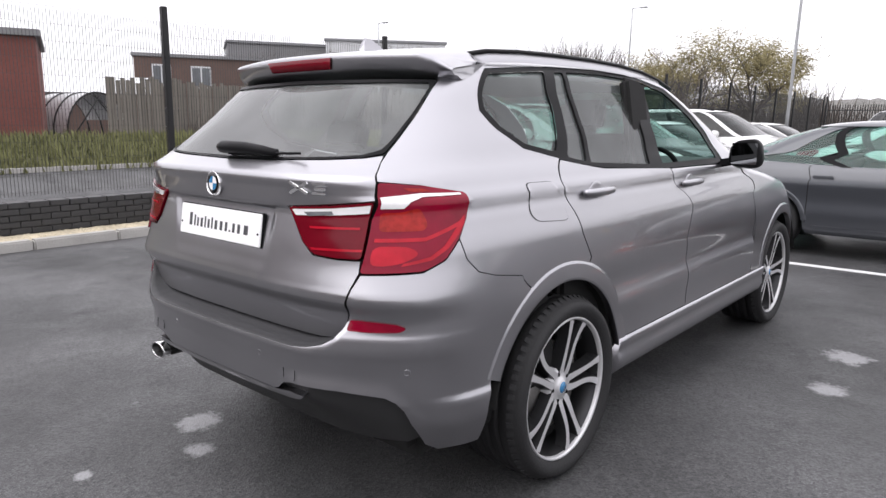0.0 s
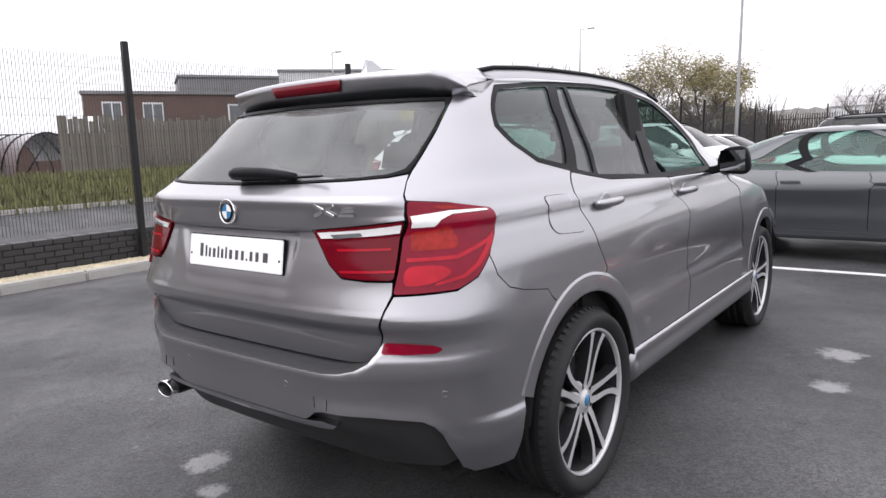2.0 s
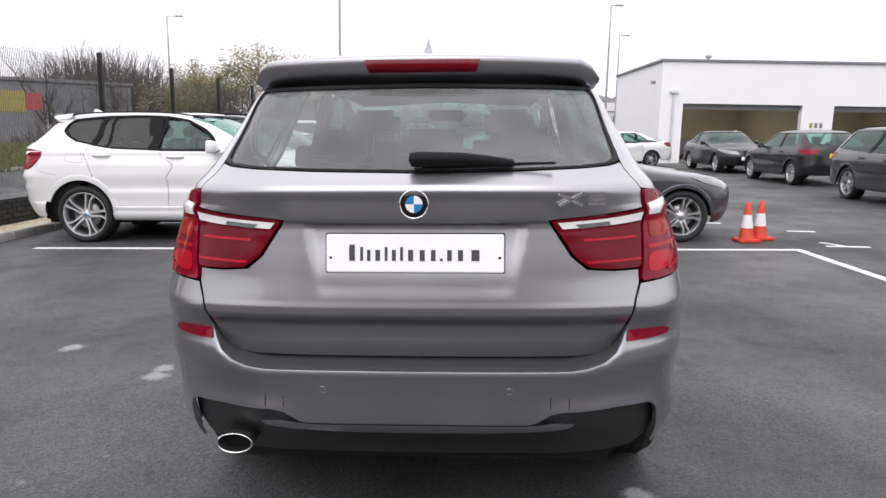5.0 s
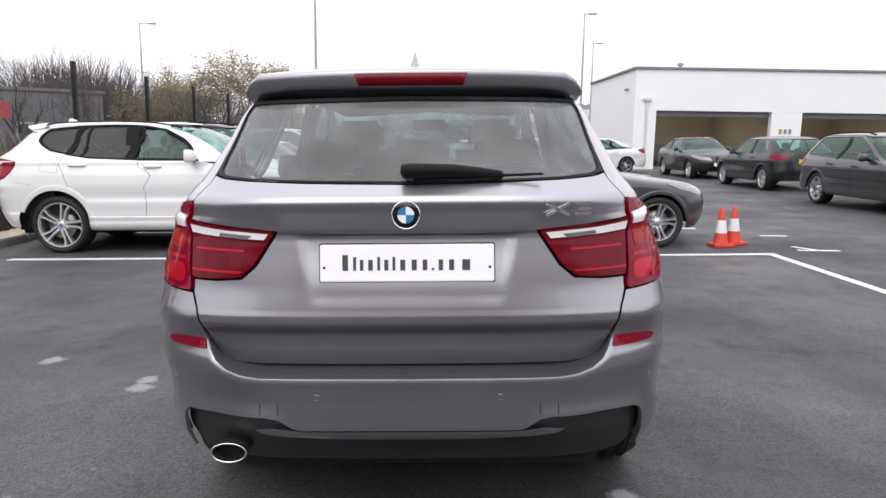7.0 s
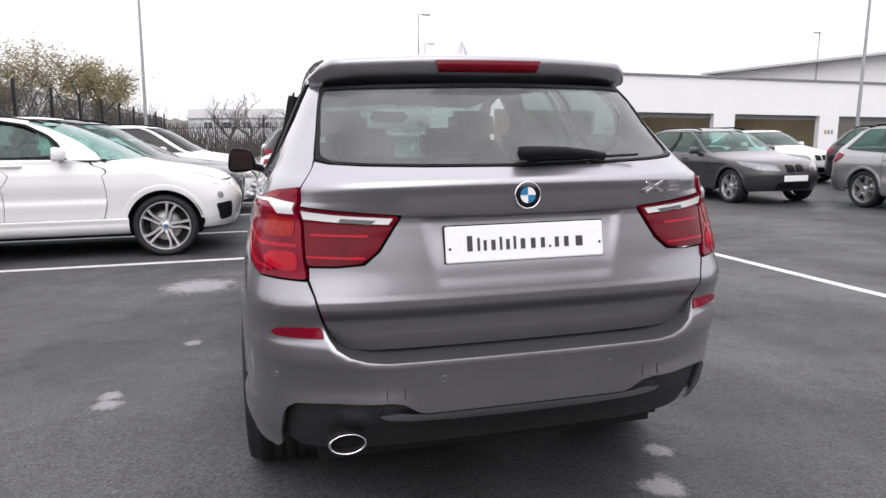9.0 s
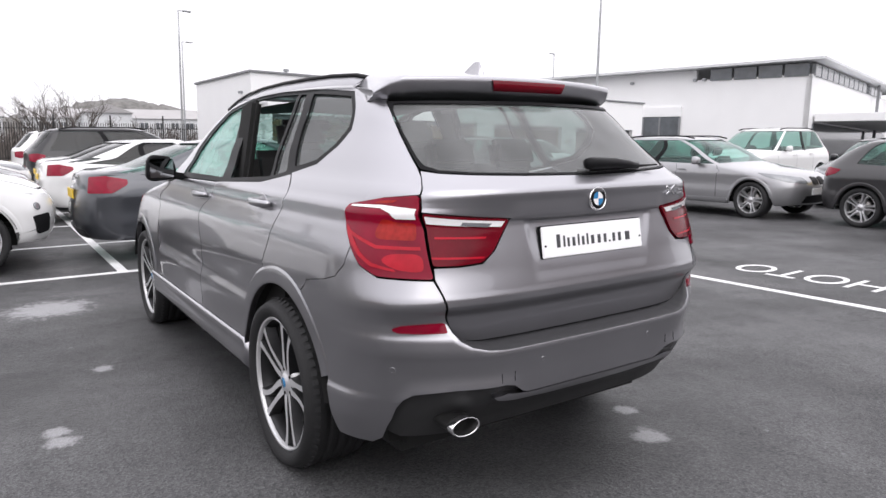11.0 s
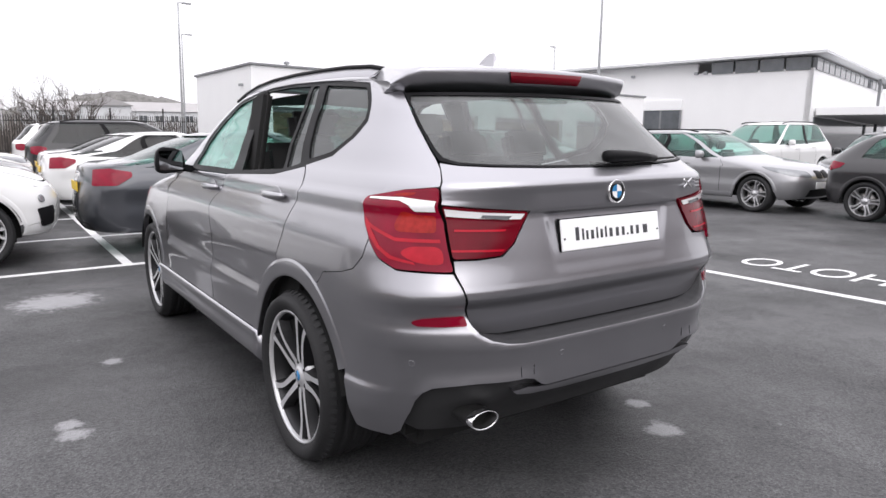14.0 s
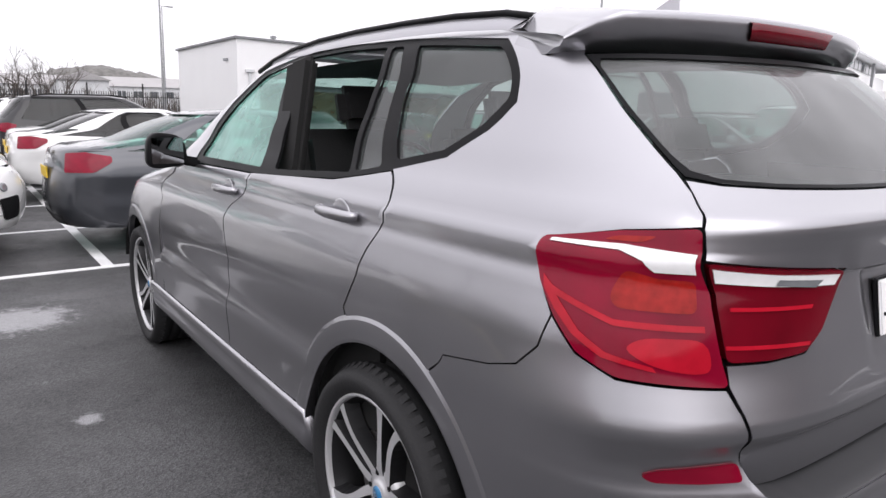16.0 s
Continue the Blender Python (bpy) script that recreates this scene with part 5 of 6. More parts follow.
estate = plain_car("estate_car", "dark grey estate car, parked in line", ESTATE, (1.02, 3.83), ESTATE_BELT, 1.405, BROWN_PAINT,
    [("tail_lamp", soft([(0.40, 0.95), (0.62, 0.98), (0.88, 0.94), (0.84, 0.86), (0.70, 0.78), (0.42, 0.80)], 0.03), LENS_RED), ("headlamp", soft([(2.74, 0.74), (2.42, 0.80), (2.28, 0.82), (2.30, 0.75), (2.50, 0.66), (2.78, 0.63)], 0.03), LENS_CLEAR)],
    0.33, 0.795, frames(0.50, 0.80, 1.45, 1.50, 2.22, 2.32, 1.04, 0.975, 0.97, ((0.62, 0.85), (1.68, 1.74), (1.98, 2.14))), rails=(0.75, 2.4, 0.53), doors=(1.40, 2.26, 3.16))
hatch = plain_car("hatchback_car", "black hatchback car, parked in line", HATCH, (0.80, 3.40), ESTATE_BELT, 1.355, BLACK_PAINT,
    [("tail_lamp", soft([(0.36, 0.93), (0.60, 0.95), (0.84, 0.92), (0.78, 0.85), (0.60, 0.80), (0.38, 0.82)], 0.03), LENS_RED), ("headlamp", soft([(2.74, 0.74), (2.42, 0.80), (2.28, 0.82), (2.30, 0.75), (2.50, 0.66), (2.78, 0.63)], 0.03), LENS_CLEAR)],
    0.32, 0.775, frames(0.50, 1.02, 1.42, 1.48, 2.22, 2.32, 1.03, 0.975, 0.97, ((0.62, 0.98), (1.53, 1.59), (1.98, 2.14))), doors=(1.22, 2.02, 2.90))
tall = plain_car("offroad_car", "black SUV parked in a marked bay", TALL, (0.92, 3.82), TALL_BELT, 1.64, BLACK_PAINT,
    [("tail_lamp", soft([(0.42, 1.10), (0.62, 1.12), (0.78, 1.08), (0.74, 0.98), (0.62, 0.92), (0.44, 0.96)], 0.03), LENS_RED), ("headlamp", soft([(2.74, 0.92), (2.45, 0.98), (2.32, 0.99), (2.34, 0.92), (2.50, 0.84), (2.78, 0.82)], 0.03), LENS_CLEAR)],
    0.37, 0.84, frames(0.50, 0.82, 1.45, 1.50, 2.22, 2.32, 1.20, 1.13, 1.12, ((0.62, 0.85), (1.45, 1.51), (1.98, 2.14))), rails=(0.75, 2.6, 0.58), doors=(1.38, 2.26, 3.20))


def repaint(car, old, paint):
    for ob in car.children_recursive:
        for slot in ob.material_slots:
            if slot.material == old:
                slot.link = "OBJECT"
                slot.material = paint
    return car


def parked(source, old, paint, x, y, turn, label, group=""):
    c = copy_thing(source, pose(x, y, -0.60 if x < -8 else 0, 0, 0, turn))
    if old is not paint:
        repaint(c, old, paint)
    if group == BAYS:
        repaint(c, GLASS_GREEN, GLASS_DARK)
    return tagged(c, label, "car", group)


GLASS_DARK = glass_mat("dark_car_glass", (0.12, 0.15, 0.145), 0.02, 0, 0.06)
BAYS, LINE = "cars in the bays", "cars along the lane"
saloon.matrix_basis = pose(-1.03, 7.42, 0, 0, 0, -90)
tagged(saloon, group=BAYS)
estate.matrix_basis = pose(8.75, 13.35, 0, 0, 0, 180)
tagged(estate, group=LINE)
hatch.matrix_basis = pose(9.3, 15.3, 0, 0, 0, 0)
tagged(hatch, group=LINE)
tall.matrix_basis = pose(-6.0, 9.80, 0, 0, 0, -90)
tagged(tall, group=BAYS)
for src, old, paint, x, y, turn, label, group in (
    (saloon, SLATE_PAINT, WHITE_PAINT, -1.10, 12.15, -90, "white saloon car parked in a marked bay", BAYS),
    (saloon, SLATE_PAINT, WHITE_PAINT, -1.0, 14.5, -90, "white saloon car parked beside another white one", BAYS),
    (tall, BLACK_PAINT, BLACK_PAINT, -1.10, 16.6, -90, "black SUV parked in a marked bay", BAYS),
    (tall, BLACK_PAINT, WHITE_PAINT, -1.2, 21.4, -90, "white SUV parked in a far bay", BAYS),
    (saloon, SLATE_PAINT, BLUE_PAINT, -0.9, 19.0, -90, "dark blue saloon car in a marked bay", BAYS),
    (saloon, SLATE_PAINT, WHITE_PAINT, -5.7, 11.85, -90, "white saloon car parked in a marked bay", BAYS),
    (tall, BLACK_PAINT, WHITE_PAINT, -5.8, 14.3, -90, "white SUV parked in a marked bay", BAYS),
    (saloon, SLATE_PAINT, WHITE_PAINT, -5.7, 16.7, -90, "white saloon car parked in a far bay", BAYS),
    (hatch, BLACK_PAINT, WHITE_PAINT, -5.6, 19.1, -90, "white hatchback car parked in a far bay", BAYS),
    (saloon, SLATE_PAINT, BLACK_PAINT, 9.35, 25.6, 180, "black saloon car parked in line", LINE),
    (estate, BROWN_PAINT, SILVER_PAINT, 10.33, 8.95, 180, "silver estate car, parked in line", LINE),
    (hatch, BLACK_PAINT, BROWN_PAINT, 10.50, 4.15, 180, "dark brown hatchback car with silver wheels", LINE),
    (tall, BLACK_PAINT, WHITE_PAINT, 18.5, 9.0, 92, "white SUV with green tinted windows", LINE),
    (saloon, SLATE_PAINT, BLACK_PAINT, 16.9, 5.3, 96, "black saloon car facing the lane", LINE),
    (hatch, BLACK_PAINT, BLACK_PAINT, 15.5, 9.2, 20, "black hatchback car in the second row", LINE),
    (saloon, SLATE_PAINT, WHITE_PAINT, 8.2, 26.6, 100, "white saloon car by the workshop", LINE),
    (saloon, SLATE_PAINT, BLACK_PAINT, 6.4, 28.2, 100, "black saloon car by the workshop", LINE),
    (saloon, SLATE_PAINT, WHITE_PAINT, 13.2, 17.5, 180, "white saloon car in the second row", LINE),
    (estate, BROWN_PAINT, BLACK_PAINT, 13.4, 12.4, 180, "black estate car in the second row", LINE),
    (hatch, BLACK_PAINT, SILVER_PAINT, -9.3, 5.5, -2, "silver hatchback car on the road beyond the wall", "cars on the road"),
):
    parked(src, old, paint, x, y, turn, label, group)


# a second SUV of the same make, white, with plainer wheels and all panes shut
twin = copy_thing(bpy.data.objects["suv_car"], pose(-5.72, 7.38, 0, 0, 0, -90))
repaint(twin, PAINT, WHITE_PAINT)
repaint(twin, ALLOY_DARK, ALLOY_SILVER)
repaint(twin, GLASS_TINT, GLASS_DARK)
for ob in twin.children:
    if ob.name.startswith("mirror"):
        ob.material_slots[0].link, ob.material_slots[0].material = "OBJECT", WHITE_PAINT
tagged(twin, "white SUV with dark tinted windows, parked in a marked bay", "car", BAYS)
for old in [o for o in twin.children if o.name.startswith(("number_plate", "exhaust_tip"))]:
    for o in (*old.children_recursive, old):
        bpy.data.objects.remove(o)
skin("front_door_pane", SUV, soft([Y(1.925, 1.583), Y(2.20, 1.530), Y(2.42, 1.41), Y(2.565, 1.25), Y(2.59, 1.178), Y(1.85, 1.178), Y(1.89, 1.36)], 0.02), GLASS_GREEN, twin, out=-0.016, step=0.05, rim=0.004)
skin("headlamp", SUV, soft([(2.66, 0.90), (2.42, 0.97), (2.30, 0.98), (2.32, 0.90), (2.50, 0.82), (2.72, 0.80)], 0.03), LENS_CLEAR, twin, side=1, out=0.012, step=0.03)
skin("headlamp", SUV, soft([(2.66, 0.90), (2.42, 0.97), (2.30, 0.98), (2.32, 0.90), (2.50, 0.82), (2.72, 0.80)], 0.03), LENS_CLEAR, twin, side=-1, out=0.012, step=0.03)
skin("bumper_vent", SUV, soft([(2.40, 0.60), (2.58, 0.62), (2.60, 0.42), (2.46, 0.40)], 0.03), TRIM, twin, side=1, out=0.010, step=0.03)
v, f = lathe([(0.042, -0.004), (0.042, 0.004), (0.036, 0.006), (0.0, 0.004)], 20, "z")
fog = mesh_object("fog_lamp", v, f, LENS_CLEAR, twin)
pp, pn = SUV.at(2.47, 0.70), SUV.normal(2.47, 0.70)
fog.matrix_basis = Matrix.Translation(pp + pn * 0.012) @ Vector(pn).to_track_quat("Z", "Y").to_matrix().to_4x4()

# ---- ground ----
def asphalt_mat():
    m = bpy.data.materials.new("wet_asphalt")
    m.use_nodes = True
    n, l = m.node_tree.nodes, m.node_tree.links
    b = n["Principled BSDF"]
    co = n.new("ShaderNodeTexCoord")
    def noise_at(scale, detail=4, rough=0.6):
        t = n.new("ShaderNodeTexNoise")
        t.inputs["Scale"].default_value, t.inputs["Detail"].default_value, t.inputs["Roughness"].default_value = scale, detail, rough
        l.new(co.outputs["Object"], t.inputs["Vector"])
        return t.outputs["Fac"]
    def spread(v, a, b_, c, d):
        r = n.new("ShaderNodeMapRange")
        for k, x in zip(("From Min", "From Max", "To Min", "To Max"), (a, b_, c, d)):
            r.inputs[k].default_value = x
        l.new(v, r.inputs["Value"])
        return r.outputs[0]
    def calc(op, a, b_):
        t = n.new("ShaderNodeMath")
        t.operation = op
        for k, x in enumerate((a, b_)):
            if isinstance(x, (int, float)):
                t.inputs[k].default_value = x
            else:
                l.new(x, t.inputs[k])
        return t.outputs[0]
    chips = n.new("ShaderNodeTexVoronoi")
    chips.inputs["Scale"].default_value = 95
    l.new(co.outputs["Object"], chips.inputs["Vector"])
    speck = spread(chips.outputs["Color"], 0.0, 1.0, 0.50, 1.50)
    fine = spread(noise_at(160, 3), 0.3, 0.7, 0.5, 1.6)
    broad = spread(noise_at(0.55, 5, 0.65), 0.36, 0.64, 0.58, 1.36)
    patch_ = spread(noise_at(2.3, 4, 0.7), 0.54, 0.70, 0.0, 1.0)
    tone = calc("MULTIPLY", calc("MULTIPLY", speck, fine), broad)
    # pale dried marks: round, ragged
    pale = None
    for x, y, r in ((-0.66, 0.14, 0.13), (-0.40, 0.0, 0.08), (-0.55, -0.42, 0.05), (0.81, 0.42, 0.08), (0.66, 0.14, 0.11), (1.46, 3.2, 0.16), (1.49, 2.56, 0.12), (-1.5, 4.6, 0.40), (-1.68, 1.78, 0.08), (-1.35, 2.68, 0.08), (-2.46, 2.16, 0.10), (-1.67, 1.65, 0.09)):
        d = n.new("ShaderNodeVectorMath")
        d.operation = "DISTANCE"
        d.inputs[1].default_value = (x, y, 0)
        l.new(co.outputs["Object"], d.inputs[0])
        near = spread(calc("ADD", d.outputs["Value"], calc("MULTIPLY", noise_at(11, 6, 0.8), r * 2.2)), r * 2.0, r * 1.6, 0.0, 1.0)
        pale = near if pale is None else calc("MAXIMUM", pale, near)
    # small splashes
    spots = n.new("ShaderNodeTexVoronoi")
    spots.inputs["Scale"].default_value = 5.5
    l.new(co.outputs["Object"], spots.inputs["Vector"])
    dots = calc("MULTIPLY", spread(spots.outputs["Distance"], 0.12, 0.05, 0.0, 1.0), spread(noise_at(1.1, 2), 0.56, 0.66, 0.0, 0.7))
    tone = calc("MULTIPLY", tone, 0.062)
    tone = calc("ADD", tone, calc("MULTIPLY", calc("MAXIMUM", pale, dots), 0.20))
    mixc = n.new("ShaderNodeCombineColor")
    l.new(tone, mixc.inputs[0])
    l.new(tone, mixc.inputs[1])
    l.new(calc("MULTIPLY", tone, 1.03), mixc.inputs[2])
    l.new(mixc.outputs[0], b.inputs["Base Color"])
    l.new(spread(calc("ADD", noise_at(0.7, 4), calc("MULTIPLY", patch_, 0.15)), 0.35, 0.75, 0.42, 0.82), b.inputs["Roughness"])
    b.inputs["Specular IOR Level"].default_value = 0.35
    bump = n.new("ShaderNodeBump")
    bump.inputs["Strength"].default_value, bump.inputs["Distance"].default_value = 0.55, 0.004
    l.new(calc("ADD", chips.outputs["Distance"], noise_at(220, 2)), bump.inputs["Height"])
    l.new(bump.outputs[0], b.inputs["Normal"])
    return m


ASPHALT = asphalt_mat()
ROADPAINT = mat("road_paint", (0.66, 0.66, 0.66), 0.6, 0, 0.25, 60, 3, 0.3)
CONCRETE = mat("kerb_concrete", (0.38, 0.37, 0.35), 0.85, 0, 0.2, 60, 3, 0.3, island=0.15)
GRAVEL = mat("pale_gravel", (0.50, 0.44, 0.32), 0.85, 0, 0.35, 30, 6, 0.3)
BRICK_BLACK = mat("black_brick", (0.030, 0.030, 0.032), 0.55, 0, 0.35, 40, 5, 0.4, island=0.5)
MORTAR = mat("dark_mortar", (0.075, 0.075, 0.075), 0.9, 0, 0.2, 60, 4, 0.3)
FENCE = mat("black_fence_steel", (0.012, 0.012, 0.013), 0.5, 0.2, 0.1, 60, 4)
WIRE = mat("dull_mesh_wire", (0.05, 0.05, 0.05), 0.5, 0.3, 0.1, 60, 4)
GRASS = mat("verge_grass", (0.175, 0.18, 0.075), 0.9, 0, 0.45, 20, 2, 0.3)
SOIL = mat("verge_soil", (0.09, 0.085, 0.05), 0.95, 0, 0.4, 15, 2, 0.4)
RENDER_WHITE = mat("white_cladding", (0.84, 0.84, 0.84), 0.5, 0, 0.03, 20, 0.6)
BEIGE = mat("workshop_wall_beige", (0.42, 0.36, 0.25), 0.8, 0, 0.12, 10, 0.8)
GREYWALL = mat("workshop_floor_grey", (0.22, 0.22, 0.22), 0.6, 0, 0.15, 10, 0.8)
ROOF_GREY = mat("grey_roof_sheet", (0.20, 0.20, 0.205), 0.7, 0, 0.12, 10, 0.5)
FAR_ROOF = mat("far_slate_roof", (0.36, 0.35, 0.35), 0.7, 0, 0.12, 10, 0.5)
RED_BRICK = mat("red_brick", (0.16, 0.055, 0.045), 0.85, 0, 0.25, 14, 1.2, 0.3)
BROWN_BRICK = mat("brown_brick", (0.115, 0.075, 0.062), 0.85, 0, 0.2, 10, 0.7, 0.2)
WINDOW_DARK = mat("far_window_glass", (0.10, 0.11, 0.12), 0.1, 0, 0.3, 2, 0.7, 0, 0.5)
WINDOW_LIGHT = mat("pale_window_frame", (0.62, 0.63, 0.64), 0.5, 0, 0.1, 6, 2)
GREYCLAD = mat("grey_cladding", (0.22, 0.225, 0.235), 0.6, 0, 0.12, 8, 0.4)
YELLOW = mat("yellow_board", (0.34, 0.28, 0.09), 0.6, 0, 0.15, 4, 0.6)
REDBOARD = mat("red_board", (0.42, 0.07, 0.07), 0.6, 0, 0.15, 4, 0.6)
GALV = mat("galvanised_steel", (0.36, 0.37, 0.38), 0.45, 0.6, 0.12, 20, 2)
WOOD = mat("weathered_fence_wood", (0.165, 0.15, 0.13), 0.85, 0, 0.3, 30, 2, 0.3, island=0.4)
BARK = mat("bark", (0.105, 0.09, 0.08), 0.9, 0, 0.3, 20, 2, 0.3)
WILLOW = mat("willow_leaf", (0.27, 0.235, 0.12), 0.8, 0, 0.4, 3, 0.5)
HILLWOOD = mat("far_woodland", (0.15, 0.146, 0.138), 0.95, 0, 0.5, 0.9, 0.25)
# glow for the bars added inside the workshop bays
BAY_FILL = mat("bay_fill_glow", (1.0, 0.96, 0.88), 0.5, emit=22)
CONE_RED = mat("cone_orange", (0.62, 0.060, 0.030), 0.5, 0, 0.12, 30, 5)
CONE_WHITE = mat("cone_white_band", (0.78, 0.78, 0.78), 0.35, 0, 0.06, 40, 6)

def rise(x):
    """Height of the land: level on the yard, a sunken road beyond the boundary wall, then rising."""
    return float(np.interp(x, (-20, -14.3, -13.0, -10.0, -7.6, -7.31, -7.30), (0.55, 0.30, 0.0, -0.60, -0.60, 0.0, 0.0)))


xs = [-900, -300, -120, -60, -40, -30, -24, -20, -17, -15, -14.3, -13, -12, -11, -10, -9, -7.6, -7.31, -7.30, 0, 20, 60, 200, 900]
ys = [-900, -300, -100, -30, 0, 20, 40, 80, 200, 500, 1200]
vs = [(x, y, rise(x)) for y in ys for x in xs]
fs = [(j * len(xs) + i, j * len(xs) + i + 1, (j + 1) * len(xs) + i + 1, (j + 1) * len(xs) + i) for j in range(len(ys) - 1) for i in range(len(xs) - 1)]
tagged(mesh_object("ground", vs, fs, ASPHALT, None, False), "dark wet asphalt yard with pale dried marks", "ground", kind="structure")

def line(x0, y0, x1, y1, w=0.10):
    d = math.hypot(x1 - x0, y1 - y0)
    bm = boxes((pose((x0 + x1) / 2, (y0 + y1) / 2, 0.002, 0, 0, math.degrees(math.atan2(y1 - y0, x1 - x0))), (d, w, 0.006), 0.0))
    return tagged(part("bay_line", bm, ROADPAINT), "white painted bay line on asphalt", "road marking", "bay lines", "structure")


line(-5.25, 6.02, 4.07, 6.02)
line(4.02, 5.97, 4.36, -5.0)
line(-0.70, 6.07, -0.70, 26.0)
for k in range(1, 9):
    line(-5.25, 6.02 + 2.42 * k, -0.75, 6.02 + 2.42 * k)
    line(-0.65, 6.02 + 2.42 * k, 3.97, 6.02 + 2.42 * k)

# painted word in the next bay
fc = bpy.data.curves.new("word", "FONT")
fc.body, fc.size, fc.extrude, fc.align_x = "PHOTO", 0.47, 0.002, "LEFT"
fo = new("word", fc)
dg = bpy.context.evaluated_depsgraph_get()
dg.update()
me = bpy.data.meshes.new_from_object(fo.evaluated_get(dg))
bpy.data.objects.remove(fo)
co = np.array([v.co[:] for v in me.vertices])
co[:, :2] = (co[:, :2] - co[:, :2].min(0)) / np.ptp(co[:, :2], 0) * [1.75, 0.50]
me.vertices.foreach_set("co", co.ravel())
me.materials.clear()
me.materials.append(ROADPAINT)
word = tagged(new("painted_word", me), "white word PHOTO painted on the asphalt", "road marking", kind="structure")
word.matrix_basis = pose(5.36, 0.72, 0.0045, 0, 0, 92)
line(4.475, 6.29, 4.96, 6.23, 0.07)
line(4.55, 6.58, 4.70, 6.30, 0.06)
line(4.59, 7.59, 4.95, 7.53, 0.07)

# ---- traffic cones ----
def cone(x, y, turn):
    c = tagged(new("traffic_cone"), "orange traffic cone with a white band", "cone", "traffic cones")
    c.matrix_basis = pose(x, y, 0, 0, 0, turn)
    part("base", boxes((pose(0, 0, 0.02), (0.27, 0.27, 0.04), 0.012)), CONE_RED, c)
    v, f = lathe([(0.100, 0.035), (0.092, 0.06), (0.073, 0.18)], 24, "z")
    mesh_object("lower_cone", v, f, CONE_RED, c)
    v, f = lathe([(0.075, 0.18), (0.051, 0.345)], 24, "z")
    mesh_object("white_band", v, f, CONE_WHITE, c)
    v, f = lathe([(0.049, 0.345), (0.029, 0.49), (0.023, 0.50), (0.018, 0.49)], 24, "z")
    mesh_object("upper_cone", v, f, CONE_RED, c)


cone(3.66, 6.66, 4)
cone(3.90, 6.84, 15)

# ---- boundary on the near side: kerb, gravel, black brick wall, fence ----
KERB_X, WALL_X = -6.05, -6.78
kerb_run = tagged(new("kerb"), "pale concrete kerb along the gravel strip", "kerb", kind="structure")
bm = boxes((pose(0, 0, 0.045), (0.14, 0.905, 0.13), 0.018))
kerb_stone = part("kerb_stone", bm, CONCRETE, kerb_run)
kerb_stone.matrix_basis = pose(KERB_X, -7.5, 0)
for k in range(1, 38):
    o = new("kerb_stone", kerb_stone.data)
    o.parent, o.matrix_basis = kerb_run, pose(KERB_X + random.uniform(-0.004, 0.004), -7.5 + 0.915 * k, random.uniform(-0.004, 0.004))
tagged(part("gravel_bed", boxes((pose((KERB_X + WALL_X) / 2 - 0.02, 9, 0.035), (0.62, 34.0, 0.07), 0.0)), GRAVEL), "pale gravel strip between kerb and wall", "gravel", kind="structure")
rng = random.Random(4)
vs, fs = [], []
for _ in range(9000):
    x, y = rng.uniform(WALL_X + 0.02, KERB_X - 0.07), rng.uniform(-4, 16) if rng.random() < 0.85 else rng.uniform(-7, 25)
    r, b = rng.uniform(0.008, 0.02), len(vs)
    a = rng.uniform(0, 3)
    for dx, dy, dz in ((1, 0, 0), (0, 1, 0.1), (-1, 0, 0), (0, -1, 0.1), (0.1, 0.1, 0.8)):
        vs.append((x + r * (dx * math.cos(a) - dy * math.sin(a)), y + r * (dx * math.sin(a) + dy * math.cos(a)), 0.068 + r * dz))
    fs += [(b, b + 1, b + 4), (b + 1, b + 2, b + 4), (b + 2, b + 3, b + 4), (b + 3, b, b + 4)]
tagged(mesh_object("gravel", vs, fs, GRAVEL, None, False), "loose pale yellow gravel stones", "gravel", kind="stuff")

wall = tagged(part("wall_boundary", boxes((pose(WALL_X - 0.11, 9, 0.19), (0.19, 34, 0.38), 0.0)), MORTAR), "low black brick boundary wall", "wall", kind="structure")
brick_me = None
rest_v, rest_f = [], []
bw, bh = 0.215, 0.065
for c in range(4):
    for k in range(150):
        y = -7.9 + 0.225 * k + (0.1125 if c % 2 else 0)
        z = 0.075 + 0.0765 * c + 0.035
        m = pose(WALL_X - 0.045 + rng.uniform(-0.003, 0.003), y, z)
        if -1.6 < y < 14.9:
            if brick_me is None:
                o = part("brick", boxes((Matrix(), (0.105, bw, bh), 0.004)), BRICK_BLACK, wall)
                brick_me = o.data
            else:
                o = new("brick", brick_me)
                o.parent = wall
            o.matrix_basis = m
        else:
            b = len(rest_v)
            rest_v += [m @ Vector((sx * 0.0525, sy * bw / 2, sz * bh / 2)) for sx in (-1, 1) for sy in (-1, 1) for sz in (-1, 1)]
            rest_f += [tuple(b + i for i in q) for q in ((0, 1, 3, 2), (4, 6, 7, 5), (0, 4, 5, 1), (2, 3, 7, 6), (1, 5, 7, 3), (0, 2, 6, 4))]
r_ = mesh_object("far_bricks", rest_v, rest_f, BRICK_BLACK, wall, False)
r_["kind"] = "stuff"
cop = part("coping", boxes(*[(pose(WALL_X - 0.10, -7.9 + 0.225 * k, 0.412), (0.22, 0.215, 0.065), 0.006) for k in range(150)]), BRICK_BLACK, wall)
cop["kind"] = "stuff"

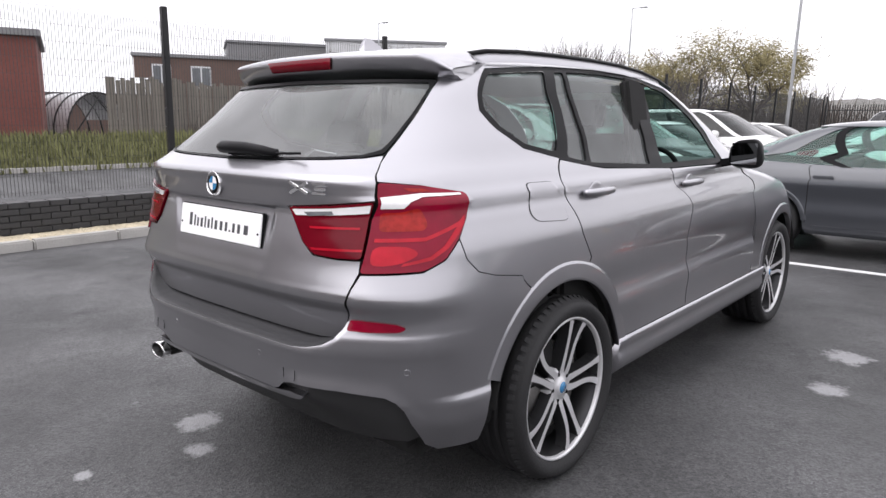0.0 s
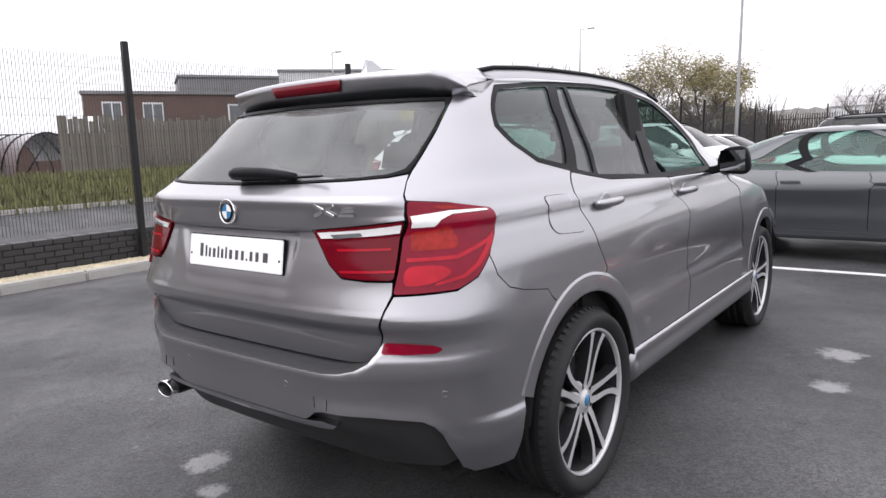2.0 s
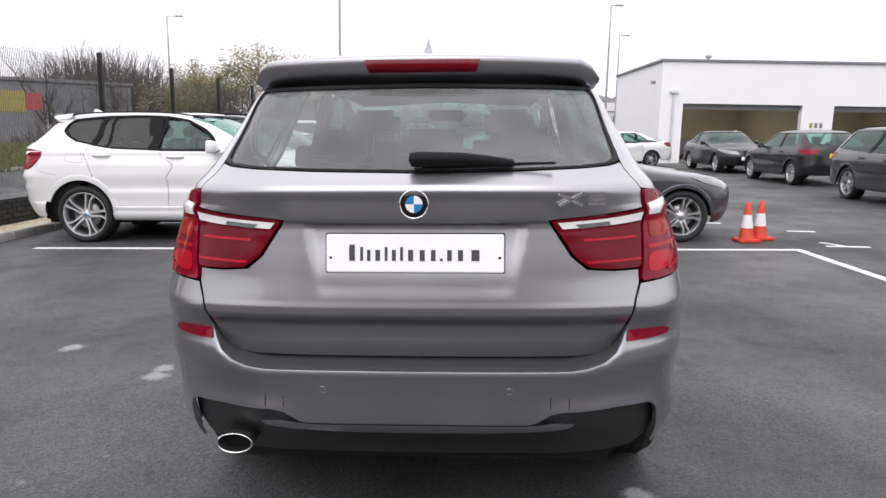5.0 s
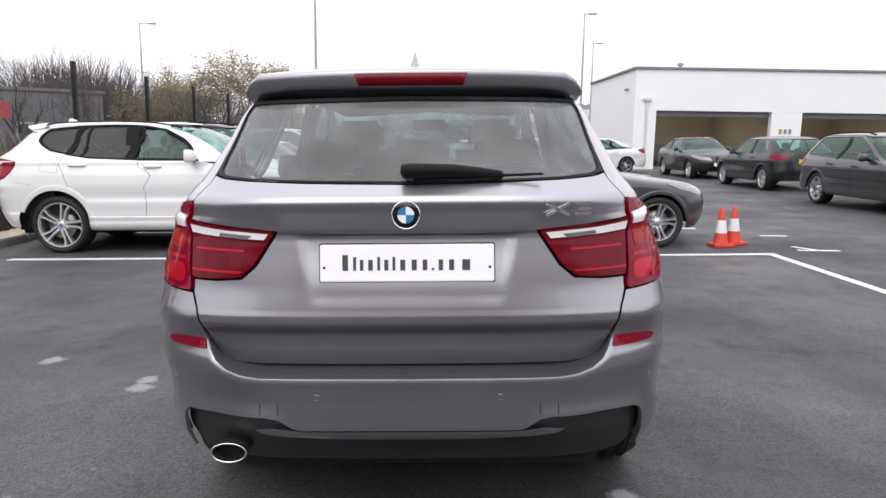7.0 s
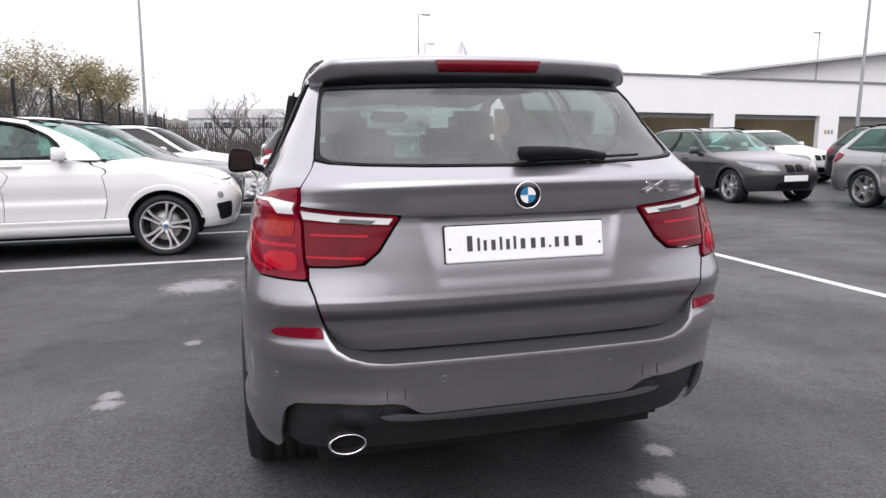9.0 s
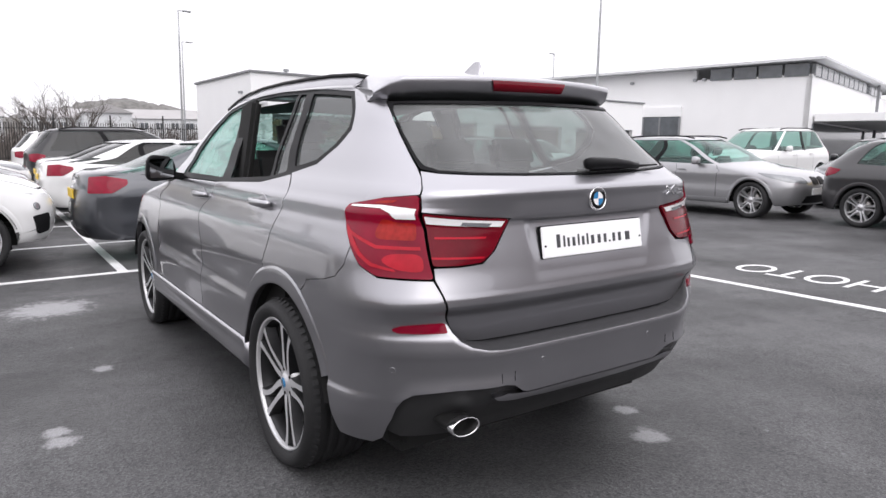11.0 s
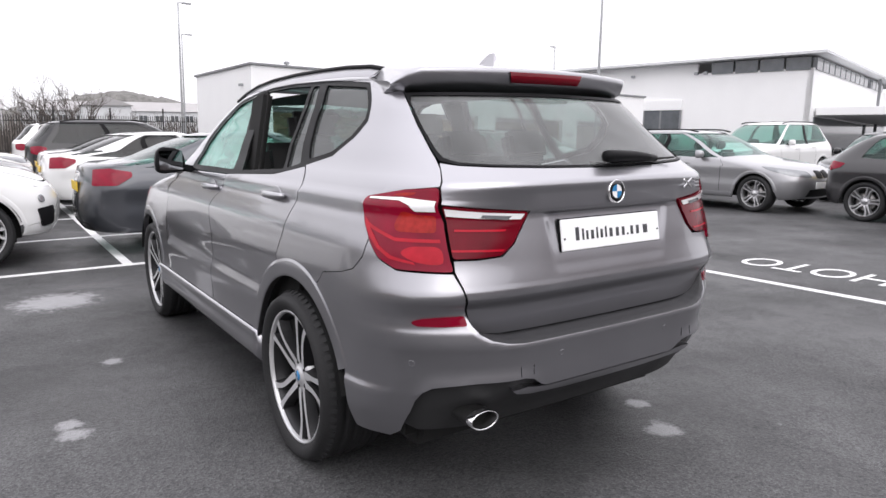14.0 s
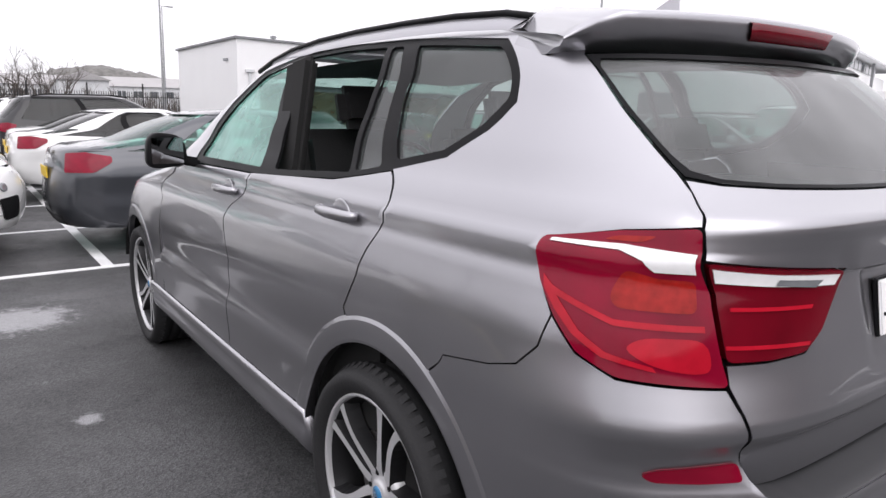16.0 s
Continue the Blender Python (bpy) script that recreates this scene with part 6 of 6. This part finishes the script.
LEAN = 1.3
fence = tagged(new("fence"), "tall black steel mesh fence on posts behind the wall", "fence", kind="structure")
post_ys = [-5.6, -2.7, 0.3, 3.2, 7.2, 10.45, 13.45, 16.3, 19.15, 22.0, 24.9, 27.8, 30.7, 33.6, 36.5, 39.4]
pm = boxes((pose(0, 0, 1.43), (0.075, 0.075, 2.86), 0.006))
post = part("post", pm, FENCE, fence)
post.matrix_basis = pose(WALL_X + 0.08, post_ys[0], 0, 0, LEAN)
for y in post_ys[1:]:
    o = new("post", post.data)
    o.parent, o.matrix_basis = fence, pose(WALL_X + 0.08, y, 0, 0, LEAN)
bm = bmesh.new()
for k in range(1150):
    y = -5.6 + k * 0.039
    box(bm, pose(WALL_X + 0.045, y, 1.60, 0, LEAN), (0.0045, 0.0045, 2.16))
for k in range(12):
    box(bm, pose(WALL_X + 0.02 + 0.0227 * (0.62 + 0.19 * k), 16.9, 0.56 + 0.195 * k), (0.004, 45, 0.003))
w_ = part("mesh_wires", bm, WIRE, fence)
w_["kind"] = "stuff"

# far yard fence across the end
far = tagged(new("fence"), "black steel paling fence at the end of the yard", "fence", kind="structure")
for k in range(14):
    o = new("post", post.data)
    o.parent, o.matrix_basis = far, pose(-7 + 2.85 * k, 41.5, 0, 0, LEAN)
bm = bmesh.new()
for k in range(330):
    box(bm, pose(-7 + k * 0.12, 41.45, 1.25, 0, LEAN), (0.035, 0.01, 2.3))
for z in (0.5, 2.1):
    box(bm, pose(13, 41.47, z), (40, 0.03, 0.04))
pl = part("palings", bm, FENCE, far)
pl["kind"] = "stuff"

# ---- verge and what stands beyond ----
def blades(name, label, x0, x1, y0, y1, count, hmax, material, base):
    r = random.Random(9)
    vs, fs = [], []
    for _ in range(count):
        x, y = r.uniform(x0, x1), r.uniform(y0, y1)
        z, h, a, w = base(x), hmax * r.uniform(0.35, 1) ** 1.3, r.uniform(0, 6.3), r.uniform(0.015, 0.045)
        b = len(vs)
        lx, ly = r.uniform(-0.3, 0.3) * h, r.uniform(-0.3, 0.3) * h
        vs += [(x - w * math.cos(a), y - w * math.sin(a), z), (x + w * math.cos(a), y + w * math.sin(a), z), (x + lx, y + ly, z + h), (x + lx * 0.4 + w, y + ly * 0.4, z + h * 0.6)]
        fs += [(b, b + 1, b + 2), (b + 1, b + 3, b + 2)]
    return tagged(mesh_object(name, vs, fs, material, None, False), label, "grass", kind="stuff")


def bank(x):
    return rise(x) + 0.40 * float(np.clip((-14.3 - x) / 3.0, 0, 1))


vs = [(x, y, bank(x) + 0.012) for y in np.linspace(-12, 46, 30) for x in np.linspace(-20, -14.3, 10)]
fs = [(j * 10 + i, j * 10 + i + 1, (j + 1) * 10 + i + 1, (j + 1) * 10 + i) for j in range(29) for i in range(9)]
tagged(mesh_object("verge", vs, fs, SOIL, None, True), "rough grass verge beyond the road", "verge", kind="structure")
blades("grass", "rough green and yellow verge weeds", -18.2, -14.2, -6, 26, 26000, 0.34, GRASS, bank)
tagged(part("road_kerb", boxes((pose(-14.3, 14, rise(-14.3) + 0.03), (0.13, 62, 0.12), 0.01)), CONCRETE), "pale kerb beside the road", "kerb", kind="structure")

# weathered board fence
boards = tagged(new("board_fence"), "weathered grey wooden board fence", "fence", kind="structure")
bme = None
for k in range(110):
    h = rng.uniform(1.7, 1.95)
    if bme is None:
        o = part("board", boxes((pose(0, 0, 0.9), (0.03, 0.14, 1.8), 0.004)), WOOD, boards)
        bme = o.data
    else:
        o = new("board", bme)
        o.parent = boards
    o.matrix_basis = pose(-19.5 + rng.uniform(-0.02, 0.02), 7.9 + 0.155 * k, 0.85, 0, LEAN + rng.uniform(-0.6, 0.6)) @ Matrix.Diagonal((1, 1, h / 1.8, 1))


def gable(name, label, x, y, turn, w, d, h, wall_m, roof_m, rise_=0.0, windows=(), lean=LEAN, category="building"):
    """A building: wall block, roof slab (or ridge), framed windows set into the front."""
    ob = tagged(new(name), label, category)
    ob.matrix_basis = pose(x, y, 0, 0, 0, 0) @ pose(0, 0, 0, 0, lean) @ pose(0, 0, 0, 0, 0, turn)
    part("wall", boxes((pose(0, d / 2, h / 2), (w, d, h), 0.0)), wall_m, ob)
    if rise_:
        vs = [(-w / 2 - 0.3, -0.3, h), (w / 2 + 0.3, -0.3, h), (w / 2 + 0.3, d + 0.3, h), (-w / 2 - 0.3, d + 0.3, h), (-w / 2 - 0.3, d / 2, h + rise_), (w / 2 + 0.3, d / 2, h + rise_)]
        mesh_object("roof", vs, [(0, 1, 5, 4), (2, 3, 4, 5), (0, 4, 3), (1, 2, 5), (0, 3, 2, 1)], roof_m, ob, False)
    else:
        part("roof", boxes((pose(0, d / 2, h + 0.09), (w + 0.3, d + 0.3, 0.22), 0.02)), roof_m, ob)
    for wx, wz, ww, wh in windows:
        fr = part("window", boxes((pose(wx, -0.02, wz), (ww, 0.10, wh), 0.01)), WINDOW_LIGHT, ob)
        part("pane", boxes((pose(wx - ww * 0.24, -0.055, wz), (ww * 0.40, 0.06, wh * 0.84), 0.0)), WINDOW_DARK, fr)
        part("pane", boxes((pose(wx + ww * 0.24, -0.055, wz), (ww * 0.40, 0.06, wh * 0.84), 0.0)), WINDOW_DARK, fr)
    return ob


gable("brick_building", "red brick building with a flat grey roof", -24.9, 1.7, 70, 11.6, 8, 4.15, RED_BRICK, ROOF_GREY)
gable("flat_roof_block", "brown brick two-storey block with pale windows", -40.3, 26.8, 62, 15.2, 9, 5.6, BROWN_BRICK, ROOF_GREY, windows=[(-5.9, 4.4, 1.2, 1.4), (-3.4, 4.3, 1.3, 1.5), (-5.4, 1.6, 1.2, 1.3), (2.6, 4.2, 2.3, 1.5), (4.9, 4.2, 1.0, 1.5), (1.5, 1.6, 1.8, 1.3)])
gable("dark_annex", "dark flat-roofed annex behind the brick block", -50, 38, 60, 12, 8, 8.2, ROOF_GREY, GREYCLAD)
gable("grey_store", "grey clad store with a yellow board", -30.5, 42.5, 40, 15, 9, 5.0, GREYCLAD, ROOF_GREY, windows=[(4, 2.0, 4, 1.8)])
gable("tall_hall", "pale grey clad hall", -44.5, 44, 48, 11, 10, 8.6, WINDOW_LIGHT, GREYCLAD, windows=[(-1, 3.2, 5, 3.0), (2.5, 6.2, 3, 1.2)])
sg = tagged(part("sign_board", boxes((pose(-28.3, 36.9, 3.4, 0, LEAN, 40), (4.4, 0.1, 1.3), 0.02)), YELLOW), "faded yellow board on the grey store", "sign")
tagged(part("sign_board", boxes((pose(-26.6, 38.4, 3.4, 0, LEAN, 40), (1.6, 0.12, 1.0), 0.02)), REDBOARD), "faded red board on the grey store", "sign")

# arched tunnel frame behind the verge
hoop = tagged(new("arched_shelter"), "arched shelter frame with pale sheeting", "shelter")
hoop.matrix_basis = pose(-28.3, 11.2, 0.85, 0, 0, 15)
for k in range(4):
    pts = [(0 - 0.9 * k, 1.5 * math.cos(radians(a)), 1.75 * math.sin(radians(a))) for a in range(0, 181, 12)]
    v, f = tube(pts, 0.035, 6)
    mesh_object("hoop", v, f, FENCE, hoop)
vs = [(-x, 1.48 * math.cos(radians(a)), 1.73 * math.sin(radians(a))) for x in (0.1, 2.7) for a in range(20, 181, 10)]
n_ = len(vs) // 2
mesh_object("sheet", vs, [(i, i + 1, n_ + i + 1, n_ + i) for i in range(n_ - 1)], WINDOW_LIGHT, hoop)
v, f = tube([(0.02, -1.2, 0), (0.02, 0.2, 1.7)], 0.03, 6)
mesh_object("brace", v, f, FENCE, hoop)
v, f = tube([(0.02, 1.2, 0), (0.02, -0.2, 1.7)], 0.03, 6)
mesh_object("brace", v, f, FENCE, hoop)
gable("shed", "dark shed with a pale sloping roof", -37.5, 14.0, 70, 7, 5, 2.9, BROWN_BRICK, WINDOW_LIGHT, 1.0)

# ---- workshop with open bays ----
shop = tagged(new("workshop"), "long white workshop with three open service bays", "building")
SX, SY, SH = 8.5, 29.2, 4.55
shop.matrix_basis = pose(SX, SY, -0.05, 0, LEAN, 1.5)
opens = [(1.0, 6.3), (7.7, 13.2), (14.5, 20.0), (21.3, 26.8)]
edges = [0.0] + [v for o in opens for v in o] + [27.8]
for a, b in zip(edges[::2], edges[1::2]):
    part("pier", boxes((pose((a + b) / 2, 0.15, 1.36), (b - a, 0.30, 2.72), 0.0)), RENDER_WHITE, shop)
part("fascia", boxes((pose(13.9, 0.15, (2.72 + SH) / 2), (27.8, 0.31, SH - 2.72), 0.0)), RENDER_WHITE, shop)
part("end_wall", boxes((pose(27.65, 4.4, SH / 2 - 0.01), (0.29, 8.2, SH - 0.02), 0.0)), RENDER_WHITE, shop)
part("end_wall", boxes((pose(0.15, 4.4, SH / 2 - 0.01), (0.29, 8.2, SH - 0.02), 0.0)), RENDER_WHITE, shop)
part("back_wall", boxes((pose(13.9, 8.2, 2.2), (27.3, 0.2, 4.4), 0.0)), BEIGE, shop)
part("roof", boxes((pose(13.9, 4.25, SH + 0.03), (28.0, 8.7, 0.10), 0.01)), GREYCLAD, shop)
part("floor_slab", boxes((pose(13.9, 4.2, 0.06), (27.3, 7.8, 0.10), 0.0)), GREYWALL, shop)
for x in (6.9, 13.9, 20.7):
    part("partition", boxes((pose(x, 4.2, 1.4), (0.15, 7.8, 2.7), 0.0)), BEIGE, shop)
for a, b in opens:
    part("door_rail", boxes((pose((a + b) / 2, 0.33, 2.60), (b - a, 0.10, 0.24), 0.01)), GREYCLAD, shop)
    part("bench", boxes((pose((a + b) / 2 + 0.8, 7.7, 0.75), (2.4, 0.6, 0.9), 0.02)), GREYCLAD, shop)
    # unseen glowing bar, added to brighten the inside of the bay
    part("light_tube", boxes((pose((a + b) / 2, 4.5, 2.9), (3.6, 0.14, 0.06), 0.0)), BAY_FILL, shop)
    for k in range(3):
        part("wall_sign", boxes((pose(b + 0.45 + 0.22 * k, -0.01, 1.85), (0.13, 0.02, 0.22), 0.004)), YELLOW if k == 0 else GREYCLAD, shop)
part("downpipe", boxes((pose(0.55, -0.06, 1.7), (0.10, 0.10, 3.0), 0.02)), WINDOW_LIGHT, shop)
part("hopper", boxes((pose(0.55, -0.08, 3.2), (0.38, 0.14, 0.12), 0.01)), WINDOW_LIGHT, shop)
part("security_camera", boxes((pose(-0.05, 1.2, 3.7, 0, 0, 20), (0.12, 0.3, 0.12), 0.02)), GALV, shop)
part("roof_vent", boxes((pose(3.4, 4, SH + 0.35), (0.10, 0.10, 0.6), 0.01), (pose(3.4, 4, SH + 0.65), (0.26, 0.26, 0.14), 0.03)), GALV, shop)

# ---- showroom ----
show = tagged(new("showroom"), "white showroom with a high window band and overhanging roof", "building")
CX, CY = 45.0, 23.0
show.matrix_basis = pose(CX, CY, -0.4, 0, LEAN, 0) @ pose(0, 0, 0, 0, 0, 14)
part("west_wall", boxes((pose(0.2, 15, 3.1), (0.4, 30, 6.2), 0.0)), RENDER_WHITE, show)
part("south_wall", boxes((pose(15, 0.2, 3.1), (30, 0.39, 6.19), 0.0)), RENDER_WHITE, show)
vs = [(-0.9, -0.9, 7.05), (32, -0.9, 7.05), (32, 31, 6.75), (-0.9, 31, 6.75), (-0.9, -0.9, 7.22), (32, -0.9, 7.22), (32, 31, 6.92), (-0.9, 31, 6.92)]
mesh_object("roof", vs, [(3, 2, 1, 0), (4, 5, 6, 7), (0, 1, 5, 4), (1, 2, 6, 5), (2, 3, 7, 6), (3, 0, 4, 7)], WINDOW_LIGHT, show, False)
part("gable_wall", boxes((pose(0.3, 19, 6.45), (0.3, 22, 1.0), 0.0)), RENDER_WHITE, show)
for k in range(4):
    part("high_window", boxes((pose(0.05, 1.0 + 1.7 * k, 6.5), (0.3, 1.55, 0.85), 0.02)), WINDOW_DARK, show)
for k in range(14):
    part("high_window", boxes((pose(1.0 + 1.7 * k, 0.05, 6.5), (1.5, 0.3, 0.8), 0.02)), WINDOW_DARK, show)
for x in (20.0,):
    part("roof_post", boxes((pose(x, -0.5, 3.5), (0.22, 0.22, 7.0), 0.02)), GREYCLAD, show)
part("canopy", boxes((pose(14, -2.6, 3.35), (26, 5, 0.55), 0.03)), RENDER_WHITE, show)
for x in (2.5, 8, 14, 20):
    part("canopy_post", boxes((pose(x, -4.6, 1.5), (0.2, 0.2, 3.0), 0.02)), GREYCLAD, show)
part("glazing", boxes((pose(14, -0.02, 1.5), (26, 0.1, 2.9), 0.0)), WINDOW_DARK, show)
dr = part("shutter_door", boxes((pose(-0.02, 10.5, 2.0), (0.12, 3.0, 4.0), 0.02)), WINDOW_DARK, show)
part("shutter_box", boxes((pose(-0.06, 10.5, 3.9), (0.2, 3.2, 0.75), 0.02)), RENDER_WHITE, dr)
for y in (9.0, 10.6, 12.0):
    part("mullion", boxes((pose(-0.09, y, 1.8), (0.06, 0.14, 3.5), 0.01)), GREYCLAD, dr)
for y in (8.0, 7.3, 13.1):
    part("wall_lamp", boxes((pose(-0.08, y, 6.2), (0.25, 0.3, 0.2), 0.03)), GALV, show)

# ---- lamp posts ----
def lamp_post(x, y, h, arm, turn=0):
    lp = tagged(new("street_lamp"), "tall galvanised lamp post with a short arm", "street lamp", "lamp posts")
    lp.matrix_basis = pose(x, y, 0, 0, LEAN) @ pose(0, 0, 0, 0, 0, turn)
    v, f = tube([(0, 0, -0.3 + (h + 0.3) * k / 5) for k in range(6)], lambda t: 0.085 - 0.04 * t, 10)
    mesh_object("column", v, f, GALV, lp)
    part("arm", boxes((pose(arm / 2, 0, h), (arm, 0.05, 0.05), 0.01)), GALV, lp)
    part("lantern", boxes((pose(arm + 0.25, 0, h), (0.55, 0.22, 0.09), 0.03)), GALV, lp)


lamp_post(8.6, 42.5, 9.2, 0.25)
lamp_post(12.0, 56.0, 9.2, 0.3)
lamp_post(-6.35, 31.5, 9.6, 0.5)
lamp_post(-21.0, 45.5, 9.4, 0.6)
lamp_post(23.6, 22.3, 9.5, 0.4)
lamp_post(40.0, 43.0, 8.8, -0.5)
lamp_post(-35.0, 34.0, 8.4, 0.4)

# ---- trees and scrub ----
def branches(rnd, start, way, length, r, depth, vs, fs, tips, droop=0.0, kids=(2, 4)):
    pts = [Vector(start)]
    d = Vector(way).normalized()
    for k in range(4):
        d = (d + Vector((rnd.uniform(-1, 1), rnd.uniform(-1, 1), rnd.uniform(-0.6, 0.8) - droop)) * 0.22).normalized()
        pts.append(pts[-1] + d * length / 4)
    v, f = tube(pts, lambda t: max(r * (1 - 0.55 * t), 0.006), 5 if depth > 1 else 3)
    b = len(vs)
    vs += v
    fs += [tuple(b + i for i in q) for q in f]
    tips += pts[2:]
    if depth > 0:
        for _ in range(rnd.randint(*kids)):
            k = rnd.randint(1, 4)
            w = (d + Vector((rnd.uniform(-1, 1), rnd.uniform(-1, 1), rnd.uniform(-0.3, 0.9) - droop)) * 0.85).normalized()
            branches(rnd, pts[k], w, length * rnd.uniform(0.5, 0.75), r * 0.5, depth - 1, vs, fs, tips, droop, kids)


def tree(name, label, x, y, z, h, seed, leaf=None, count=0, droop=0.0, depth=4, spread=1.0, leaf_size=0.12):
    rnd = random.Random(seed)
    t = tagged(new(name), label, "tree")
    t.matrix_basis = pose(x, y, z)
    vs, fs, tips = [], [], []
    v, f = tube([(0, 0, -0.3), (0.05, 0, h * 0.12), (0.1, 0.05, h * 0.26)], lambda q: h * (0.028 - 0.008 * q), 8)
    mesh_object("trunk", v, f, BARK, t)
    for k in range(5):
        a = k * 1.257 + rnd.uniform(-0.4, 0.4)
        branches(rnd, (0.1, 0.05, h * rnd.uniform(0.18, 0.26)), (math.cos(a) * spread, math.sin(a) * spread, rnd.uniform(0.7, 1.3)), h * 0.38, h * 0.013, depth, vs, fs, tips, droop)
    mesh_object("branching", vs, fs, BARK, t)
    if leaf:
        lv, lf = [], []
        for _ in range(count):
            p = rnd.choice(tips) + Vector((rnd.gauss(0, 0.3), rnd.gauss(0, 0.3), rnd.gauss(-0.15, 0.35)))
            s = leaf_size * rnd.uniform(0.5, 1.4)
            b = len(lv)
            q = Euler((rnd.uniform(0, 6), rnd.uniform(0, 6), rnd.uniform(0, 6))).to_matrix()
            lv += [p + q @ Vector(c) * s for c in ((-0.4, 0, 0.9), (0.4, 0, 0.9), (0.25, 0.05, -1.3), (-0.25, -0.05, -1.3))]
            lf.append((b, b + 1, b + 2, b + 3))
        mesh_object("crown", lv, lf, leaf, t, False)
    return t


# added wall out of view behind the camera, darkens what the rear paint reflects
tagged(part("wall_south", boxes((pose(0, -18, 2.0), (90, 0.4, 4.0), 0.0)), BROWN_BRICK), "plain unseen brick wall, added to darken the car reflections", "wall", kind="structure")
tree("willow_tree", "willow with thin yellow-green spring leaves", -18.6, 46.0, 0.2, 7.0, 3, WILLOW, 15000, 0.12, 4, 1.4, 0.065)
tree("willow_tree", "tall willow with thin yellow-green spring leaves", -12.6, 47.0, 0.2, 7.6, 5, WILLOW, 15000, 0.12, 4, 1.3, 0.065)
for k, (x, y, h) in enumerate(((-27, 52, 8.5), (-31, 47, 7.0), (-36, 44, 7.5), (-24, 60, 9.5), (-41, 40, 7.5), (-4.5, 62, 6.0), (-22.5, 43, 6.4), (-46, 36, 7.5), (-15.5, 44.0, 6.8), (-33.5, 52, 8.5), (-38.5, 47, 8.5), (-29, 44, 7.2), (-43, 45, 9), (-50, 40, 9), (-26, 48, 7.8))):
    tree("bare_tree", "bare winter tree beyond the fence", x, y, 0.2, h, 20 + k, depth=4)

for k, (x, y, h) in enumerate(((0.5, 87, 6.0), (4.0, 88, 8.0), (6.6, 90, 9.0), (8.6, 89, 8.0), (-3.5, 86, 7.0), (13.5, 92, 5.5))):
    tree("bare_tree", "bare winter tree before the far houses", x, y, 0.0, h, 60 + k, depth=4)


def scrub(x0, y0, x1, y1, h, count, seed, wide=2.0):
    """A tangled row of thin bare twigs."""
    rnd = random.Random(seed)
    vs, fs = [], []
    for _ in range(count):
        t = rnd.random()
        x, y = x0 + (x1 - x0) * t + rnd.uniform(-wide, wide), y0 + (y1 - y0) * t + rnd.uniform(-wide, wide)
        hh = h * rnd.uniform(0.35, 1.0) * (0.8 + 0.3 * math.sin(t * 17 + seed))
        dx, dy = rnd.uniform(-0.35, 0.35) * hh, rnd.uniform(-0.35, 0.35) * hh
        w = 0.02 + 0.006 * h
        b = len(vs)
        z0 = hh * rnd.choice((0, 0, 0.3, 0.5))
        vs += [(x - w, y, z0), (x + w, y, z0), (x, y + w, z0), (x + dx, y + dy, hh)]
        fs += [(b, b + 1, b + 3), (b + 1, b + 2, b + 3), (b + 2, b, b + 3)]
    return tagged(mesh_object("scrub", vs, fs, BARK, None, False), "tangled bare scrub and hedge", "hedge", kind="stuff")


scrub(-54, 36, -20, 53, 7.8, 14000, 1, 2.5)
scrub(-20, 47, -8, 53, 4.5, 2200, 7, 1.5)
scrub(-14, 50, 8, 64, 3.2, 1800, 2, 3)
scrub(-19, 10, -18, 40, 2.6, 3000, 3, 0.8)
scrub(-6, 100, 40, 96, 4.2, 2200, 4, 3)

# far houses and wooded hill
for k, (x, w) in enumerate(((-6, 14), (9.5, 12), (22, 11), (34, 14))):
    gable("far_house", "pale rendered terrace with a grey roof", x, 108 + 2 * (k % 2), 0, w, 8, 4.7, WINDOW_LIGHT, FAR_ROOF, 1.5, [(-w * 0.3 + w * 0.2 * j, 3.6, 1.2, 1.1) for j in range(4)], 0)
gable("far_gable", "pale house gable end", 16.0, 104, 90, 5, 6, 5.2, WINDOW_LIGHT, FAR_ROOF, 1.2, [(0, 4.2, 1.2, 1.2)], 0)
vs, fs = [], []
cols = 260
for j, (yy_, zz) in enumerate(((235, -2), (240, 0.55), (250, 0.9), (265, 1.0), (300, -0.2))):
    for i in range(cols):
        x = -160 + 400 * i / (cols - 1)
        top = 6.5 + 9.5 * math.exp(-((x - 42) / 31) ** 2) + 3.0 * math.exp(-((x + 60) / 50) ** 2) + 1.1 * noise.noise((x * 0.11, j * 0.7, 0)) + 1.1 * noise.noise((x * 0.5, j, 3)) + 0.8 * noise.noise((x * 1.3, j, 7))
        vs.append((x, yy_, top * zz if zz > 0 else zz))
for j in range(4):
    for i in range(cols - 1):
        fs.append((j * cols + i, j * cols + i + 1, (j + 1) * cols + i + 1, (j + 1) * cols + i))
tagged(mesh_object("backdrop_hill", vs, fs, HILLWOOD, None, True), "low wooded hill in the distance", "hill", kind="structure")
